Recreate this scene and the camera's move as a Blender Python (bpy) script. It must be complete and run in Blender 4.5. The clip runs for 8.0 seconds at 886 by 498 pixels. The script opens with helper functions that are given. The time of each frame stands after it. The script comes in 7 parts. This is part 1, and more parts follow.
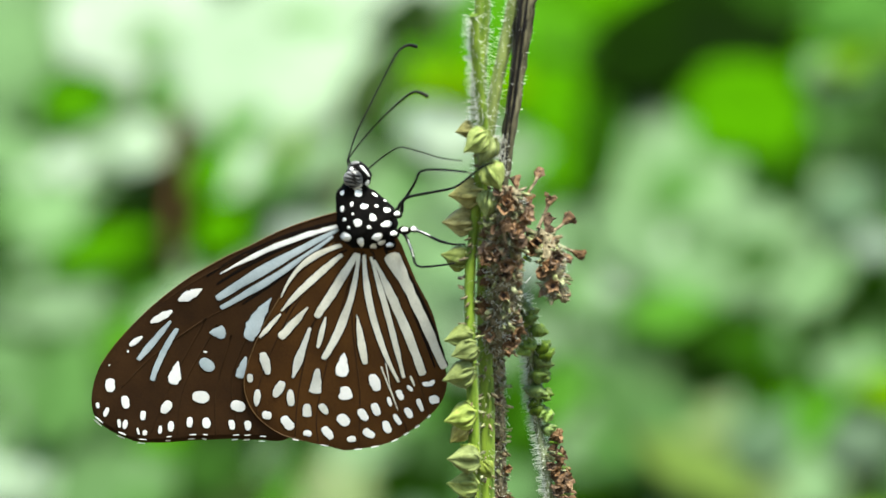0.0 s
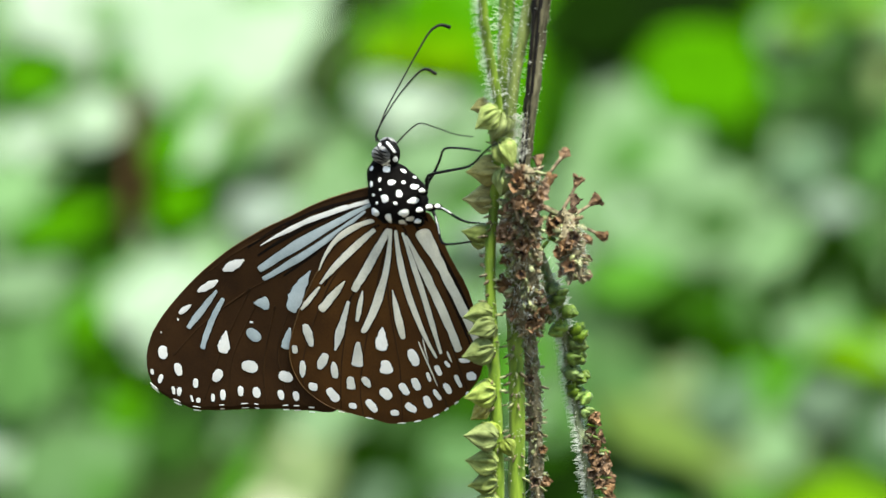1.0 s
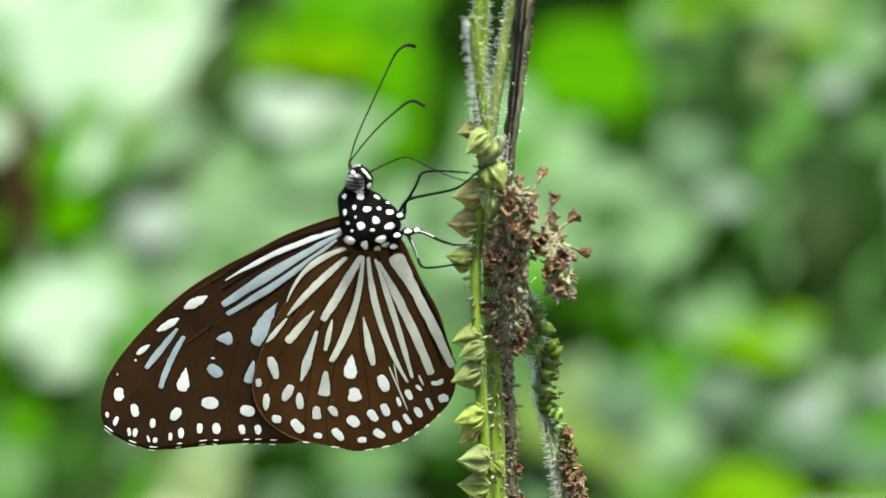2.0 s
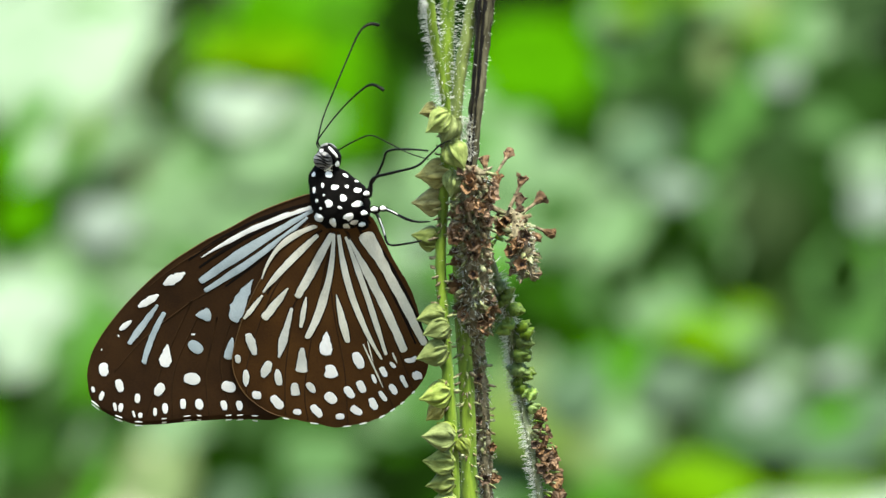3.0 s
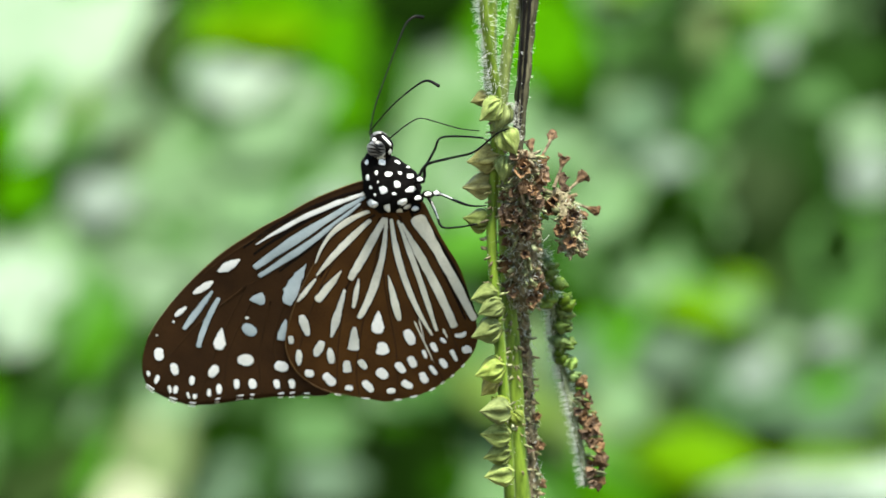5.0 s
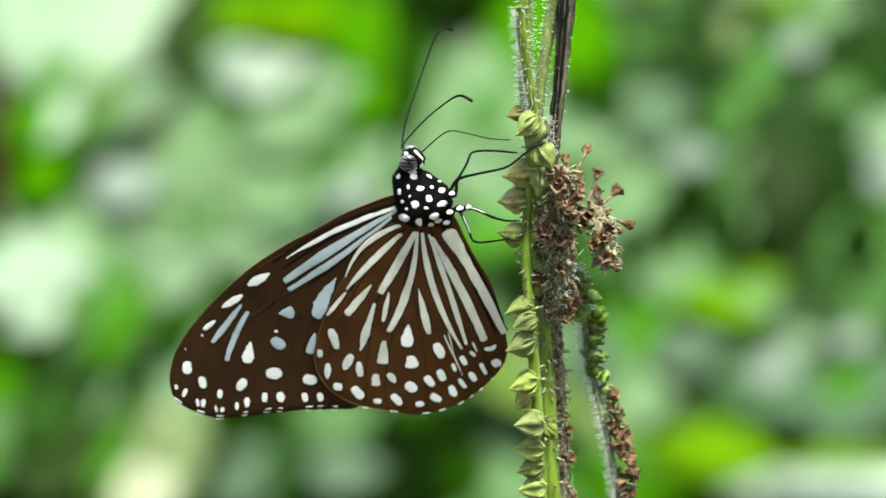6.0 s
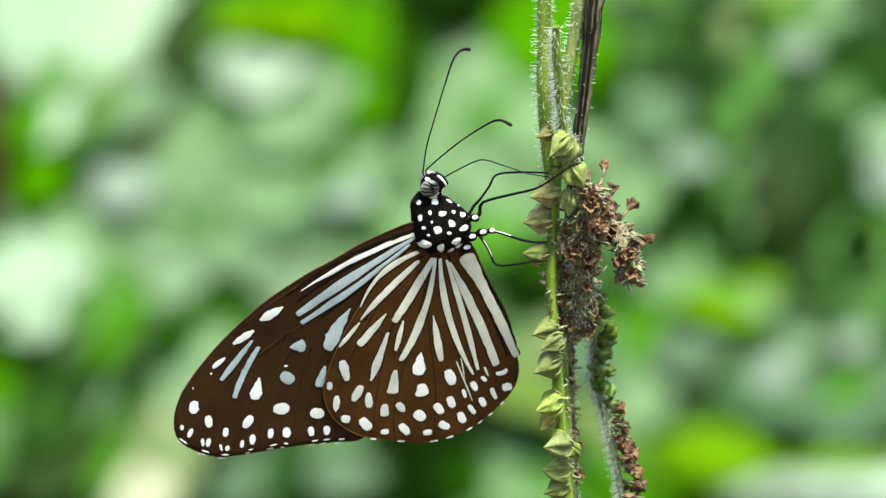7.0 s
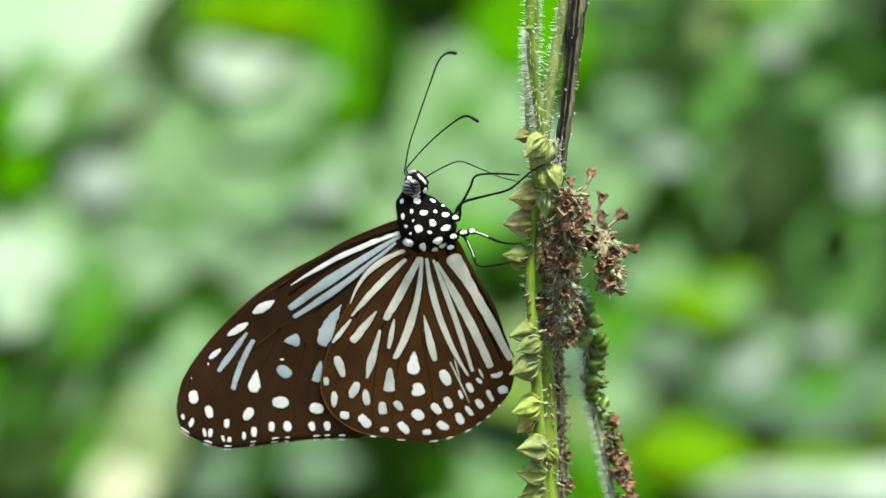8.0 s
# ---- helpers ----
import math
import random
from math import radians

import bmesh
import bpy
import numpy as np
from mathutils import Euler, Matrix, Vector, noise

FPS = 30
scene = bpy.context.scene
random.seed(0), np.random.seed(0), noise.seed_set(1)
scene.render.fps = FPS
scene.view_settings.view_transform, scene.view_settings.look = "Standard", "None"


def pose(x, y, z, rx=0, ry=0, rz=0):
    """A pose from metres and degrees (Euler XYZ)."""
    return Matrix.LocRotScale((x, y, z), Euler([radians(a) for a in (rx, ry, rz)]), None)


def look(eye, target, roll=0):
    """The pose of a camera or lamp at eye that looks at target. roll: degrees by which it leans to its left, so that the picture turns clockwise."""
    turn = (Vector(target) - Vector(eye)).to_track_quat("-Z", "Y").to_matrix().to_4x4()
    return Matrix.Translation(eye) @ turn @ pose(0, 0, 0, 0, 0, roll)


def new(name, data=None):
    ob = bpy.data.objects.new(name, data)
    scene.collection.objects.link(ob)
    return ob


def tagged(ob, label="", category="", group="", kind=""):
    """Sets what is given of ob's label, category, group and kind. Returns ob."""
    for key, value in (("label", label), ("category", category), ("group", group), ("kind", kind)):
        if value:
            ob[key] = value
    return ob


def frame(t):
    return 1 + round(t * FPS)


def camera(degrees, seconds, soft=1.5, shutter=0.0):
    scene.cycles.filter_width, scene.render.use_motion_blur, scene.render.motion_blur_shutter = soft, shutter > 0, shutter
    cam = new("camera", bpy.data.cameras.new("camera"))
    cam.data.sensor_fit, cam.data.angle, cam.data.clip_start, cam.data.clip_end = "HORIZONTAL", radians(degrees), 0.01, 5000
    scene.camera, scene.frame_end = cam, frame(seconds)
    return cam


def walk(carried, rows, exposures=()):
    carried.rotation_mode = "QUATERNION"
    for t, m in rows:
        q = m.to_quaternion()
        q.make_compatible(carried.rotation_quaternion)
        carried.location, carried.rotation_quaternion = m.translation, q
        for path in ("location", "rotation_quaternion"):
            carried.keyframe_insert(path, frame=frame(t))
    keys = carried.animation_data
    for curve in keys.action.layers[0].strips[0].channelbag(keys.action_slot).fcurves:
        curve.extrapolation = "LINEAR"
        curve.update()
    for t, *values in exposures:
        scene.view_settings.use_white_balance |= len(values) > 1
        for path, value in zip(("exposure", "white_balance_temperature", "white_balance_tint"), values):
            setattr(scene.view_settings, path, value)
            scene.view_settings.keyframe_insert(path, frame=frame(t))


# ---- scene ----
import mathutils.bvhtree

MM = 0.001

# ---- camera: a long lens, held by hand about 1.5 m from the insect ----
cam = camera(5.115, 8.0, soft=1.4)
cam.data.dof.use_dof = True
cam.data.dof.focus_distance = 1.533
cam.data.dof.aperture_fstop = 43.0
walk(cam, [
    (0, pose(0.01700, -1.50000, 0.99911, 90.173, -2.161, 0.762)),
    (0.5, pose(0.01090, -1.50000, 0.99935, 90.082, -1.473, 0.678)),
    (1, pose(0.00524, -1.50000, 0.99965, 90.001, -1.145, 0.437)),
    (1.5, pose(0.00000, -1.50000, 1.00000, 90.000, -0.000, 0.000)),
    (2, pose(-0.00481, -1.50000, 1.00040, 90.014, 0.837, -0.261)),
    (2.2, pose(-0.00661, -1.50225, 1.00058, 90.021, 1.106, -0.453)),
    (3.5, pose(-0.01667, -1.53218, 1.00194, 89.944, 1.976, -0.574)),
    (4, pose(-0.01977, -1.54281, 1.00256, 89.985, 2.342, -0.695)),
    (4.5, pose(-0.02244, -1.57068, 1.00324, 89.888, 2.342, -0.726)),
    (6, pose(-0.02789, -1.57068, 1.00559, 89.733, 1.029, -0.620)),
    (6.5, pose(-0.02884, -1.56331, 1.00648, 89.724, 1.110, -0.638)),
    (7, pose(-0.02937, -1.55481, 1.00742, 89.736, 1.002, -0.637)),
    (7.5, pose(-0.02948, -1.55844, 1.00842, 89.706, 1.087, -0.679)),
    (8, pose(-0.02915, -1.56576, 1.00947, 89.695, 0.627, -0.764)),
], exposures=[(0.0, 1.4, 6600, 4), (8.0, 1.4, 6600, 4)])

# ---- light: a bright hazy day among foliage ----
world = bpy.data.worlds.new("world")
scene.world = world
world.use_nodes = True
SUN_ELEVATION, SUN_TURN = 54.0, 162.0
sky = world.node_tree.nodes.new("ShaderNodeTexSky")
sky.sky_type, sky.sun_disc = "NISHITA", False
sky.sun_elevation, sky.sun_rotation = radians(SUN_ELEVATION), radians(SUN_TURN)
world.node_tree.links.new(sky.outputs[0], world.node_tree.nodes["Background"].inputs[0])
world.node_tree.nodes["Background"].inputs[1].default_value = 0.12
lamp = bpy.data.lights.new("sun", "SUN")
lamp.energy, lamp.angle, lamp.color = 5.0, radians(16), (1.0, 0.96, 0.88)
sun = new("sun", lamp)
_e, _a = radians(SUN_ELEVATION), radians(SUN_TURN)
sun.matrix_world = look((0, 0, 5), (-5 * math.cos(_e) * math.sin(_a), -5 * math.cos(_e) * math.cos(_a), 5 - 5 * math.sin(_e)))


# ---- materials ----
def material(name, dark, light, rough=0.6, scale=400.0, fine=2500.0, bump=0.3, through_light=0.0, sheen=0.0,
             wide=0.0, spec=0.4, unit=1.0, stretch=(1, 1, 1), tint=None):
    """Two-scale noise between two colours, fine relief, and light that shines through thin things.
    wide: how far single objects stray from the mean brightness (and a little in saturation); unit: metres to one local unit;
    stretch: of the grain, along the local axes; tint: of the light that has passed through."""
    m = bpy.data.materials.new(name)
    m.use_nodes = True
    nt = m.node_tree
    n, ln = nt.nodes, nt.links
    bsdf = n["Principled BSDF"]
    at = n.new("ShaderNodeTexCoord")
    a, b = n.new("ShaderNodeTexNoise"), n.new("ShaderNodeTexNoise")
    a.inputs["Scale"].default_value, b.inputs["Scale"].default_value = scale * unit, fine * unit
    a.inputs["Detail"].default_value, b.inputs["Detail"].default_value = 4, 3
    grain = n.new("ShaderNodeMapping")
    grain.inputs["Scale"].default_value = stretch
    ln.new(at.outputs["Object"], grain.inputs["Vector"])
    ln.new(grain.outputs[0], a.inputs["Vector"])
    ln.new(grain.outputs[0], b.inputs["Vector"])
    mixed = n.new("ShaderNodeMath")
    mixed.operation = "MULTIPLY_ADD"
    mixed.inputs[1].default_value = 0.35
    half = n.new("ShaderNodeMath")
    half.operation = "MULTIPLY"
    half.inputs[1].default_value = 0.65
    ln.new(a.outputs["Fac"], half.inputs[0])
    ln.new(b.outputs["Fac"], mixed.inputs[0])
    ln.new(half.outputs[0], mixed.inputs[2])
    ramp = n.new("ShaderNodeValToRGB")
    ramp.color_ramp.elements[0].position, ramp.color_ramp.elements[1].position = 0.34, 0.66
    ramp.color_ramp.elements[0].color = (*dark, 1)
    ramp.color_ramp.elements[1].color = (*light, 1)
    ln.new(mixed.outputs[0], ramp.inputs[0])
    colour = ramp.outputs[0]
    if wide:
        info, hsv = n.new("ShaderNodeObjectInfo"), n.new("ShaderNodeHueSaturation")
        span = n.new("ShaderNodeMapRange")
        span.inputs["To Min"].default_value, span.inputs["To Max"].default_value = 1 - wide, 1 + wide
        ln.new(info.outputs["Random"], span.inputs["Value"])
        ln.new(span.outputs[0], hsv.inputs["Value"])
        times, part_of, vivid = n.new("ShaderNodeMath"), n.new("ShaderNodeMath"), n.new("ShaderNodeMapRange")
        times.operation, part_of.operation = "MULTIPLY", "FRACT"
        times.inputs[1].default_value = 13.7
        vivid.inputs["To Min"].default_value, vivid.inputs["To Max"].default_value = 0.88, 1.22
        ln.new(info.outputs["Random"], times.inputs[0])
        ln.new(times.outputs[0], part_of.inputs[0])
        ln.new(part_of.outputs[0], vivid.inputs["Value"])
        ln.new(vivid.outputs[0], hsv.inputs["Saturation"])
        ln.new(colour, hsv.inputs["Color"])
        colour = hsv.outputs[0]
    ln.new(colour, bsdf.inputs["Base Color"])
    bsdf.inputs["Roughness"].default_value = rough
    bsdf.inputs["Specular IOR Level"].default_value = spec
    bsdf.inputs["Sheen Weight"].default_value = sheen
    if bump:
        bp = n.new("ShaderNodeBump")
        bp.inputs["Strength"].default_value, bp.inputs["Distance"].default_value = bump, 0.25 / fine * 2
        ln.new(mixed.outputs[0], bp.inputs["Height"])
        ln.new(bp.outputs[0], bsdf.inputs["Normal"])
    if through_light:
        tr, mix = n.new("ShaderNodeBsdfTranslucent"), n.new("ShaderNodeMixShader")
        passed = colour
        if tint:
            filtered = n.new("ShaderNodeMix")
            filtered.data_type, filtered.blend_type = "RGBA", "MULTIPLY"
            filtered.inputs["Factor"].default_value = 1.0
            ln.new(colour, filtered.inputs[6])
            filtered.inputs[7].default_value = (*tint, 1)
            passed = filtered.outputs[2]
        ln.new(passed, tr.inputs["Color"])
        mix.inputs[0].default_value = through_light
        ln.new(bsdf.outputs[0], mix.inputs[1])
        ln.new(tr.outputs[0], mix.inputs[2])
        ln.new(mix.outputs[0], n["Material Output"].inputs[0])
    return m


BLACK_SCALES = material("black_scales", (0.002, 0.0015, 0.001), (0.007, 0.0045, 0.003), 0.75, 200, 4200, 0.4, 0, 0, 0, 0.08)
FORE_BROWN = material("forewing_scales", (0.017, 0.0074, 0.0022), (0.037, 0.0165, 0.0045), 0.75, 130, 4200, 0.5, 0.05, 0.0, 0, 0.12)
HIND_BROWN = material("hindwing_scales", (0.031, 0.0128, 0.0028), (0.068, 0.0285, 0.0058), 0.75, 130, 4200, 0.5, 0.08, 0.0, 0, 0.12)
DARK_SCALES = material("dark_scales", (0.008, 0.004, 0.0015), (0.018, 0.0085, 0.003), 0.75, 160, 4200, 0.4, 0, 0, 0, 0.08)
RIM_SCALES = material("gilded_scales", (0.05, 0.024, 0.006), (0.11, 0.058, 0.016), 0.6, 300, 4000, 0.4, 0, 0, 0, 0.3)
VEIN = material("vein_scales", (0.016, 0.0076, 0.0025), (0.034, 0.016, 0.005), 0.7, 300, 4000, 0.3, 0, 0, 0, 0.1)
WHITE_MARK = material("white_scales", (0.66, 0.67, 0.65), (0.86, 0.86, 0.845), 0.6, 260, 4500, 0.4, 0.1, 0, 0, 0.2)
BLUE_MARK = material("pale_blue_scales", (0.27, 0.335, 0.365), (0.47, 0.54, 0.575), 0.5, 200, 4500, 0.4, 0.1, 0, 0, 0.3)
CREAM_MARK = material("cream_scales", (0.47, 0.465, 0.39), (0.74, 0.73, 0.64), 0.6, 200, 4500, 0.5, 0.1, 0, 0, 0.2)
GREY_MARK = material("greyish_scales", (0.46, 0.47, 0.43), (0.71, 0.715, 0.67), 0.6, 220, 4500, 0.4, 0.1, 0, 0, 0.2)
BLACK_CHITIN = material("black_chitin", (0.0015, 0.0015, 0.0015), (0.005, 0.005, 0.005), 0.5, 900, 5000, 0.4, 0, 0, 0, 0.12)
LEG_CHITIN = material("leg_chitin", (0.0015, 0.0015, 0.0015), (0.006, 0.0055, 0.005), 0.5, 900, 5000, 0.2, 0, 0, 0, 0.12)
FUR = material("body_fur", (0.0012, 0.0011, 0.001), (0.0045, 0.004, 0.0036), 0.9, 700, 3800, 0.6, 0, 0, 0, 0.05)
GREY_EYE = material("grey_eye", (0.10, 0.10, 0.098), (0.20, 0.20, 0.195), 0.3, 900, 6000, 0.1)
STEM_GREEN = material("green_stem_skin", (0.04, 0.09, 0.004), (0.195, 0.295, 0.026), 0.5, 800, 2400, 1.0, 0.10, 0.03, 0, 0.35, 1.0, (1, 1, 0.2))
STEM_OLIVE = material("olive_stem_skin", (0.06, 0.095, 0.016), (0.235, 0.29, 0.085), 0.6, 800, 2400, 1.0, 0.06, 0.03, 0, 0.3, 1.0, (1, 1, 0.25))
PALE_STEM = material("downy_stem_skin", (0.07, 0.095, 0.04), (0.28, 0.33, 0.19), 0.8, 800, 2600, 1.0, 0.1, 0.03, 0, 0.15, 1.0, (1, 1, 0.3))
SPIKE_CORE = material("withered_core", (0.03, 0.026, 0.015), (0.27, 0.235, 0.145), 0.88, 1300, 3200, 1.0, 0, 0, 0, 0.1)
BARK = material("dry_bark", (0.02, 0.015, 0.008), (0.25, 0.2, 0.125), 0.85, 1100, 2600, 1.0, 0, 0, 0, 0.15)
DEAD_BARK = material("dead_grey_bark", (0.008, 0.0075, 0.004), (0.15, 0.14, 0.085), 0.85, 900, 2600, 1.0, 0, 0, 0, 0.06, 1.0, (1, 1, 0.10))
BARK_BLACK = material("black_groove", (0.003, 0.0025, 0.0025), (0.012, 0.010, 0.008), 0.7, 520, 2600, 0.8, 0, 0, 0, 0.2)
BARK_GREY = material("grey_fuzz", (0.20, 0.205, 0.17), (0.48, 0.49, 0.43), 0.9, 700, 3000, 0.9, 0, 0, 0, 0.1)
FRUIT_GREEN = material("fruit_skin", (0.075, 0.105, 0.018), (0.27, 0.325, 0.095), 0.65, 900, 2600, 0.8, 0.12, 0.05, 0.28, 0.25, 0.005, (0.35, 1, 1))
FRUIT_RIPE = material("ripening_skin", (0.11, 0.10, 0.03), (0.37, 0.36, 0.145), 0.65, 900, 2600, 0.8, 0.08, 0.05, 0.2, 0.25, 0.005, (0.35, 1, 1))
BUD_GREEN = material("bud_skin", (0.018, 0.052, 0.006), (0.185, 0.27, 0.05), 0.55, 1300, 3600, 0.8, 0.1, 0.05, 0.4, 0.3, 0.0025)
HAIR = material("plant_hair", (0.66, 0.68, 0.62), (0.82, 0.84, 0.80), 0.5, 900, 5000, 0, 0.5)
DRY_FLOWER = material("dried_petal", (0.032, 0.019, 0.011), (0.245, 0.160, 0.098), 0.85, 1300, 4000, 0.8, 0.08, 0.0, 0.45, 0.15, 0.0018)
DRY_HUSK = material("dried_husk", (0.045, 0.036, 0.020), (0.36, 0.30, 0.19), 0.88, 1300, 4000, 0.8, 0.05, 0.0, 0.4, 0.1, 0.0015)
GREY_HUSK = material("grey_green_husk", (0.06, 0.068, 0.032), (0.36, 0.38, 0.21), 0.88, 1300, 4000, 0.8, 0.05, 0.0, 0.4, 0.1, 0.0015)
DARK_THROAT = material("dark_throat", (0.01, 0.006, 0.005), (0.03, 0.015, 0.01), 0.8, 600, 3000, 0.3)
# whitish: sunlight and sky reflection put into the leaf's base colour
LEAF_SUNLIT = material("sunlit_whitish_leaf", (0.1322, 0.1723, 0.1220), (0.3141, 0.4089, 0.2891), 0.8, 2.5, 12, 0, 0.24, 0, 0.05, 0.02, tint=(0.85, 1.3, 0.25))
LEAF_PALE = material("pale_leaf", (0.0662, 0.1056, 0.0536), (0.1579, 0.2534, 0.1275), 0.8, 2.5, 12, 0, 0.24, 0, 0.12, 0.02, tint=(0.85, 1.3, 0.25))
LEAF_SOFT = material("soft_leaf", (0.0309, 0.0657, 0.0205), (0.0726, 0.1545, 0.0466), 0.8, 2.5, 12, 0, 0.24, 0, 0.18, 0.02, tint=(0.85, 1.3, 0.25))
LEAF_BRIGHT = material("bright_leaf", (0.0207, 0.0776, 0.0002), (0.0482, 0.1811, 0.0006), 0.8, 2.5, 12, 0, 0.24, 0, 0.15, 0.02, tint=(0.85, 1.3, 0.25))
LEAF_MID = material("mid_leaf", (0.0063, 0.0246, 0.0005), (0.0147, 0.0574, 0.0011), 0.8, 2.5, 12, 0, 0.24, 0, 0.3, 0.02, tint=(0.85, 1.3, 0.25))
# dark green, with the shade of gaps between leaves put into its colour
LEAF_SHADED = material("shaded_dark_green_leaf", (0.0017, 0.0063, 0.0002), (0.0041, 0.0148, 0.0004), 0.8, 2.5, 12, 0, 0.24, 0, 0.3, 0.02, tint=(0.85, 1.3, 0.25))
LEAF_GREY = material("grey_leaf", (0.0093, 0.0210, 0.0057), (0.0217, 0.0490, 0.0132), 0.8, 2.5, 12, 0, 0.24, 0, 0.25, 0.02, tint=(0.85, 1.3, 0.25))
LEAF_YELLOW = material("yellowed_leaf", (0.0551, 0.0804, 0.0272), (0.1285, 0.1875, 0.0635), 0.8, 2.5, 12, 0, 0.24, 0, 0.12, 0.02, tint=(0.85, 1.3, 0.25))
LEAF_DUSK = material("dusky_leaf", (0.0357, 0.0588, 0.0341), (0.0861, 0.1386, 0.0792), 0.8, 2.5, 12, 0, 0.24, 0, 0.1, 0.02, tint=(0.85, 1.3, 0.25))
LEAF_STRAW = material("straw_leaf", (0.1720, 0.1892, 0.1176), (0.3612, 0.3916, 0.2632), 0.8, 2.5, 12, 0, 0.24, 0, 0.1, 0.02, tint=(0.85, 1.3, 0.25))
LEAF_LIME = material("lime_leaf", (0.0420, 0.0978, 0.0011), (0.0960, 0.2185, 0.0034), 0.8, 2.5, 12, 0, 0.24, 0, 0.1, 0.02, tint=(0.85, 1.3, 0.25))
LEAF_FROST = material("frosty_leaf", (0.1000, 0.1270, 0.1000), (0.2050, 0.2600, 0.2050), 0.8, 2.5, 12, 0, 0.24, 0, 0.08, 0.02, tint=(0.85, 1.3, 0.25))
# one leaf's sky reflection, painted as a pale base colour
LEAF_SHEEN = material("sky_sheen_leaf", (0.1700, 0.2100, 0.1650), (0.3700, 0.4500, 0.3600), 0.8, 2.5, 12, 0, 0.24, 0, 0.08, 0.02, tint=(0.85, 1.3, 0.25))
# olive foliage; some of these leaves also paint in shaded gaps
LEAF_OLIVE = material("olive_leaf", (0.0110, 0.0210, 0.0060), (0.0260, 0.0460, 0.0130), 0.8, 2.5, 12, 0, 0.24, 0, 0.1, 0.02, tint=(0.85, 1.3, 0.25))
TWIG = material("shrub_twig", (0.018, 0.008, 0.004), (0.05, 0.022, 0.009), 0.85, 60, 400, 0.6, 0, 0, 0, 0.1)
SOIL = material("leaf_litter_soil", (0.035, 0.028, 0.016), (0.10, 0.085, 0.045), 0.9, 3, 40, 0.8)


# ---- shapes ----
def part(name, bm, mat, parent=None, label="", smooth=True):
    me = bpy.data.meshes.new(name)
    bm.normal_update()
    bm.to_mesh(me)
    bm.free()
    return link(name, me, mat, parent, label, smooth)


OTHER_SKIN = {}


def link(name, me, mat, parent=None, label="", smooth=True):
    if me.materials and me.materials[0] != mat:
        key = (me.name, mat.name)
        if key not in OTHER_SKIN:
            OTHER_SKIN[key] = me.copy()
            OTHER_SKIN[key].materials[0] = mat
        me = OTHER_SKIN[key]
    if not me.materials:
        me.materials.append(mat)
        for p in me.polygons:
            p.use_smooth = smooth
    ob = new(name, me)
    if parent:
        ob.parent = parent
    if label:
        tagged(ob, label)
    return ob


def spline(points, per=6, closed=False):
    """Points along a smooth curve through the given ones."""
    pts = [Vector(p) for p in points]
    out, n = [], len(pts)
    for i in range(n if closed else n - 1):
        if closed:
            a, b, c, d = pts[i - 1], pts[i], pts[(i + 1) % n], pts[(i + 2) % n]
        else:
            a, b, c, d = pts[max(i - 1, 0)], pts[i], pts[i + 1], pts[min(i + 2, n - 1)]
        for k in range(per):
            s = k / per
            out.append(0.5 * (2 * b + (c - a) * s + (2 * a - 5 * b + 4 * c - d) * s * s + (3 * b - a - 3 * c + d) * s ** 3))
    if not closed:
        out.append(pts[-1])
    return out


def tube(bm, path, radii, sides=8, ridges=0.0, wobble=0.0, flat=1.0):
    """A tapered tube along a path (metres), with rounded ends."""
    n = len(path)
    path = [Vector(p) for p in path]
    side = Vector((0, 1, 0))
    rings = []
    for i, p in enumerate(path):
        d = (path[min(i + 1, n - 1)] - path[max(i - 1, 0)]).normalized()
        side = (side - d * side.dot(d)).normalized()
        up = d.cross(side)
        r = radii[i] if hasattr(radii, "__len__") else radii
        ring = []
        for k in range(sides):
            a = 2 * math.pi * k / sides
            rr = r * (1 + ridges * (1 if k % 2 else -1))
            if wobble:
                rr *= 1 + wobble * noise.noise(p * 900 + Vector((math.cos(a), math.sin(a), 0)) * 1.5)
            ring.append(bm.verts.new(p + (side * math.cos(a) * flat + up * math.sin(a)) * rr))
        rings.append(ring)
    for a, b in zip(rings, rings[1:]):
        for k in range(sides):
            bm.faces.new((a[k], a[(k + 1) % sides], b[(k + 1) % sides], b[k]))
    for ring, tip, way in ((rings[0], path[0], path[0] - path[1]), (rings[-1], path[-1], path[-1] - path[-2])):
        r = (ring[0].co - tip).length
        v = bm.verts.new(tip + way.normalized() * r * 0.6)
        for k in range(sides):
            bm.faces.new((ring[k], ring[(k + 1) % sides], v))
    return bm


def rounded(bm, centre, radii, turn=Matrix.Identity(3), u=20, v=12, bend=None):
    """An ellipsoid; bend(p) may shape its unit sphere first."""
    rows = []
    for j in range(v + 1):
        th = math.pi * j / v
        row = []
        for i in range(u if 0 < j < v else 1):
            ph = 2 * math.pi * i / u
            p = Vector((math.sin(th) * math.cos(ph), math.sin(th) * math.sin(ph), math.cos(th)))
            if bend:
                p = bend(p)
            p = turn @ Vector((p.x * radii[0], p.y * radii[1], p.z * radii[2]))
            row.append(bm.verts.new(Vector(centre) + p))
        rows.append(row)
    for a, b in zip(rows, rows[1:]):
        for i in range(u):
            f = [a[i % len(a)], b[i % len(b)], b[(i + 1) % len(b)], a[(i + 1) % len(a)]]
            f = list(dict.fromkeys(f))
            bm.faces.new(f)
    return bm


def mm(p):
    return Vector(p) * MM


# ---- ground ----
bm = bmesh.new()
bmesh.ops.create_grid(bm, x_segments=60, y_segments=60, size=400)
for v in bm.verts:
    v.co.z = 0.0 if v.co.length < 20 else 0.3 * noise.noise(v.co * 0.02)
tagged(part("ground", bm, SOIL), "brown soil under the shrubs, strewn with leaf litter", "ground", kind="structure")


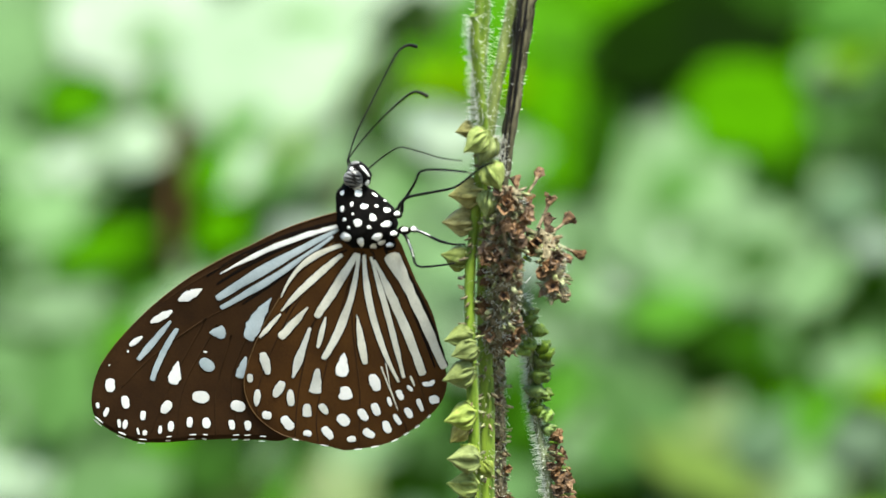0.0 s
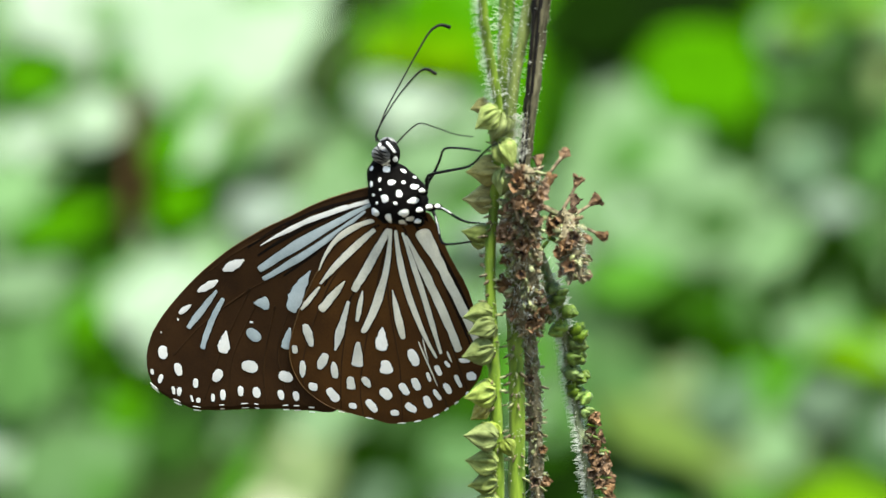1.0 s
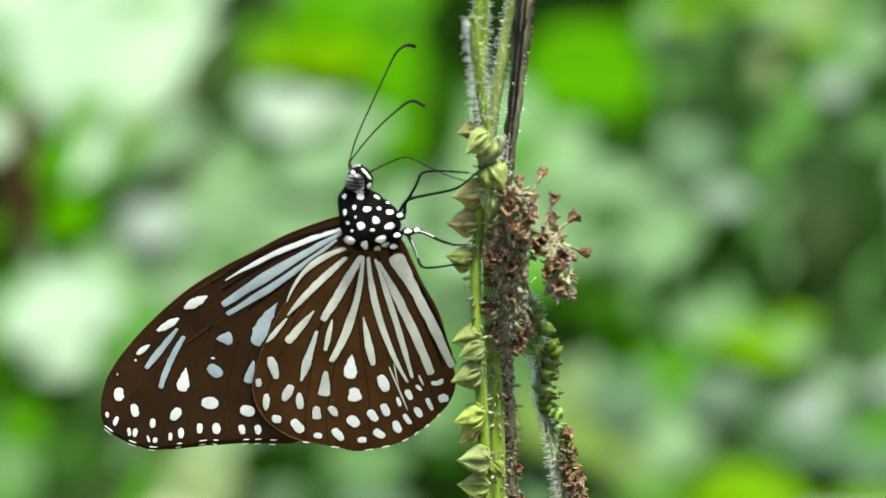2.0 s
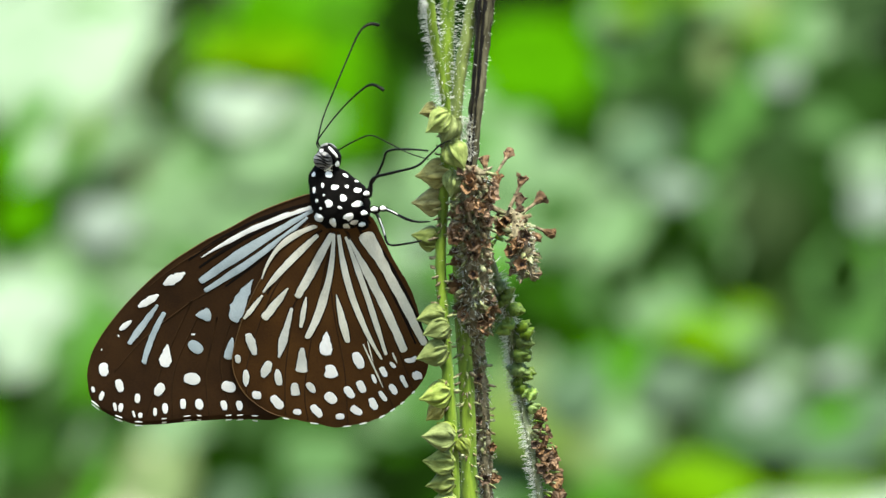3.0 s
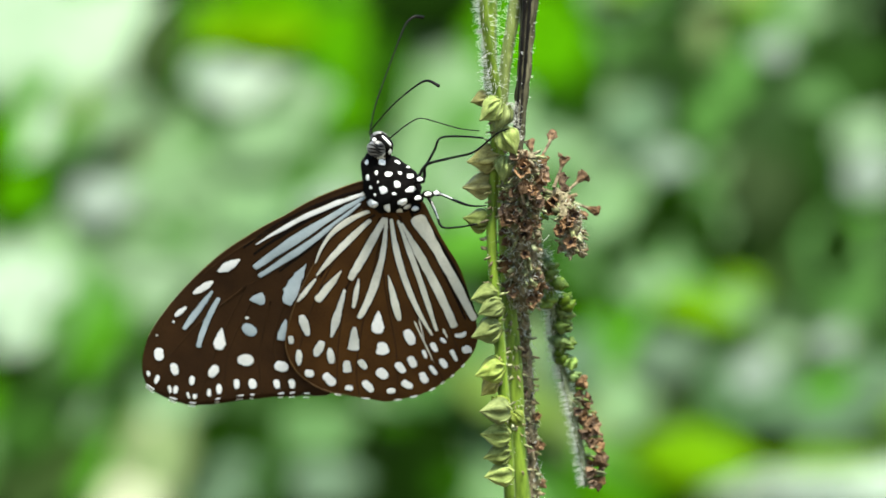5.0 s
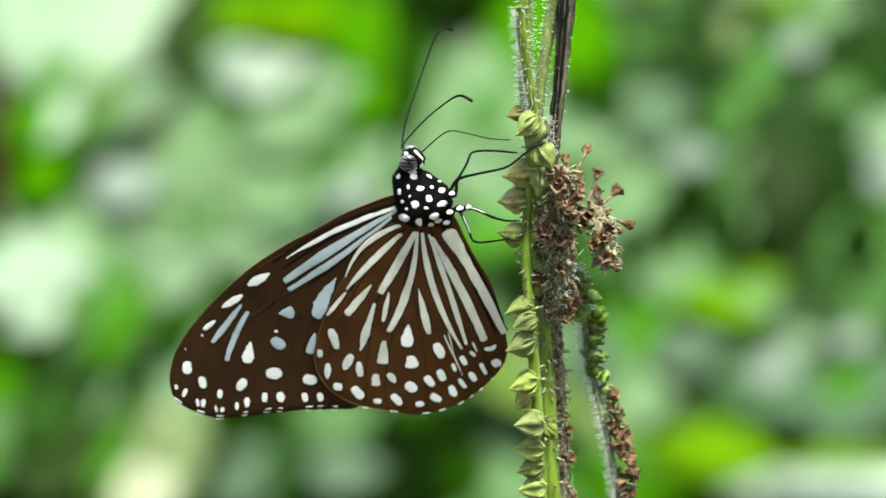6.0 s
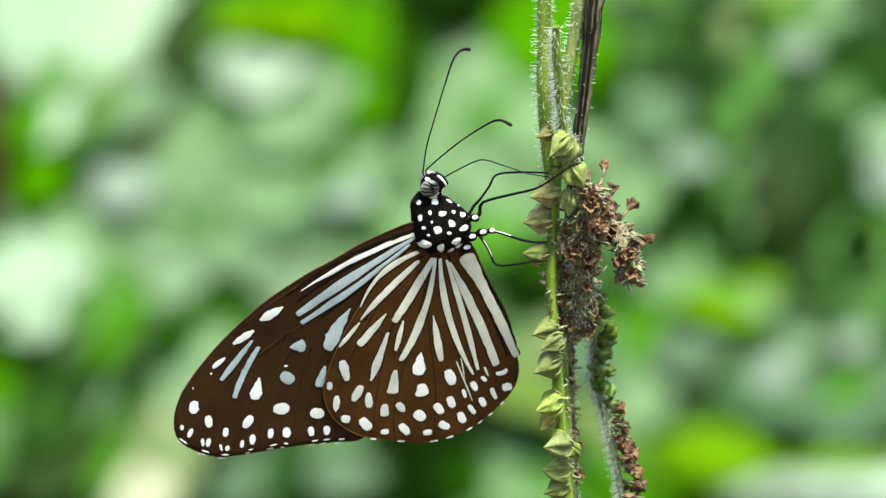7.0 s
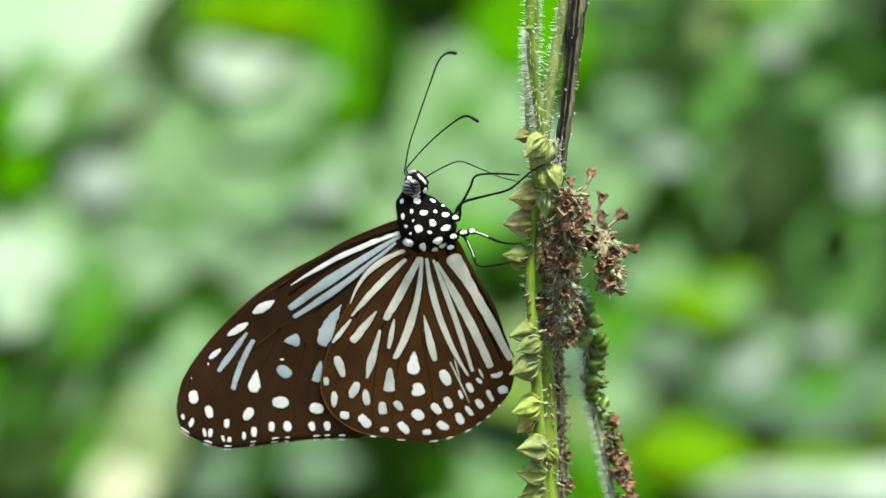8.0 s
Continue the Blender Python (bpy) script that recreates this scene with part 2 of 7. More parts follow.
# ---- the butterfly ----
butterfly = tagged(new("butterfly"), "dark brown butterfly with pale markings, wings closed, on flower stems",
                   "butterfly")


def camber(x, z):
    """Gentle swell of a folded wing with pleats between its veins, in mm."""
    return 0.25 * math.sin(0.11 * x + 0.07 * z) + 0.05 * math.sin(1.1 * x - 0.5 * z) + 0.04 * noise.noise(Vector((x * 0.3, 0, z * 0.3)))


def wing_sheet(outline, base, y, rings=14, thick=0.16):
    """A wing blade in the x-z plane, wedge-thin, its edge slightly worn."""
    bm = bmesh.new()
    edge = spline(outline, 7, True)
    c = Vector(base)
    for face_y, flip in ((y, False), (y + thick, True)):
        mid = bm.verts.new(mm((c.x, face_y + camber(c.x, c.y), c.y)))
        last = None
        for r in range(1, rings + 1):
            s = (r / rings) ** 0.8
            ring = []
            for i, e in enumerate(edge):
                q = c + (e - c) * s
                if r == rings:
                    q += (e - c).normalized() * 0.07 * noise.noise(Vector((i * 0.9, y, 0)))
                lift = 0.5 * thick if r == rings else 0.0
                ring.append(bm.verts.new(mm((q.x, face_y + (-lift if flip else lift) * 0.8 + camber(q.x, q.y), q.y))))
            for i in range(len(ring)):
                j = (i + 1) % len(ring)
                f = (mid, ring[i], ring[j]) if last is None else (last[i], ring[i], ring[j], last[j])
                bm.faces.new(f[::-1] if flip else f)
            last = ring
    bmesh.ops.remove_doubles(bm, verts=bm.verts, dist=1e-6)
    bmesh.ops.recalc_face_normals(bm, faces=bm.faces)
    return bm


def marking(row, y):
    """One patch of pale scales along a bowed axis, its width given at the ends and at the thirds."""
    x0, z0, x1, z1, bow, *widths = row
    a, b = Vector((x0, z0)), Vector((x1, z1))
    if (b - a).length < 3.6:
        c = (a + b) / 2
        a, b = c + (a - c) * 0.90, c + (b - c) * 0.90
        widths = [w * 0.87 for w in widths]
    d = b - a
    length = d.length
    d.normalize()
    n = Vector((-d.y, d.x))
    caps = [min(0.4, 0.24 * w / length) + 0.001 for w in (widths[0], widths[3])]
    bm = bmesh.new()
    rows = []
    steps = 14 if length < 4 else 22
    for k in range(steps + 1):
        s = 0.5 - 0.5 * math.cos(math.pi * k / steps)
        i = min(int(s * 3), 2)
        f = s * 3 - i
        f = f * f * (3 - 2 * f) * 0.6 + f * 0.4
        w = 0.5 * (widths[i] * (1 - f) + widths[i + 1] * f)
        for e, cap in ((s, caps[0]), (1 - s, caps[1])):
            if e < cap:
                w *= math.sqrt(max(0.0, 1 - (1 - e / cap) ** 2))
        c = a + d * (s * length) + n * bow * (1 - (2 * s - 1) ** 2)
        row = []
        for m in (-1, -0.5, 0, 0.5, 1):
            jag = 0.95 + 0.20 * noise.noise(Vector((c.x * 1.7 + 9 * m, c.y * 1.7, 3.0))) + 0.10 * noise.noise(Vector((c.x * 6 + 5 * m, c.y * 6, 8.0)))
            q = c + n * (m * w * jag)
            row.append(bm.verts.new(mm((q.x, y + camber(q.x, q.y) + (0.02 if abs(m) == 1 else 0), q.y))))
        rows.append(row)
    for p, q in zip(rows, rows[1:]):
        for i in range(4):
            bm.faces.new((p[i], p[i + 1], q[i + 1], q[i]))
    bmesh.ops.remove_doubles(bm, verts=bm.verts, dist=1e-6)
    return bm


def vein(points, y, r, wing, mat):
    bm = bmesh.new()
    path = [mm((p.x, y + camber(p.x, p.y), p.y)) for p in spline(points, 6)]
    n = len(path)
    tube(bm, path, [r * MM * (1 - 0.5 * i / n) for i in range(n)], 6, 0, 0, 0.5)
    return part("vein", bm, mat, wing)


FORE_EDGE = [(-3.76, 4.40), (-5.65, 4.98), (-8.43, 4.25), (-12.16, 3.08), (-15.97, 1.44), (-18.86, -0.03), (-23.66, -2.33), (-28.55, -5.19), (-32.57, -8.16), (-35.65, -10.78), (-38.78, -13.86), (-41.47, -16.87), (-43.49, -19.69), (-44.70, -22.52), (-45.12, -24.89), (-44.90, -27.25), (-43.60, -29.16), (-41.09, -30.86), (-38.05, -32.01), (-33.97, -32.11), (-29.38, -31.82), (-24.82, -31.73), (-20.30, -31.83), (-15.77, -31.84), (-12.61, -28.25), (-7.80, -18.86), (-2.44, -4.88), (-1.85, -0.24)]
HIND_EDGE = [(-1.87, -0.01), (-6.31, 0.20), (-9.26, -1.82), (-12.33, -4.78), (-15.06, -8.50), (-17.91, -13.17), (-20.14, -17.84), (-21.45, -21.60), (-21.65, -24.43), (-20.84, -27.26), (-19.15, -29.62), (-16.68, -31.51), (-13.22, -32.75), (-9.72, -33.60), (-7.10, -34.36), (-4.37, -34.08), (-1.60, -33.60), (1.24, -32.47), (4.16, -30.59), (6.67, -28.44), (8.24, -26.56), (9.10, -24.69), (9.36, -22.62), (9.01, -18.88), (8.39, -14.49), (7.43, -11.41), (6.04, -8.15), (4.72, -4.42), (3.77, -1.35), (2.57, -0.24)]
FORE_BASE, HIND_BASE = (-22.64, -15.06), (-5.92, -17.89)

# cell streaks, long and silvery
FORE_CELL = [
    (-5.47, 2.80, -24.13, -4.85, -0.82, 0.64, 0.91, 0.82, 0.18),
]
FORE_STREAKS = [
    (-5.52, 2.24, -24.98, -8.97, -0.36, 0.54, 1.17, 1.71, 1.08),
    (-6.49, 1.16, -24.45, -10.52, 0.36, 0.45, 0.89, 1.16, 0.81),
]
FORE_BLUE = [
    (-16.51, -8.86, -20.58, -15.86, -0.34, 0.17, 1.64, 2.50, 1.89),
    (-26.59, -14.58, -23.81, -14.45, 0.00, 0.38, 1.61, 2.64, 2.93),
    (-28.16, -18.88, -26.21, -20.99, 0.00, 1.40, 2.24, 2.34, 1.31),
    (-21.11, -18.59, -22.44, -22.24, 0.00, 0.34, 1.03, 1.37, 1.37),
    (-32.18, -12.56, -37.70, -18.93, 0.00, 0.44, 0.96, 1.14, 0.70),
    (-31.27, -13.85, -35.81, -22.38, -0.34, 0.69, 0.95, 0.95, 0.77),
]
FORE_WHITE = [
    (-31.58, -19.26, -32.59, -23.13, 0.00, 0.26, 1.20, 1.97, 1.46),
    (-27.05, -7.24, -30.79, -9.22, 0.00, 0.36, 1.45, 1.54, 0.54),
    (-31.83, -10.87, -35.32, -12.77, 0.00, 0.36, 1.27, 1.27, 0.45),
    (-36.58, -14.89, -38.92, -16.58, 0.00, 0.27, 0.98, 1.07, 0.54),
    (-41.99, -21.76, -42.43, -24.22, 0.00, 1.12, 1.81, 1.81, 1.12),
    (-40.21, -24.63, -40.03, -27.04, 0.00, 0.88, 1.49, 1.49, 0.88),
    (-33.21, -25.77, -34.66, -28.00, 0.00, 1.04, 1.82, 1.65, 0.87),
    (-29.91, -24.99, -27.11, -25.62, 0.00, 1.73, 2.40, 2.50, 1.35),
]
FORE_OUTER = [
    (-24.08, -26.46, -21.75, -27.45, 0.00, 1.35, 2.21, 2.21, 1.15),
    (-37.45, -27.27, -37.72, -28.99, 0.00, 0.69, 1.04, 1.04, 0.60),
    (-44.42, -25.75, -44.36, -26.80, 0.00, 0.44, 0.70, 0.70, 0.44),
    (-42.77, -26.60, -43.55, -28.19, 0.00, 0.52, 0.86, 0.86, 0.52),
    (-41.33, -28.60, -41.32, -30.14, 0.00, 0.44, 0.70, 0.61, 0.44),
    (-40.21, -28.76, -40.65, -30.37, 0.00, 0.52, 0.95, 0.86, 0.43),
    (-38.62, -30.09, -38.40, -31.35, 0.00, 0.35, 0.53, 0.53, 0.35),
    (-37.27, -30.55, -37.72, -31.48, 0.00, 0.52, 0.86, 0.86, 0.43),
]
FORE_RIM = [
    (-35.03, -29.90, -35.26, -31.33, 0.00, 0.52, 0.78, 0.69, 0.52),
    (-33.30, -29.13, -33.58, -31.03, 0.00, 0.69, 1.12, 1.04, 0.69),
    (-30.36, -28.52, -30.65, -30.42, 0.00, 0.78, 1.12, 1.04, 0.78),
    (-27.94, -28.65, -27.98, -30.66, 0.00, 0.96, 1.48, 1.39, 0.87),
    (-24.17, -29.14, -24.01, -30.97, 0.00, 0.88, 1.23, 1.14, 0.79),
    (-21.58, -29.28, -21.68, -31.09, 0.00, 0.87, 1.30, 1.21, 0.78),
    (-39.17, -17.23, -39.05, -17.71, 0.00, 0.27, 0.36, 0.36, 0.18),
    (-42.09, -19.46, -42.14, -19.84, 0.00, 0.17, 0.26, 0.26, 0.17),
    (-27.61, -17.76, -26.92, -17.80, 0.00, 0.29, 0.38, 0.38, 0.29),
]
FORE_FRINGE = [
    (-45.00, -28.02, -43.71, -29.25, 0.00, 0.18, 0.31, 0.31, 0.15),
    (-41.63, -30.77, -40.34, -31.34, 0.00, 0.18, 0.31, 0.31, 0.15),
    (-38.60, -32.00, -37.26, -32.20, 0.00, 0.14, 0.23, 0.23, 0.12),
    (-34.29, -31.82, -33.37, -31.73, 0.00, 0.14, 0.23, 0.23, 0.12),
    (-30.81, -31.63, -29.52, -31.54, 0.00, 0.14, 0.23, 0.23, 0.12),
    (-28.61, -31.54, -27.81, -31.64, 0.00, 0.14, 0.23, 0.23, 0.12),
    (-24.11, -31.83, -23.01, -31.74, 0.00, 0.14, 0.23, 0.23, 0.12),
    (-22.29, -31.83, -21.19, -31.74, 0.00, 0.14, 0.23, 0.23, 0.12),
    (-19.97, -32.02, -18.89, -32.12, 0.00, 0.14, 0.23, 0.23, 0.12),
]
# hindwing: stripes that fan out from the root, then spots towards the rim
HIND_FAN = [
    (-5.21, -0.23, -14.99, -8.66, -1.68, 0.79, 1.06, 0.62, 0.26),
    (-15.26, -11.40, -18.76, -15.29, 0.00, 0.35, 0.70, 0.79, 0.44),
    (-5.19, -1.74, -15.13, -10.93, -0.35, 0.70, 1.23, 1.14, 0.35),
    (-2.94, -1.58, -9.89, -12.07, 0.00, 0.86, 1.38, 1.38, 1.12),
    (-11.01, -10.30, -15.66, -15.46, 0.00, 0.26, 1.05, 1.31, 1.22),
    (-2.68, -1.59, -9.28, -19.04, 1.03, 0.51, 0.94, 1.45, 0.94),
    (-8.41, -11.96, -9.95, -17.10, 0.00, 0.26, 0.77, 0.86, 0.51),
    (3.84, -21.85, 4.43, -23.79, 0.00, 0.27, 0.44, 0.35, 0.18),
    (-0.50, -20.28, 1.64, -27.74, 0.00, 0.18, 0.27, 0.27, 0.09),
    (0.24, -19.75, 0.65, -23.58, 0.00, 0.13, 0.22, 0.17, 0.09),
]
HIND_STRIPES = [
    (-1.93, -1.82, 2.08, -23.09, -1.22, 0.61, 1.14, 0.96, 0.44),
    (-0.94, -2.25, 2.84, -22.37, 0.17, 0.44, 0.96, 0.96, 0.52),
    (-0.47, -2.75, 5.81, -21.96, 0.35, 0.44, 1.41, 1.50, 1.24),
    (2.03, -1.76, 9.09, -20.99, 0.27, 2.66, 1.60, 1.51, 1.15),
    (-3.65, -11.75, -2.89, -19.96, 0.00, 0.17, 0.96, 1.30, 0.87),
]
HIND_GREY = [
    (-10.92, -13.72, -14.16, -22.11, 0.00, 0.51, 0.94, 1.46, 0.43),
    (-10.20, -20.52, -10.87, -24.77, 0.00, 0.69, 1.29, 1.72, 2.06),
    (-15.58, -22.51, -17.26, -25.48, 0.00, 1.21, 1.73, 1.73, 0.86),
    (-18.49, -17.78, -17.82, -21.53, 0.00, 1.05, 1.58, 1.32, 0.70),
    (-14.68, -23.90, -14.72, -26.96, 0.00, 0.61, 1.39, 1.47, 1.04),
    (-19.61, -23.82, -20.10, -26.96, 0.00, 0.69, 1.29, 1.20, 0.34),
    (-20.65, -21.29, -20.73, -22.90, 0.00, 0.78, 1.12, 1.12, 0.69),
    (-12.24, -26.33, -12.39, -28.81, 0.00, 1.04, 1.47, 1.73, 1.55),
    (-10.26, -26.43, -9.23, -28.31, 0.00, 1.18, 1.46, 1.27, 0.73),
]
HIND_SPOTS = [
    (-5.98, -17.98, -6.71, -21.94, 0.00, 0.26, 1.37, 2.14, 1.71),
    (-6.24, -23.40, -6.23, -25.98, 0.00, 1.47, 2.16, 2.51, 2.08),
    (-1.99, -21.44, -1.25, -24.53, 0.00, 1.23, 1.94, 1.94, 1.23),
    (-19.36, -28.24, -17.73, -28.42, 0.00, 1.25, 1.73, 1.73, 1.44),
    (-16.17, -28.41, -14.76, -30.88, 0.00, 1.28, 1.92, 1.92, 1.37),
    (-13.26, -31.44, -11.79, -31.52, 0.00, 0.77, 1.15, 1.25, 0.86),
    (-10.01, -30.18, -8.77, -32.55, 0.00, 1.36, 1.64, 1.55, 0.91),
    (-7.58, -28.30, -6.12, -30.20, 0.00, 1.67, 2.04, 2.04, 1.30),
    (-6.60, -32.47, -5.03, -32.36, 0.00, 0.86, 1.24, 1.24, 0.86),
]
HIND_OUTER = [
    (-4.37, -27.32, -3.18, -29.40, 0.00, 1.18, 1.64, 1.55, 1.00),
    (-2.03, -26.30, -1.47, -28.63, 0.00, 1.06, 1.50, 1.50, 0.97),
    (-3.92, -30.79, -2.24, -32.23, 0.00, 1.23, 1.60, 1.51, 0.94),
    (-0.58, -29.34, 0.07, -31.58, 0.00, 1.06, 1.51, 1.51, 0.89),
    (1.72, -24.21, 2.41, -26.06, 0.00, 0.89, 1.16, 1.16, 0.71),
    (0.22, -25.37, 0.58, -27.11, 0.00, 0.44, 0.79, 0.79, 0.44),
    (0.90, -28.28, 1.94, -30.15, 0.00, 0.64, 1.00, 1.00, 0.64),
    (2.82, -27.14, 3.59, -29.09, 0.00, 0.89, 1.25, 1.25, 0.80),
    (4.68, -25.71, 5.42, -28.04, 0.00, 0.71, 0.89, 0.89, 0.62),
]
HIND_RIM = [
    (6.37, -26.18, 8.12, -25.89, 0.00, 1.41, 1.69, 1.69, 1.13),
    (3.25, -23.53, 4.10, -24.53, 0.00, 0.56, 0.83, 0.74, 0.46),
    (5.51, -23.37, 7.62, -22.91, -0.28, 0.75, 0.94, 1.03, 0.75),
]
HIND_FRINGE = [
    (-10.77, -33.32, -9.35, -33.60, 0.00, 0.14, 0.23, 0.23, 0.12),
    (-5.64, -34.17, -4.18, -34.08, 0.00, 0.14, 0.23, 0.23, 0.12),
    (-2.99, -33.89, -1.60, -33.60, 0.00, 0.18, 0.31, 0.31, 0.15),
    (0.28, -32.94, 1.43, -32.38, 0.00, 0.18, 0.31, 0.31, 0.15),
    (2.21, -31.91, 3.08, -31.34, 0.00, 0.18, 0.31, 0.31, 0.15),
    (3.96, -30.78, 4.75, -30.22, 0.00, 0.18, 0.31, 0.31, 0.15),
    (5.96, -29.09, 6.57, -28.53, 0.00, 0.18, 0.31, 0.31, 0.15),
    (-14.98, -32.37, -13.93, -32.65, 0.00, 0.14, 0.23, 0.23, 0.12),
]
FORE_VEINS = [[(-4.53, 3.30), (-16.15, 0.04), (-26.75, -5.20), (-33.70, -9.84)], [(-5.09, 2.38), (-14.87, -3.87), (-22.86, -9.90), (-26.77, -12.22)], [(-26.77, -12.22), (-34.78, -17.83), (-40.54, -23.47)], [(-26.77, -12.22), (-32.69, -22.55), (-36.56, -31.06)], [(-25.09, -13.17), (-31.00, -23.50), (-32.52, -31.54)], [(-23.09, -15.05), (-26.13, -24.46), (-26.62, -31.54)], [(-19.68, -13.19), (-23.62, -22.58), (-22.98, -31.55)]]
HIND_VEINS = [[(-4.66, -0.93), (-11.91, -8.52), (-16.54, -16.45), (-19.44, -23.49), (-20.05, -28.21)], [(-3.05, -0.94), (-8.89, -9.47), (-13.00, -22.57), (-14.48, -31.99)], [(-2.75, -1.31), (-7.36, -15.08), (-10.72, -27.27), (-10.98, -32.94)], [(-2.48, -1.31), (-4.37, -11.35), (-4.06, -24.47), (-4.79, -33.89)], [(-2.03, -1.32), (-1.99, -9.50), (0.12, -19.79), (2.76, -31.06)], [(-0.93, -1.14), (1.64, -7.65), (4.27, -18.87), (6.25, -28.25)]]


# black streaks between the pale ones
FORE_BLACK = [
    (-4.68, 3.58, -26.21, -5.21, -1.28, 0.42, 0.69, 0.69, 0.35),
    (-5.47, 2.28, -24.77, -6.61, -1.03, 0.29, 0.56, 0.66, 0.37),
    (-6.74, 0.72, -24.80, -9.52, -0.26, 0.26, 0.50, 0.58, 0.32),
    (-7.98, -0.57, -21.05, -9.91, 0.00, 0.29, 0.52, 0.56, 0.30),
]
HIND_BLACK = [
    (-4.48, -0.93, -14.52, -11.30, -0.85, 0.44, 0.66, 0.56, 0.24),
    (-3.66, -1.49, -10.78, -13.66, 0.17, 0.39, 0.58, 0.50, 0.22),
    (-2.56, -1.31, -6.28, -15.08, 0.26, 0.39, 0.58, 0.50, 0.22),
    (-2.03, -1.32, -0.67, -13.24, -0.51, 0.39, 0.58, 0.50, 0.22),
    (-0.69, -1.32, 4.78, -19.81, -0.17, 0.40, 0.64, 0.59, 0.28),
    (1.23, -0.96, 7.71, -20.75, 0.34, 0.40, 0.64, 0.59, 0.28),
    (3.23, -2.09, 9.18, -18.88, 0.34, 0.37, 0.67, 0.72, 0.38),
]


def wing(name, edge, base, y, mat, label, rows, veins, turn=0.0, drop=(0, 0)):
    w = part(name, wing_sheet(edge, base, y), mat, butterfly, label)
    for pts in veins:
        vein(pts, y, 0.16, w, VEIN)
    if veins:
        vein(edge[1:13], y, 0.13, w, RIM_SCALES)
    for mat_row, group in rows:
        for row in group:
            if mat_row is BLACK_SCALES:
                part("dark_streak", marking(row, y - 0.05), mat_row, w)
                continue
            pale = part("marking", marking(row, y - 0.09), mat_row, w)
            if min(row[6:8]) > 0.4:
                rim = row[:5] + tuple(v + 0.42 for v in row[5:])
                part("dark_border", marking(rim, y - 0.065), DARK_SCALES, pale)
    if turn:
        w.matrix_basis = pose(drop[0] * MM, 0, drop[1] * MM, 0, turn, 0)
    return w


wing("forewing", FORE_EDGE, FORE_BASE, 0.4, FORE_BROWN, "dark brown forewing with silvery blue streaks and white spots",
     [(BLACK_SCALES, FORE_BLACK), (WHITE_MARK, FORE_CELL), (BLUE_MARK, FORE_STREAKS), (BLUE_MARK, FORE_BLUE), (WHITE_MARK, FORE_WHITE), (WHITE_MARK, FORE_OUTER), (WHITE_MARK, FORE_RIM),
      (WHITE_MARK, FORE_FRINGE)], FORE_VEINS)
wing("hindwing", HIND_EDGE, HIND_BASE, 0.0, HIND_BROWN, "brown hindwing with cream stripes and rows of spots",
     [(BLACK_SCALES, HIND_BLACK), (CREAM_MARK, HIND_FAN), (CREAM_MARK, HIND_STRIPES), (GREY_MARK, HIND_GREY), (WHITE_MARK, HIND_SPOTS), (WHITE_MARK, HIND_OUTER), (WHITE_MARK, HIND_RIM),
      (WHITE_MARK, HIND_FRINGE)], HIND_VEINS)
wing("forewing", FORE_EDGE, FORE_BASE, 1.7, FORE_BROWN, "far dark brown forewing folded behind", [(WHITE_MARK, FORE_FRINGE)], [], 0.6, (-0.1, -1.6))
wing("hindwing", HIND_EDGE, HIND_BASE, 2.2, HIND_BROWN, "far brown hindwing folded behind", [], [], 0.3, (-0.4, 0.4))

# body: thorax, abdomen between the wings, head
bm = bmesh.new()
path = [(-4.02, 1.73, 8.49), (-3.26, 1.51, 6.90), (-2.34, 1.25, 5.15), (-1.19, 0.91, 2.78), (-0.18, 0.64, 0.94), (0.40, 0.44, -0.57)]
tube(bm, spline([mm(p) for p in path], 4), [v * MM / 11.7 for v in np.interp(np.linspace(0, 5, 21), range(6), (22, 34, 46, 56, 47, 16))], 24, 0, 0.06, 0.8)
skin = mathutils.bvhtree.BVHTree.FromBMesh(bm)
thorax = part("thorax", bm, FUR, butterfly, "black furry thorax dotted with white")
bm = bmesh.new()
path = [(0.25, 1.25, -0.28), (1.69, 1.25, -4.47), (3.23, 1.25, -10.07), (4.32, 1.25, -15.67), (4.75, 1.25, -19.42)]
tube(bm, spline([mm(p) for p in path], 4), [v * MM for v in np.interp(np.linspace(0, 4, 17), range(5), (1.2, 1.3, 1.2, 1.0, 0.5))], 14, 0, 0.04, 0.42)
part("abdomen", bm, CREAM_MARK, butterfly, "pale slender abdomen held between the wings")
THORAX_SPOTS = [
    (-4.55, 8.85, -4.66, 7.73, 0.77),
    (-2.98, 8.20, -1.53, 8.12, 1.50),
    (-4.70, 6.42, -4.82, 5.11, 0.77),
    (-3.25, 6.76, -3.33, 5.92, 0.60),
    (-2.15, 5.72, -0.73, 6.19, 1.10),
    (0.11, 6.06, 0.79, 6.02, 0.66),
    (1.29, 5.15, 2.56, 5.45, 0.92),
    (-0.09, 4.85, -0.23, 3.35, 1.28),
    (-2.55, 4.19, -2.71, 2.60, 1.37),
    (-3.25, 5.03, -3.30, 4.46, 0.43),
    (-1.35, 2.48, -0.49, 2.43, 0.66),
    (0.83, 2.68, 2.58, 3.25, 1.19),
]
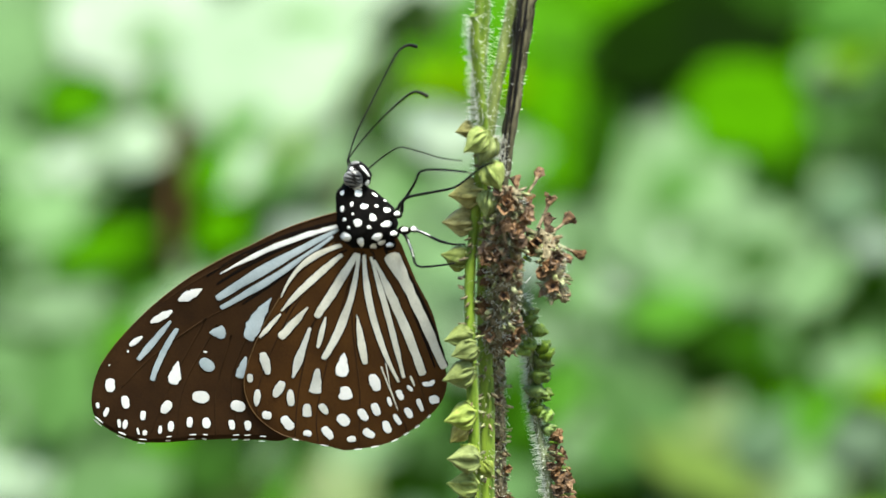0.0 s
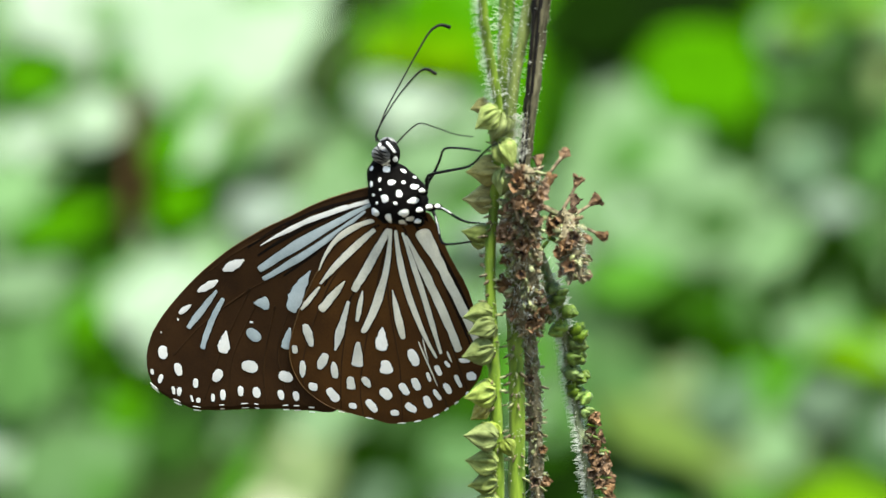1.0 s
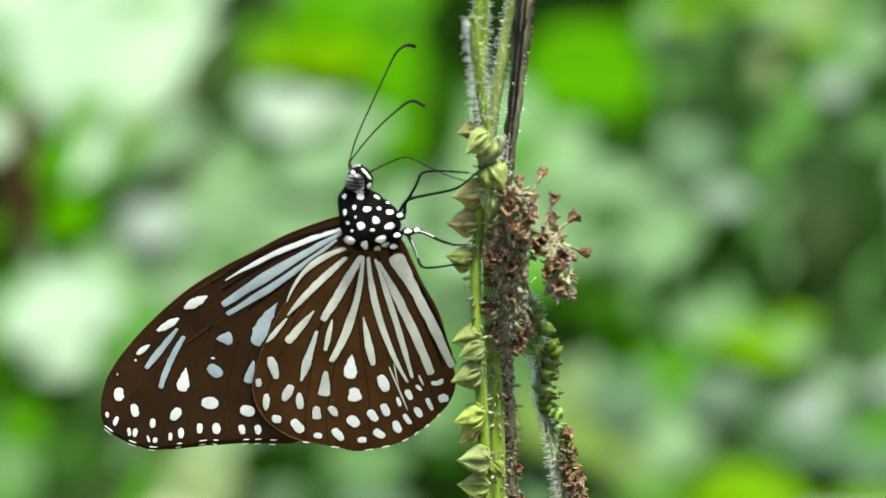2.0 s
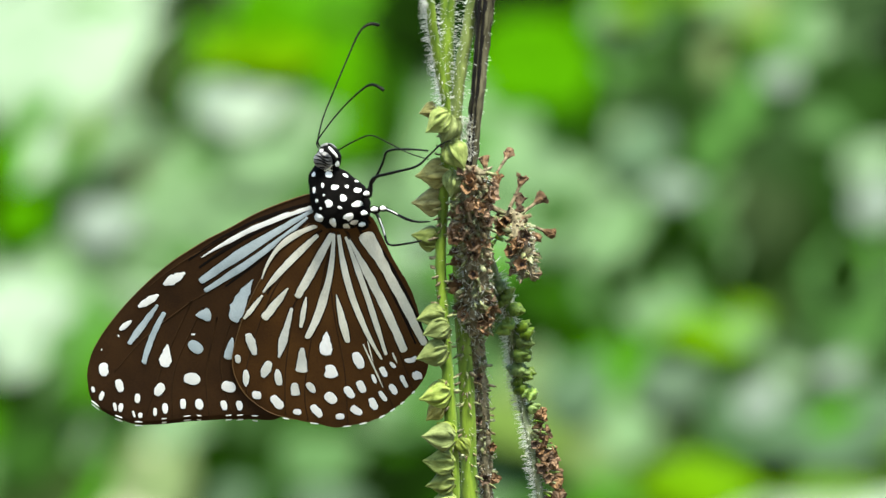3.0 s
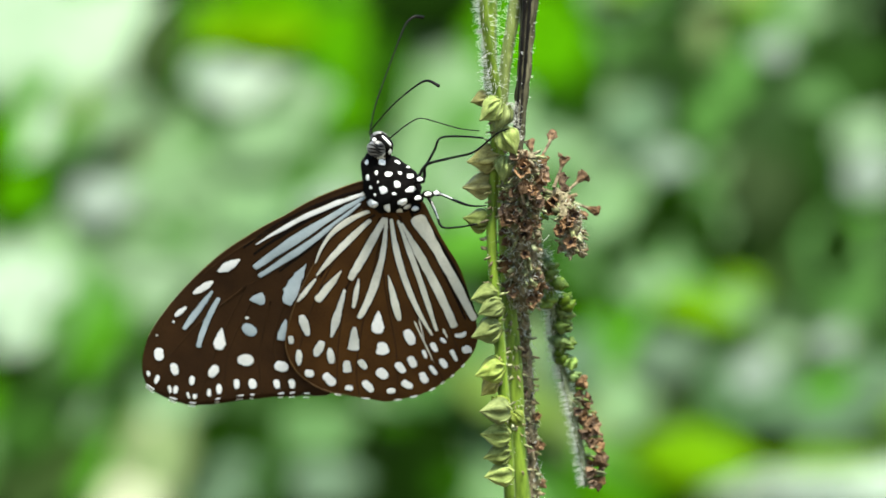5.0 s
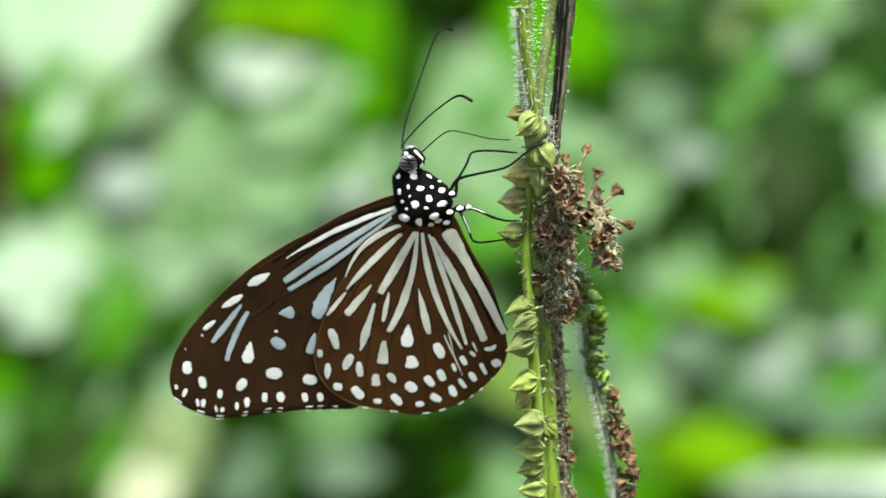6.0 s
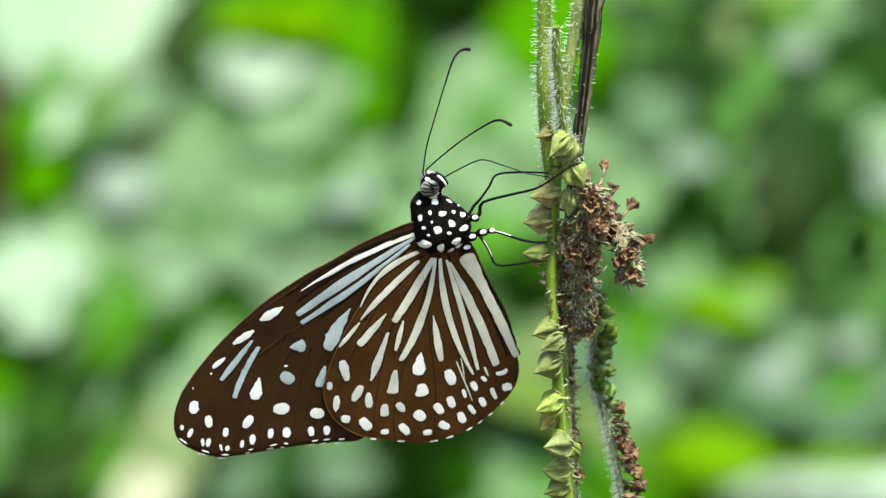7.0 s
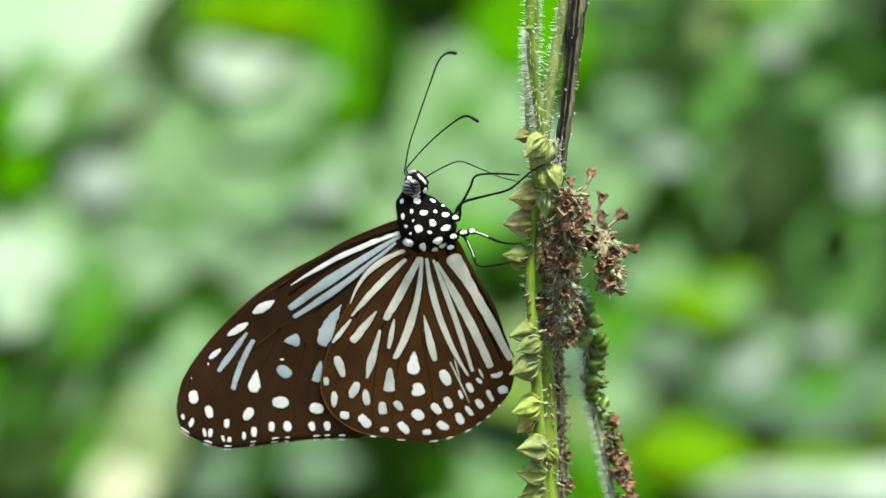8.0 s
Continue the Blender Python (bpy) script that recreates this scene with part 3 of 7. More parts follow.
THORAX_REAR = [
    (-4.52, 4.25, -4.59, 3.50, 0.60),
    (-4.30, 2.55, -3.70, 2.51, 0.56),
    (-5.62, 1.41, -3.70, 0.71, 1.60),
    (-0.59, 0.53, 1.03, 1.24, 1.55),
    (-2.47, 0.96, -2.22, -0.79, 1.22),
    (0.30, -0.31, 1.68, 0.29, 0.82),
    (-1.01, -0.74, 0.10, -0.80, 1.04),
    (2.17, 1.36, 3.36, 1.63, 1.11),
    (3.71, 1.73, 4.98, 2.03, 1.02),
    (3.02, 5.15, 4.05, 5.09, 0.84),
    (-0.23, 8.38, 0.81, 7.46, 0.56),
    (1.52, 7.08, 2.11, 6.73, 0.37),
]
# camera's view direction at 2 s in the butterfly's axes; spots follow it
VIEW_WAY = Vector((-0.1168, 0.9024, -0.4147))


def body_spot(row, surface, parent, mat):
    """A tuft of pale scales laid on the body's rounded side, along the camera's view."""
    x0, z0, x1, z1, width = row
    c, d = Vector(((x0 + x1) / 2, (z0 + z1) / 2)), Vector((x1 - x0, z1 - z0))
    half, d = d.length / 2, d.normalized()
    n = Vector((-d.y, d.x))
    bm = bmesh.new()
    rings, last = [], None
    for s in (0.001, 0.35, 0.7, 1.0):
        ring = []
        for k in range(16):
            a = 2 * math.pi * k / 16
            jag = s * (0.95 + 0.42 * noise.noise(Vector((c.x * 3 + math.cos(a), c.y * 3 + math.sin(a), 2.7))) + 0.12 * noise.noise(Vector((c.x * 3, c.y * 3, k * 0.9))))
            q = c + d * (half * 0.90 * math.cos(a) * jag) + n * (width * 0.43 * math.sin(a) * jag)
            hit, _, _, _ = surface.ray_cast(mm((q.x, 0, q.y)) - VIEW_WAY * 0.03, VIEW_WAY)
            if hit is None:
                hit = last
                if hit is None:
                    return
            else:
                hit = hit - VIEW_WAY * (0.20 - 0.10 * s) * MM
            last = hit
            ring.append(bm.verts.new(hit))
        rings.append(ring)
    for a, b in zip(rings, rings[1:]):
        for k in range(16):
            bm.faces.new((a[k], a[(k + 1) % 16], b[(k + 1) % 16], b[k]))
    part("white_spot", bm, mat, parent)


for row in THORAX_SPOTS + THORAX_REAR:
    body_spot(row, skin, thorax, WHITE_MARK)
# short fur along the thorax outline
bm = bmesh.new()
rng = random.Random(4)
path = spline([Vector(p[:3]) for p in [(-4.02, 1.73, 8.49), (-2.61, 1.28, 5.14), (-1.56, 0.95, 2.76), (-0.50, 0.63, 0.57)]], 8)
for i in range(420):
    p = path[rng.randrange(6, len(path))]
    a = rng.choice((0, math.pi)) + rng.gauss(0.3, 0.35)
    o = Vector((math.cos(a) * 0.92, math.sin(a), -math.cos(a) * 0.4))
    r = 1.9 + 2.6 * math.exp(-((p.z - 2.3) / 4.5) ** 2) - 0.7
    s = mm(p + Vector((o.x * r, o.y * r * 0.8, o.z * r)))
    tube(bm, [s, s + mm(o * rng.uniform(0.4, 0.9) + Vector((0, 0, -0.5)))], [0.035 * MM, 0.01 * MM], 3)
part("fur", bm, FUR, thorax)

bm = rounded(bmesh.new(), mm((-2.17, 1.30, 10.27)), [v * MM for v in (1.95, 1.6, 2.15)])
face = mathutils.bvhtree.BVHTree.FromBMesh(bm)
head = part("head", bm, FUR, butterfly, "black head with white dots")
ACROSS = VIEW_WAY.cross(Vector((0, 0, 1))).normalized()
UPWARD = ACROSS.cross(VIEW_WAY)
NEAR_EYE = Vector((-2.80, 0.00, 10.53))


def laid(surface, centre, points, lift):
    """Points of a curve, across and up from a centre (mm), laid on a rounded side."""
    out = []
    for u, v in points:
        hit, _, _, _ = surface.ray_cast(mm(centre + ACROSS * u + UPWARD * v) - VIEW_WAY * 0.03, VIEW_WAY)
        if hit is not None:
            out.append(hit - VIEW_WAY * lift * MM)
    return out


for c in (NEAR_EYE, Vector((-2.47, 2.80, 10.77))):
    bm = rounded(bmesh.new(), mm(c), [v * MM for v in (1.5, 0.9, 1.42)], Euler((0, radians(20), 0)).to_matrix())
    globe = mathutils.bvhtree.BVHTree.FromBMesh(bm)
    eye = part("eye", bm, GREY_EYE, head, "grey banded compound eye")
    for k, off in enumerate((-1.08, -0.62, -0.16, 0.32, 0.82) if c is NEAR_EYE else ()):
        half = math.sqrt(1.38 ** 2 - off * off)
        curve = []
        for j in range(13):
            u = half * (j / 6 - 1)
            v = off + 0.16 * math.sin(2.4 * u + k) + 0.10 * u * u - 0.1
            curve.append((u * 0.88 + v * 0.42, v * 0.88 - u * 0.42))
        path = laid(globe, c, curve, 0.0)
        if len(path) > 3:
            bm = bmesh.new()
            tube(bm, path, [0.13 * MM * (0.35 + math.sin(math.pi * j / (len(path) - 1))) for j in range(len(path))], 5)
            part("eye_band", bm, BLACK_CHITIN, eye)
    if c is NEAR_EYE:
        path = laid(face, c, [(1.55 * math.cos(a), 1.5 * math.sin(a)) for a in np.linspace(radians(175), radians(325), 14)], 0.1)
        bm = bmesh.new()
        tube(bm, path, 0.16 * MM, 6)
        part("eye_rim", bm, CREAM_MARK, head, "cream rim under the eye")
HEAD_MARKS = [
    (-3.28, 12.24, -2.51, 12.20, 0.65),
    (-0.59, 10.36, -0.71, 9.15, 0.85),
    (-4.15, 11.59, -4.23, 10.75, 0.43),
    (-2.20, 8.81, -1.51, 8.77, 0.47),
    (-1.22, 12.28, -1.52, 11.81, 0.43),
]
for row in HEAD_MARKS:
    body_spot(row, face, head, WHITE_MARK)
# palps: black, white, black bars side by side
for path, width, mat_p, label in ((((-1.84, -0.60, 12.81), (-1.20, -0.90, 12.07), (-0.56, -0.80, 10.87)), 0.34, BLACK_CHITIN, "black hairy palp"), (((-1.50, -0.50, 12.93), (-0.94, -0.80, 12.29), (-0.28, -0.70, 11.18)), 0.26, WHITE_MARK, "white palp stripe"), (((-1.62, 0.20, 13.18), (-0.71, -0.30, 12.42), (0.02, -0.30, 11.07)), 0.30, BLACK_CHITIN, "black hairy palp")):
    bm = bmesh.new()
    tube(bm, spline([mm(p) for p in path], 5), [width * v * MM for v in np.interp(range(11), (0, 4, 8, 10), (0.5, 1, 0.9, 0.4))], 8)
    part("palp", bm, mat_p, head, label)

antennae = []
for path in ([(-3.35, 0.50, 12.38), (-3.58, 0.87, 12.97), (-3.41, 1.18, 13.49), (-2.24, 3.05, 16.48), (-0.09, 5.53, 20.18), (2.33, 8.24, 24.18), (3.97, 9.98, 26.71), (5.09, 10.78, 27.54), (6.00, 11.27, 27.60), (6.94, 11.80, 27.07)],
             [(-3.00, 0.50, 12.45), (-3.22, 0.17, 13.46), (-2.94, -0.11, 14.32), (-0.16, -1.57, 18.00), (2.51, -2.89, 21.14), (5.36, -4.20, 23.99), (7.12, -4.96, 25.43), (8.28, -5.40, 25.66), (9.64, -6.00, 25.11)]):
    bm = bmesh.new()
    line = spline([mm(p) for p in path], 6)
    n, root = len(line) - 1, line[0].copy()
    tube(bm, [p - root for p in line], [MM * (0.12 + 0.17 * max(0, (i / n - 0.5) / 0.5) ** 1.3) for i in range(n + 1)], 8)
    antennae.append((part("antenna", bm, LEG_CHITIN, butterfly, "thin black clubbed antenna"), root))
    antennae[-1][0].location = root

bm = bmesh.new()
line = spline([mm(p) for p in [(-0.94, 0.72, 11.48), (1.47, -0.33, 13.37), (4.23, -1.42, 15.18), (5.81, -2.13, 15.64), (8.32, -3.43, 15.14), (11.83, -5.25, 14.30), (15.05, -6.79, 14.09)]], 6)
TONGUE_ROOT = line[0].copy()
line = [p - TONGUE_ROOT for p in line]
tube(bm, line, [MM * (0.12 - 0.04 * i / len(line)) for i in range(len(line))], 7)
proboscis = part("proboscis", bm, LEG_CHITIN, butterfly, "thin bent dark proboscis")
proboscis.location = TONGUE_ROOT

# hips: black knobs with a white patch
for at, size, turn in (((3.68, -1.60, 5.29), (0.85, 0.7, 0.6), 20), ((4.70, -2.20, 2.89), (1.0, 0.7, 0.6), 10), ((3.00, -2.00, 2.23), (0.9, 0.7, 0.7), 0), ((6.13, -2.60, 3.18), (0.75, 0.5, 0.45), 10), ((2.18, -1.00, -0.07), (1.0, 0.7, 0.8), -30)):
    bm = rounded(bmesh.new(), mm(at), [v * MM for v in size], Euler((0, radians(turn), 0)).to_matrix(), 14, 10)
    hip_skin = mathutils.bvhtree.BVHTree.FromBMesh(bm)
    hip = part("leg_base", bm, FUR, butterfly, "black leg base with a white patch")
    path = laid(hip_skin, Vector(at), [(-size[0] * 0.45, 0.05), (0, 0.12), (size[0] * 0.45, 0.05)], 0.0)
    if len(path) == 3:
        bm = bmesh.new()
        tube(bm, path, [v * MM for v in (0.25, 0.42, 0.25)], 8)
        part("white_patch", bm, WHITE_MARK, hip)

FRONT_LEGS = [
    [(0.52, 0.55, 2.82, 3.4), (3.30, -1.13, 4.81, 3.6), (4.46, -1.93, 5.98, 3.4), (5.07, -2.19, 8.11, 2.6), (9.03, -3.63, 9.60, 2.3), (13.04, -5.86, 11.33, 2), (15.58, -7.87, 13.81, 1.6), (17.82, -9.28, 16.02, 1.4), (19.77, -10.17, 17.10, 1.2)],
    [(0.75, 1.17, 3.12, 2.8), (3.13, 0.99, 4.66, 2.8), (3.99, 1.03, 5.93, 2.6), (5.00, 0.56, 7.23, 2.3), (6.56, -0.34, 9.91, 2), (7.67, -0.85, 11.96, 1.9), (11.02, -2.88, 12.96, 1.8), (15.14, -6.21, 13.94, 1.5)],
]
REAR_LEGS = [
    [(0.21, 0.33, 1.25, 3.2), (2.48, -1.01, 2.17, 3.4), (4.88, -2.27, 2.87, 3.2), (6.73, -3.03, 3.17, 2.4), (8.75, -4.65, 2.93, 2.2), (10.35, -6.03, 2.76, 2.4), (12.40, -7.63, 2.87, 1.7), (14.55, -8.79, 3.35, 1.2)],
    [(0.45, 0.58, 0.95, 3), (2.97, 0.21, 1.65, 3), (4.44, -0.36, 1.42, 2.8), (5.62, -2.27, -0.57, 2.2), (6.37, -3.53, -2.35, 2), (9.12, -5.73, -1.53, 1.7), (12.62, -8.13, -0.05, 1.4)],
]
for k, path in enumerate(FRONT_LEGS + REAR_LEGS):
    bm = bmesh.new()
    line = spline([mm(p[:3]) for p in path], 3)
    rad = np.interp(np.linspace(0, len(path) - 1, len(line)), range(len(path)), [p[3] / 10.6 * MM for p in path])
    tube(bm, line, list(rad), 8)
    leg = part("leg", bm, LEG_CHITIN, butterfly, "thin jointed black leg with a white streak")
    bm = bmesh.new()
    lo, hi = ((3, 8), (9, 14), (7, 13), (7, 11))[k]
    tube(bm, [p + Vector((0.05 * MM, -0.1 * MM, 0.10 * MM)) for p in line[lo:hi]], [r * 0.52 for r in rad[lo:hi]], 6)
    part("white_streak", bm, WHITE_MARK, leg)


# ---- the plant: a bundle of hairy fruiting spikes, part green, part dead ----
plant = tagged(new("flowering_plant"), "hairy wild herb with green nutlets and withered brown flower clusters", "plant")


def stalk(name, path, radii, mat, label, sides=10, wobble=0.12, parent=None):
    """A stem along a path in mm, its radii given at the path's points."""
    bm = bmesh.new()
    line = spline([mm(p[:3]) for p in path], 6)
    rad = np.interp(np.linspace(0, len(path) - 1, len(line)), range(len(path)), [r * MM for r in radii])
    tube(bm, line, list(rad), sides, 0.04, wobble)
    return part(name, bm, mat, parent or plant, label), line, rad


def hairs(line, rad, parent, count, length, seed, lean=0.0, start=0.0, stop=1.0, side=None):
    """Bristles on a stem: one mesh, nobody could count them."""
    rng = random.Random(seed)
    bm = bmesh.new()
    n = len(line) - 1
    for _ in range(count):
        f = rng.uniform(start, stop) * n
        i = min(int(f), n - 1)
        p = line[i].lerp(line[i + 1], f - i)
        d = (line[i + 1] - line[i]).normalized()
        a = rng.uniform(0, 2 * math.pi)
        if side is not None and rng.random() < 0.7:
            a = rng.gauss(side, 0.7)
        o = Vector((math.cos(a), math.sin(a), 0))
        o = (o - d * o.dot(d)).normalized()
        o = (o + d * (lean + rng.uniform(-0.35, 0.35)) + Vector((rng.uniform(-.3, .3), rng.uniform(-.3, .3), 0))).normalized()
        s = p + o * rad[i] * 0.8
        ln_ = length * MM * rng.uniform(0.45, 1.15)
        e = s + o * ln_
        m_ = s.lerp(e, 0.55) + Vector((rng.uniform(-.1, .1), rng.uniform(-.1, .1), rng.uniform(-.1, .1))) * ln_
        tube(bm, [s, m_, e], [0.042 * MM, 0.032 * MM, 0.010 * MM], 3)
    return tagged(part("hairs", bm, HAIR, parent, "fine white bristles"), kind="stuff")


def fluff(line, rad, parent, count, seed, start, stop):
    """Tangled pale wool that clings to a withered stem."""
    rng = random.Random(seed)
    bm = bmesh.new()
    n = len(line) - 1
    for _ in range(count):
        f = rng.uniform(start, stop) * n
        i = min(int(f), n - 1)
        p = line[i].lerp(line[i + 1], f - i)
        a = rng.uniform(-math.pi, 0.4)
        q = p + Vector((math.cos(a), math.sin(a), 0)) * rad[i] * rng.uniform(0.9, 1.15)
        path = [q]
        for _k in range(3):
            path.append(path[-1] + Vector((rng.gauss(0, 0.3), rng.gauss(-0.05, 0.2), rng.gauss(0, 0.4))) * MM)
        tube(bm, path, [0.05 * MM, 0.05 * MM, 0.04 * MM, 0.015 * MM], 3)
    return tagged(part("wool", bm, HAIR, parent, "tangled whitish wool"), kind="stuff")


fruit_stem, fruit_line, fruit_rad = stalk("fruiting_stem", [(-4.66, -10.00, 39.84), (-4.30, -8.90, 35.48), (-3.62, -7.74, 30.94), (-2.85, -6.57, 26.40), (-2.16, -5.48, 21.87), (-2.40, -2.88, 12.74), (-2.75, -1.65, 5.58), (-3.25, -1.56, -0.51), (-3.25, -1.52, -6.59), (-2.91, -1.31, -13.57), (-2.48, -0.88, -22.33), (-2.05, -0.46, -31.08), (-1.88, 0.00, -45.04)],
    [0.62, 0.72, 0.75, 0.75, 0.72, 0.75, 0.78, 0.80, 0.80, 0.85, 0.92, 0.92, 0.9], STEM_GREEN, "bright green fruiting stem")
hairs(fruit_line, fruit_rad, fruit_stem, 300, 1.6, 11, 0.0, 0.0, 0.34, math.pi)
hairs(fruit_line, fruit_rad, fruit_stem, 150, 0.6, 12, 0.2, 0.34, 1.0)

back_stem, back_line, back_rad = stalk("back_stem", [(-0.34, 3.20, 55.07), (-0.68, 3.20, 42.92), (-1.03, 3.20, 34.24), (-1.28, 3.27, 28.15), (-1.20, 3.54, 21.17), (-0.34, 3.91, 11.55), (0.01, 4.24, -1.52), (0.18, 4.49, -11.11), (0.61, 4.69, -18.96), (0.86, 4.95, -28.55), (0.86, 5.00, -38.97), (1.38, 5.00, -58.07), (2.56, 1.86, -152.66), (4.27, -9.95, -393.91), (7.69, -40.00, -1065.57)],
    [1.2, 1.2, 1.15, 1.1, 1.05, 1.05, 1.05, 1.08, 1.15, 1.25, 1.3, 1.45, 1.9, 2.6, 3.2], STEM_GREEN, "upright green hairy main stem")
hairs(back_line, back_rad, back_stem, 720, 1.3, 13, 0.0, 0.0, 0.36)
rng = random.Random(19)
BITS = [(rng.uniform(0.36, 0.74), rng.gauss(-math.pi / 2, 1.1), rng.uniform(0.7, 1.7)) for _ in range(110)]
hairs(back_line, back_rad, back_stem, 260, 0.9, 14, 0.0, 0.36, 0.72)

side_stem, side_line, side_rad = stalk("side_stem", [(4.69, -1.98, 54.23), (3.67, -1.57, 43.75), (2.73, -1.36, 38.51), (1.87, -1.17, 33.70), (0.67, -0.91, 28.02), (-0.17, -0.47, 21.86), (-0.34, -0.04, 15.71)],
    [1.05, 1.05, 1.0, 1.0, 0.95, 0.9, 0.7], STEM_OLIVE, "slender pale green side stem")
hairs(side_line, side_rad, side_stem, 480, 1.1, 15)

dead_stem, dead_line, dead_rad = stalk("dead_stem", [(5.95, -4.99, 58.23), (5.27, -4.21, 47.67), (4.42, -3.56, 38.89), (3.66, -2.58, 30.90), (2.90, -1.54, 22.92), (2.21, -0.48, 15.79), (1.70, 0.45, 9.55), (1.54, 2.14, 1.45), (1.89, 4.06, -7.57), (2.57, 6.06, -14.86), (3.10, 8.21, -23.05), (3.71, 9.47, -31.94), (3.88, 10.00, -41.58), (4.10, 10.40, -53.00)],
    [1.6, 1.5, 1.4, 1.25, 1.05, 0.95, 0.95, 0.95, 0.9, 0.8, 0.72, 0.7, 0.65, 0.6], DEAD_BARK, "dead grey-brown flower stem with black furrows", 14, 0.35)
for off, i0 in ((-0.68, 0), (-0.12, 0)):
    bm = bmesh.new()
    seg = dead_line[i0:40]
    tube(bm, [p + Vector((dead_rad[i] * off, -dead_rad[i] * math.sqrt(max(0.05, 1 - off * off)) * 0.93, 0)) for i, p in enumerate(seg, i0)],
         [dead_rad[i] * (0.25 + 0.12 * noise.noise(Vector((i * 0.7, off, 0)))) for i in range(i0, i0 + len(seg))], 6)
    part("furrow", bm, BARK_BLACK, dead_stem, "black furrow in the dry bark")
hairs(dead_line, dead_rad, dead_stem, 160, 0.8, 16, 0, 0.0, 0.5)
# grey woolly shreds where the stems cross
bm = bmesh.new()
rng = random.Random(21)
for _ in range(280):
    q = mm((rng.gauss(1.15, 0.55), rng.gauss(-1.9, 0.5), rng.uniform(13.0, 20.0)))
    o = Vector((rng.uniform(-1, 1), rng.uniform(-1, 0.3), rng.uniform(-1, 1))).normalized() * rng.uniform(0.3, 1.2) * MM
    tube(bm, [q, q + o * 0.5 + Vector((0, 0, 0.15 * MM)), q + o], [0.05 * MM, 0.04 * MM, 0.012 * MM], 3)
tagged(part("wool", bm, BARK_GREY, plant, "grey woolly shreds of dead skin"), kind="stuff")


def nutlet_mesh(seed):
    """A fruit of two beaked nutlets side by side, ribbed, along +x, about 1 long."""
    bm = bmesh.new()
    rng = random.Random(seed)
    ts = (0.0, 0.04, 0.12, 0.22, 0.34, 0.46, 0.58, 0.70, 0.80, 0.88, 0.95, 1.0)
    rs = (0.05, 0.42, 0.76, 0.95, 1.0, 0.94, 0.78, 0.55, 0.34, 0.20, 0.11, 0.04)
    rings = []
    for tt, r in zip(ts, rs):
        ring = []
        for k in range(36):
            a = 2 * math.pi * k / 36
            w = r * (0.80 + 0.10 * math.cos(2 * a) + 0.30 * abs(math.cos(2.5 * a + 0.7 * tt + seed)) ** 4 + 0.09 * abs(math.sin(5 * a + seed)) + 0.26 * noise.noise(Vector((math.cos(a) * 2.0, math.sin(a) * 2.0, tt * 3 + seed * 5))))
            groove = 1 - 0.16 * math.exp(-((abs(math.sin(a)) - 1) / 0.06) ** 2) * (1 - tt)
            ring.append(bm.verts.new((tt - 0.5, 0.37 * w * groove * math.cos(a), 0.42 * w * groove * math.sin(a) + 0.10 * tt * tt)))
        rings.append(ring)
    for a, b in zip(rings, rings[1:]):
        for k in range(36):
            bm.faces.new((a[k], a[(k + 1) % 36], b[(k + 1) % 36], b[k]))
    bm.faces.new(rings[0][::-1])
    bm.faces.new(rings[-1])
    for k in range(5):
        a = 2 * math.pi * k / 5
        s, e = Vector((-0.5, 0.18 * math.cos(a), 0.18 * math.sin(a))), Vector((-0.12 + rng.uniform(-.1, .1), 0.44 * math.cos(a), 0.46 * math.sin(a)))
        tube(bm, [s, s.lerp(e, 0.5) + Vector((0, 0.08 * math.cos(a), 0.08 * math.sin(a))), e], [0.05, 0.05, 0.012], 5)
    bm.normal_update()
    me = bpy.data.meshes.new("nutlet_fruit")
    bm.to_mesh(me)
    bm.free()
    return me


GREEN_FRUIT = [nutlet_mesh(1), nutlet_mesh(2), nutlet_mesh(3)]
RIPE_FRUIT = [nutlet_mesh(4), nutlet_mesh(5)]
# place, length, direction of the beak in the plane of the spike, roll
FRUITS = [(-3.78, -7.40, 20.12, 4.9, 215, 20), (-2.07, -7.20, 18.70, 5, 250, 80), (-0.70, -7.00, 14.85, 5, 300, 60), (-1.21, -5.20, 10.11, 4.6, 265, 80), (-5.38, -0.40, 1.45, 4.9, 165, 10), (-5.14, -2.40, -10.61, 4.8, 185, 10), (-4.45, -3.60, -12.48, 4.6, 200, 40)]
FRUITS_LOW = [(-5.14, -2.60, -16.12, 5.4, 195, 0), (-4.80, -2.20, -22.79, 5.2, 190, 10), (-4.63, -4.60, -28.88, 5.4, 172, 15), (-4.54, -3.20, -33.12, 5.2, 170, 30), (-4.28, -2.60, -36.43, 4.8, 185, 0), (-4.11, -2.40, -39.85, 5, 180, 20), (-3.26, -1.50, -28.30, 3.6, 140, 50), (-0.44, -1.50, -31.41, 3.4, 300, 10)]
FRUITS_RIPE = [(-4.45, -2.50, 11.63, 5.4, 182, 0), (-4.87, -0.50, 6.94, 5.6, 180, 20), (-4.98, -4.50, 21.61, 3, 190, 0), (-4.88, -1.50, -25.69, 3.6, 220, 10)]
rng = random.Random(8)
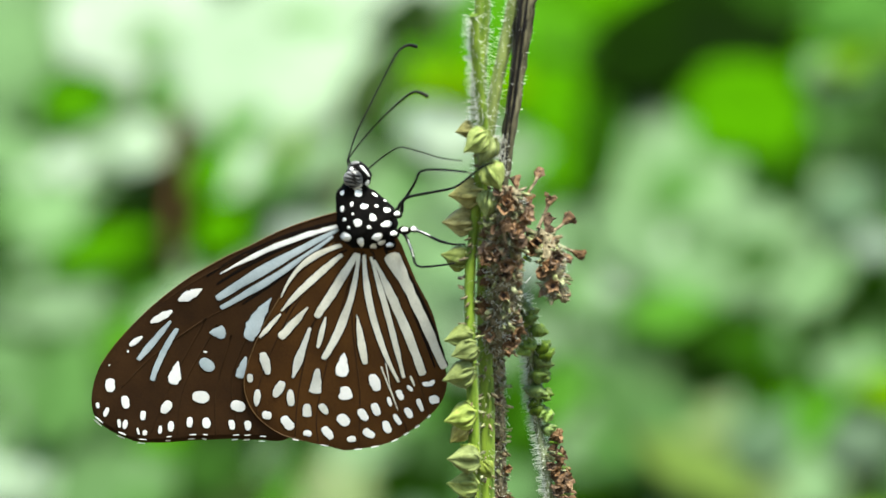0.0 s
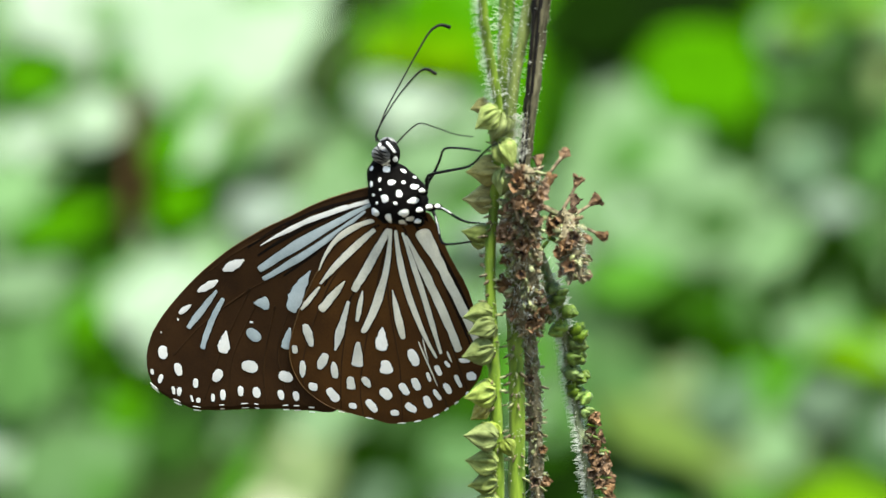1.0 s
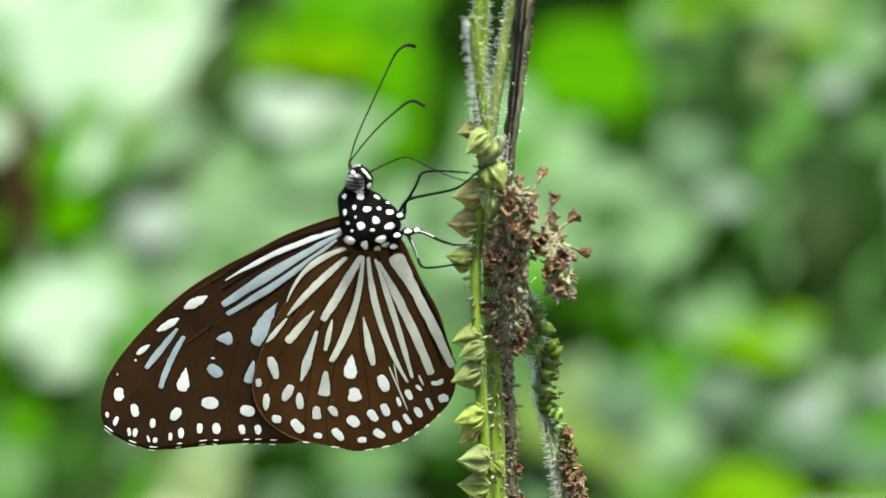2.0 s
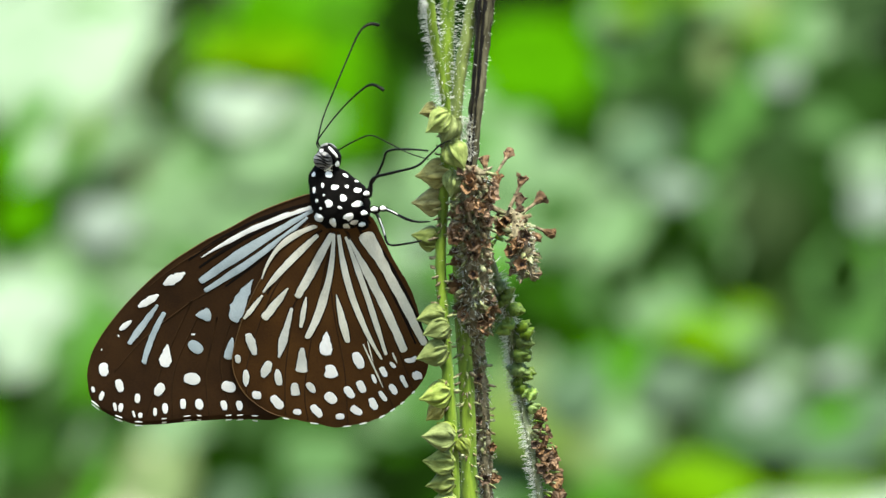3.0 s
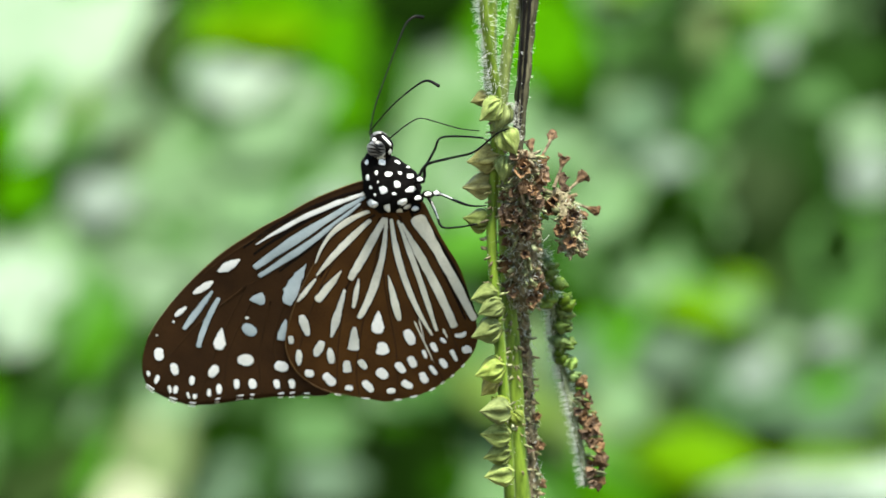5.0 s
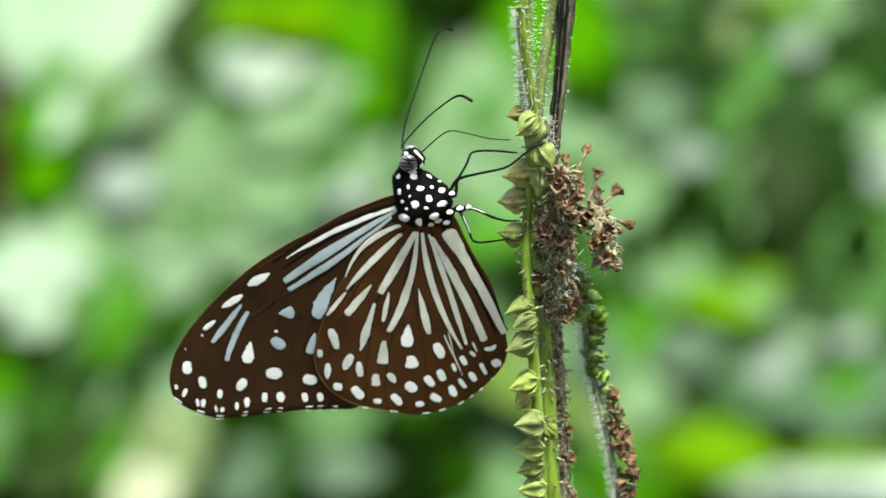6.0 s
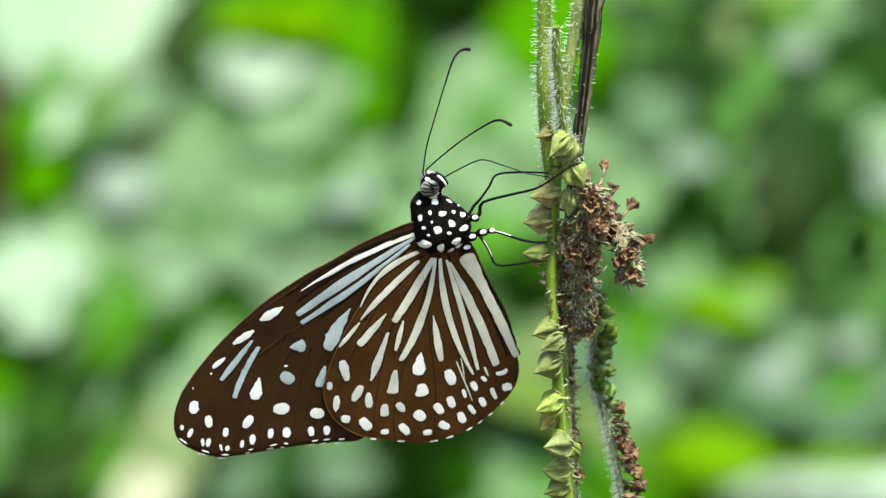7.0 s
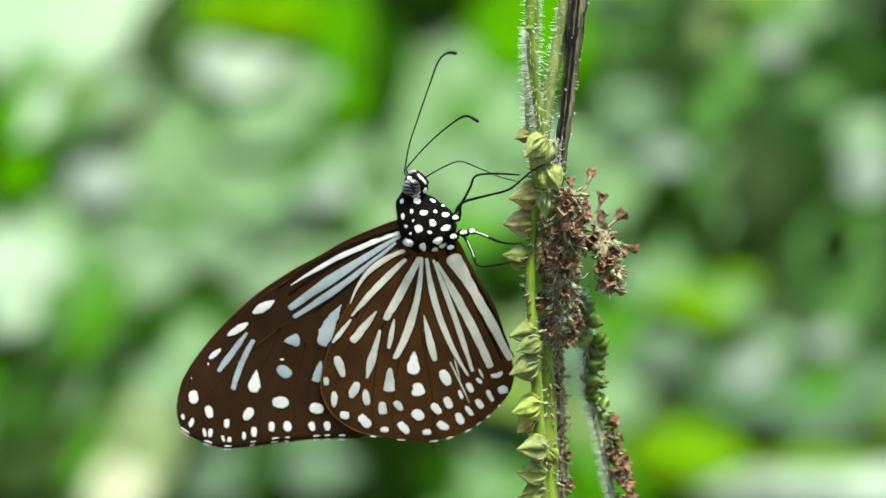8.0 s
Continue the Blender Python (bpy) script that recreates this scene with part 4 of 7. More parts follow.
for rows, meshes, mat_f in ((FRUITS, GREEN_FRUIT, FRUIT_GREEN), (FRUITS_LOW, GREEN_FRUIT, FRUIT_GREEN), (FRUITS_RIPE, RIPE_FRUIT, FRUIT_RIPE)):
    for k, (x, y, z, size, ang, roll) in enumerate(rows):
        ob = link("nutlet_fruit", meshes[k % len(meshes)], mat_f, plant, "green beaked nutlet fruit" if mat_f is FRUIT_GREEN else "ripening yellow-brown nutlet fruit")
        a = radians(ang)
        ob.matrix_basis = Matrix.Translation(mm((x, y, z))) @ Euler((0, -a, 0)).to_matrix().to_4x4() @ Euler((radians(roll + 60), 0, 0)).to_matrix().to_4x4() @ Matrix.Scale(size * 0.94 * MM, 4)


def calyx_mesh(seed, wide=1.0):
    """A withered flower: a narrow cup that opens into five curled lobes, along +z, about 1 high."""
    rng = random.Random(seed)
    bm = bmesh.new()
    prof = ((0.0, 0.12), (0.25, 0.24), (0.5, 0.30), (0.7, 0.36), (0.88, 0.44 * wide), (0.98, 0.50 * wide))
    rings = []
    for j, (z, r) in enumerate(prof):
        ring = []
        for k in range(15):
            a = 2 * math.pi * k / 15
            lobe = 1 + (0.18 * math.cos(5 * a) * j / 5 if j > 2 else 0) + rng.uniform(-.2, .2)
            ring.append(bm.verts.new((r * lobe * math.cos(a), r * lobe * math.sin(a), z + (rng.uniform(-.16, .16) if j > 2 else 0))))
        rings.append(ring)
    inner = [bm.verts.new((0.2 * math.cos(2 * math.pi * k / 15), 0.2 * math.sin(2 * math.pi * k / 15), 0.5)) for k in range(15)]
    rings.append(inner)
    for a, b in zip(rings, rings[1:]):
        for k in range(15):
            bm.faces.new((a[k], a[(k + 1) % 15], b[(k + 1) % 15], b[k]))
    bm.faces.new(inner)
    bm.faces.new(rings[0][::-1])
    me = bpy.data.meshes.new("dried_flower")
    bm.to_mesh(me)
    bm.free()
    me.materials.append(DRY_FLOWER)
    me.materials.append(DARK_THROAT)
    me.polygons[len(me.polygons) - 2].material_index = 1
    return me


def husk_mesh(seed):
    """A shrivelled bract or empty seed husk, crumpled."""
    bm = bmesh.new()
    o = Vector((seed * 7.1, 0, 0))
    rounded(bm, (0, 0, 0.4), (0.21, 0.13, 0.55), Matrix.Identity(3), 9, 7,
            lambda p: p * (1 + 1.1 * noise.noise(p * 1.9 + o)) + Vector((0.5 * p.z * p.z, 0, 0)))
    me = bpy.data.meshes.new("husk")
    bm.to_mesh(me)
    bm.free()
    return me


CALYX = [calyx_mesh(k, 0.8 + 0.12 * k) for k in range(4)]
HUSK = [husk_mesh(k) for k in range(4)]


def bud_mesh(seed):
    """A plump young fruit of two lobes with a short tip, wrinkled."""
    bm = bmesh.new()
    o = Vector((seed * 3.7, 1, 2))
    for s in (-1, 1):
        rounded(bm, (s * 0.17, 0, 0.42), (0.30, 0.34, 0.46), Euler((0, s * 0.12, 0)).to_matrix(), 12, 9,
                lambda p: p * (1 + 0.75 * noise.noise(p * 1.7 + o)) + Vector((0, 0, 0.2 * max(0, p.z) ** 3)))
    me = bpy.data.meshes.new("green_bud")
    bm.to_mesh(me)
    bm.free()
    return me


BUD = [bud_mesh(k) for k in range(3)]


def set_on(ob, at, way, size, spin):
    q = Vector(way).normalized().to_track_quat("Z", "Y").to_matrix().to_4x4()
    ob.matrix_basis = Matrix.Translation(at) @ q @ Matrix.Rotation(spin, 4, "Z") @ Matrix.Scale(size, 4)
    return ob


def cluster(line, lo, hi, radius, flowers, husks, seed, label, size=2.0):
    """A withered flower spike round a stem: husks packed tight, cups standing out."""
    rng = random.Random(seed)
    n = len(line) - 1
    core = bmesh.new()
    k0, k1 = int(lo * n), max(int(hi * n), int(lo * n) + 2)
    seg = line[k0:k1 + 1]
    tube(core, seg, [radius * MM * 0.5 * (0.75 + 0.5 * math.sin(math.pi * (0.12 + 0.8 * i / len(seg)))) for i in range(len(seg))], 14, 0.05, 0.7)
    spike = part("withered_spike", core, SPIKE_CORE, plant, label)
    for i in range(husks + flowers):
        f = rng.uniform(lo, hi) * n
        k = min(int(f), n - 1)
        p = line[k].lerp(line[k + 1], f - k)
        a = rng.uniform(0, 2 * math.pi) if rng.random() < 0.35 else rng.gauss(-math.pi / 2, 1.0)
        o = Vector((math.cos(a), math.sin(a), rng.uniform(-0.7, 0.5))).normalized()
        swell = 0.55 + 0.5 * math.sin(math.pi * (0.15 + 0.75 * (f / n - lo) / (hi - lo)))
        at = p + o * radius * MM * rng.uniform(0.3, 0.72) * swell
        if i < husks:
            set_on(link("husk", HUSK[i % 4], DRY_HUSK if rng.random() < 0.42 else GREY_HUSK, spike), at, o, size * 0.95 * rng.uniform(0.5, 1.25) * MM, rng.uniform(0, 6))
        else:
            set_on(link("dried_flower", CALYX[i % 4], DRY_FLOWER, spike), at, o + Vector((0, 0, 0.4)), size * rng.uniform(0.9, 1.5) * MM, rng.uniform(0, 6))
    return spike


# the packed spike leans out towards the path, before the dead stem
spike_line = spline([mm(p) for p in [(1.95, -6.50, 14.40), (1.75, -6.00, 11.10), (1.50, -4.60, 6.30), (1.55, -2.80, 1.60), (1.90, 0.00, -7.20), (2.45, 3.20, -13.60)]], 12)
spike_rad = [1.1 * MM] * len(spike_line)
main = cluster(spike_line, 0.14, 1.0, 3.4, 56, 480, 31, "packed spike of withered brown flowers and husks", 1.6)
hairs(spike_line, [r + 1.6 * MM for r in spike_rad], main, 520, 0.8, 33, 0, 0.16, 1.0)
low = cluster(dead_line, 0.665, 1.0, 1.75, 18, 220, 35, "thin dry spike with scattered husks", 1.2)
hairs(dead_line, dead_rad, low, 480, 0.9, 36, 0, 0.65, 1.0)
fluff(dead_line, [r + 0.3 * MM for r in dead_rad], low, 190, 37, 0.65, 1.0)
fluff(spike_line, [r + 1.5 * MM for r in spike_rad], main, 170, 38, 0.55, 1.0)
# withered bits and stumps between the fruits
rng = random.Random(71)
for k in range(70):
    f = rng.uniform(0.36, 0.98) * (len(fruit_line) - 1)
    i = int(f)
    a = rng.gauss(math.pi, 1.0) if k % 3 else rng.gauss(-0.2, 0.8)
    o = Vector((math.cos(a), math.sin(a) - 0.3, rng.uniform(-0.5, 0.5))).normalized()
    set_on(link("husk", HUSK[k % 4], DRY_HUSK if k % 3 else GREY_HUSK, fruit_stem), fruit_line[i] + o * (fruit_rad[i] * 0.7), o, rng.uniform(0.8, 1.9) * MM, a)

for k, (f, a, size) in enumerate(BITS):
    i = int(f * (len(back_line) - 1))
    o = Vector((math.cos(a), math.sin(a), -0.3)).normalized()
    set_on(link("husk", HUSK[k % 4], DRY_HUSK if k % 2 else GREY_HUSK, back_stem), back_line[i] + o * (back_rad[i] * 0.8), o, size * MM, a)

# the short hanging spike beside it and its stalked cups
tw, tw_line, tw_rad = stalk("dry_branch", [(1.88, 0.50, 6.94), (3.84, 0.02, 5.98), (5.97, -0.47, 5.02), (8.11, -0.95, 3.72), (8.95, -3.00, 1.47), (9.38, -3.25, -1.52), (9.38, -3.50, -4.52)], [0.5, 0.45, 0.42, 0.5, 0.6, 0.5, 0.3], BARK, "dry side branch")
side_spike = cluster(tw_line, 0.42, 1.0, 2.5, 18, 170, 41, "short drooping withered spike", 1.45)
hairs(tw_line, [r + 1.2 * MM for r in tw_rad], side_spike, 320, 1.0, 42, 0, 0.6, 1.0)
STALKED = [[(4.43, -1.63, 9.22), (5.55, -1.04, 10.85), (6.66, -0.51, 12.33), (7.44, 0.78, 13.14)], [(4.01, -1.65, 9.05), (4.01, -1.00, 10.85), (3.92, -0.54, 12.16)], [(7.69, 1.24, 5.08), (8.72, 2.27, 6.81), (9.57, 2.85, 8.44)],
           [(9.39, 0.60, 4.31), (10.77, 1.22, 5.08), (11.97, 1.84, 5.83)], [(9.56, -0.49, 2.94), (11.27, -0.91, 2.41), (12.98, -1.44, 1.72)], [(2.53, -6.90, 9.10), (2.02, -7.38, 10.48), (1.52, -7.74, 11.67)], [(5.29, -1.93, 8.23), (5.46, -1.61, 9.04), (5.55, -1.43, 9.54)],
           [(9.06, 0.40, 3.92), (8.97, 1.26, 4.90), (9.15, 1.80, 5.50)], [(1.01, -7.50, 4.86), (0.66, -8.10, 6.27), (0.66, -8.34, 6.92)]]
for k, path in enumerate(STALKED):
    bm = bmesh.new()
    line = spline([mm(p) for p in path], 4)
    tube(bm, line, [MM * (0.34 - 0.1 * math.sin(math.pi * i / len(line))) for i in range(len(line))], 7, 0, 0.3)
    st = part("flower_stalk", bm, BARK, plant, "dry grey flower stalk")
    way = (line[-1] - line[-2]).normalized()
    set_on(link("dried_flower", CALYX[k % 4], DRY_FLOWER, st), line[-1] - way * 0.5 * MM, way, 1.9 * MM, k)
    for j in range(3):
        a = rng.uniform(0, 6.28)
        set_on(link("husk", HUSK[(k + j) % 4], DRY_FLOWER, st), line[-1], way + Vector((math.cos(a), math.sin(a), 0.2)) * 0.9, 1.1 * MM, a)

for k, (x, y, z) in enumerate([(4.96, 1.20, 1.78), (5.81, 1.00, 0.95), (6.50, 1.20, 0.22), (5.30, 0.80, -0.05), (5.98, 1.40, 2.27), (6.84, 1.20, 1.26)]):
    set_on(link("sepal", HUSK[k % 4], BUD_GREEN, tw, "small green sepal"), mm((x, y, z)), (math.cos(k * 1.3), -0.5, math.sin(k * 1.3)), 1.7 * MM, k)

# the drooping hairy curl: buds above, withered flowers below
curl, curl_line, curl_rad = stalk("drooping_stem", [(3.58, 1.19, -0.12), (4.70, 2.32, -2.93), (5.81, 3.84, -6.66), (7.19, 5.58, -10.88), (8.04, 7.90, -15.18), (8.40, 9.41, -18.92), (9.08, 10.65, -23.48), (9.92, 10.46, -27.78), (10.69, 9.85, -32.02), (11.37, 9.49, -36.30), (12.14, 9.22, -41.46), (12.47, 9.00, -45.76)],
    [0.5, 0.6, 0.68, 0.7, 0.68, 0.66, 0.64, 0.62, 0.6, 0.58, 0.55, 0.4], PALE_STEM, "drooping hairy flower stem")
hairs(curl_line, curl_rad, curl, 1100, 1.5, 51, 0.0, 0.2, 1.0, math.pi * 1.05)
hairs(curl_line, curl_rad, curl, 420, 1.6, 52, 0.0, 0.15, 0.7, 0.0)
BUDS = [(6.41, 3.20, -7.43, 2.4), (7.78, 3.81, -8.83, 2.6), (5.99, 5.14, -12.10, 2.4), (9.23, 4.85, -11.36, 2.4), (7.87, 6.40, -14.23, 3), (10.69, 6.90, -15.01, 2.8), (10.44, 7.86, -16.74, 2.6), (10.10, 8.39, -18.74, 3), (11.12, 8.52, -19.20, 2.2), (9.92, 9.21, -21.67, 2.8), (11.46, 9.39, -22.39, 2.2), (10.01, 9.90, -24.21, 2.6), (11.55, 9.84, -25.51, 2.4), (11.98, 9.44, -27.78, 2), (6.84, 4.16, -9.76, 2.2), (4.96, 2.25, -5.08, 2.2)]
for k, (x, y, z, size) in enumerate(BUDS):
    ob = link("green_bud", BUD[k % 3], BUD_GREEN, curl)
    way = Vector((0.8 if k % 4 else -0.5, -0.7, -0.2 + 0.3 * (k % 3)))
    way.normalize()
    set_on(ob, mm(Vector((x - 0.7, y, z)) - way * size * 0.5), way, size * 1.1 * MM, k)
rng = random.Random(61)
for k in range(80):
    f = rng.uniform(0.66, 1.0) * (len(curl_line) - 1)
    i = min(int(f), len(curl_line) - 2)
    a = rng.gauss(-0.3, 0.6)
    o = Vector((math.cos(a), math.sin(a), rng.uniform(-0.5, 0.4)))
    big = k % 2
    set_on(link("dried_flower" if big else "husk", CALYX[k % 4] if big else HUSK[k % 4], DRY_FLOWER if big or k % 3 == 0 else (GREY_HUSK, BUD_GREEN)[k % 4 == 0], curl),
           curl_line[i] + o * rng.uniform(0.6, 2.5) * MM, o, rng.uniform(1.3, 2.1) * MM, a)


# ---- the shrubs behind ----
FAR = 6.0


def leaf_mesh(seed, wide=0.5):
    """A broad leaf, 1 long along +y, folded at the midrib, drooping, with a wavy rim."""
    rng = random.Random(seed)
    bm = bmesh.new()
    rows = []
    ph = rng.uniform(0, 6)
    for j in range(11):
        t = j / 10
        w = wide * (math.sin(math.pi * t ** 0.75) ** 0.95) if 0 < t < 1 else 0.004
        row = []
        for i in (-1, -0.5, 0, 0.5, 1):
            z = 0.07 * abs(i) * w - 0.05 * t * t + 0.02 * math.sin(9 * t + ph) * abs(i)
            row.append(bm.verts.new((i * w * (1 + 0.05 * math.sin(14 * t + ph)), t, z)))
        rows.append(row)
    for a, b in zip(rows, rows[1:]):
        for i in range(4):
            bm.faces.new((a[i], a[i + 1], b[i + 1], b[i]))
    bm.normal_update()
    bmesh.ops.solidify(bm, geom=list(bm.faces), thickness=0.012)
    bmesh.ops.recalc_face_normals(bm, faces=bm.faces)
    me = bpy.data.meshes.new("leaf")
    bm.normal_update()
    bm.to_mesh(me)
    bm.free()
    return me


LEAVES = {}


def leaf(mat, k, parent, wide):
    key = (mat.name, k % 3, round(wide, 1))
    if key not in LEAVES:
        LEAVES[key] = leaf_mesh(k % 3 + 5, round(wide, 1))
    return link("leaf", LEAVES[key], mat, parent)


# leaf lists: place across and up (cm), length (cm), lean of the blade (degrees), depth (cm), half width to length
# sunlit patches of the backdrop, painted as near-white leaves
SUNLIT = [
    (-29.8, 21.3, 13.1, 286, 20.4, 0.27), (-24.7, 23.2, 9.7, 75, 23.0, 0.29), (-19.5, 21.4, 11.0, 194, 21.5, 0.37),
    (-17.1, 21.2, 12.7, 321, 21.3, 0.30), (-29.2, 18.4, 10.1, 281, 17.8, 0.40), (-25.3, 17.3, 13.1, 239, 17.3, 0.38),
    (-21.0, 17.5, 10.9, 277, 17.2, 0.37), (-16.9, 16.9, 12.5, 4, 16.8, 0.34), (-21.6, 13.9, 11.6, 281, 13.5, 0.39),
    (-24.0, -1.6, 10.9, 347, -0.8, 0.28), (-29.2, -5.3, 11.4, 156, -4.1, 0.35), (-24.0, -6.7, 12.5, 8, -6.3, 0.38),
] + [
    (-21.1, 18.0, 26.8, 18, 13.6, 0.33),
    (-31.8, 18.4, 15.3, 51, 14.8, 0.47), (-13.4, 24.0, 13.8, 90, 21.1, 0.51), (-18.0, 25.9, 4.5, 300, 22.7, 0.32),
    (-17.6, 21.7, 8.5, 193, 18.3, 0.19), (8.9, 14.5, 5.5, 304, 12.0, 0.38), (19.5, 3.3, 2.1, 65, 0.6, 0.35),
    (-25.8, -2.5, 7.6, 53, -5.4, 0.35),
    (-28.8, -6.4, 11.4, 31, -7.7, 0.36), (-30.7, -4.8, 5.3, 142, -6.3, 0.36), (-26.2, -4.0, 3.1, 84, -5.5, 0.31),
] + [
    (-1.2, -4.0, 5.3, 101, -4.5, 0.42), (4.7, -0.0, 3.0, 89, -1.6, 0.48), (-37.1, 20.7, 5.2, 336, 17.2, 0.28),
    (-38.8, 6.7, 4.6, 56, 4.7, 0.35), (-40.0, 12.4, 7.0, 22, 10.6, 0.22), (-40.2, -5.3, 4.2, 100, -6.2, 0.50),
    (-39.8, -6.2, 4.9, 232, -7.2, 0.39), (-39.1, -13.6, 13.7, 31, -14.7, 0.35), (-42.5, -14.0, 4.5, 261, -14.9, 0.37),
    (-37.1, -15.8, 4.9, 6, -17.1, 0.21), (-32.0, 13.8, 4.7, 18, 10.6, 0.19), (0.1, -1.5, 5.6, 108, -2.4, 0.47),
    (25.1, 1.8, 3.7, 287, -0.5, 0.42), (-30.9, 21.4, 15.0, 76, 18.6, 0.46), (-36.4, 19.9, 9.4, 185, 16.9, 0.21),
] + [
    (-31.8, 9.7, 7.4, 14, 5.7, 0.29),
]
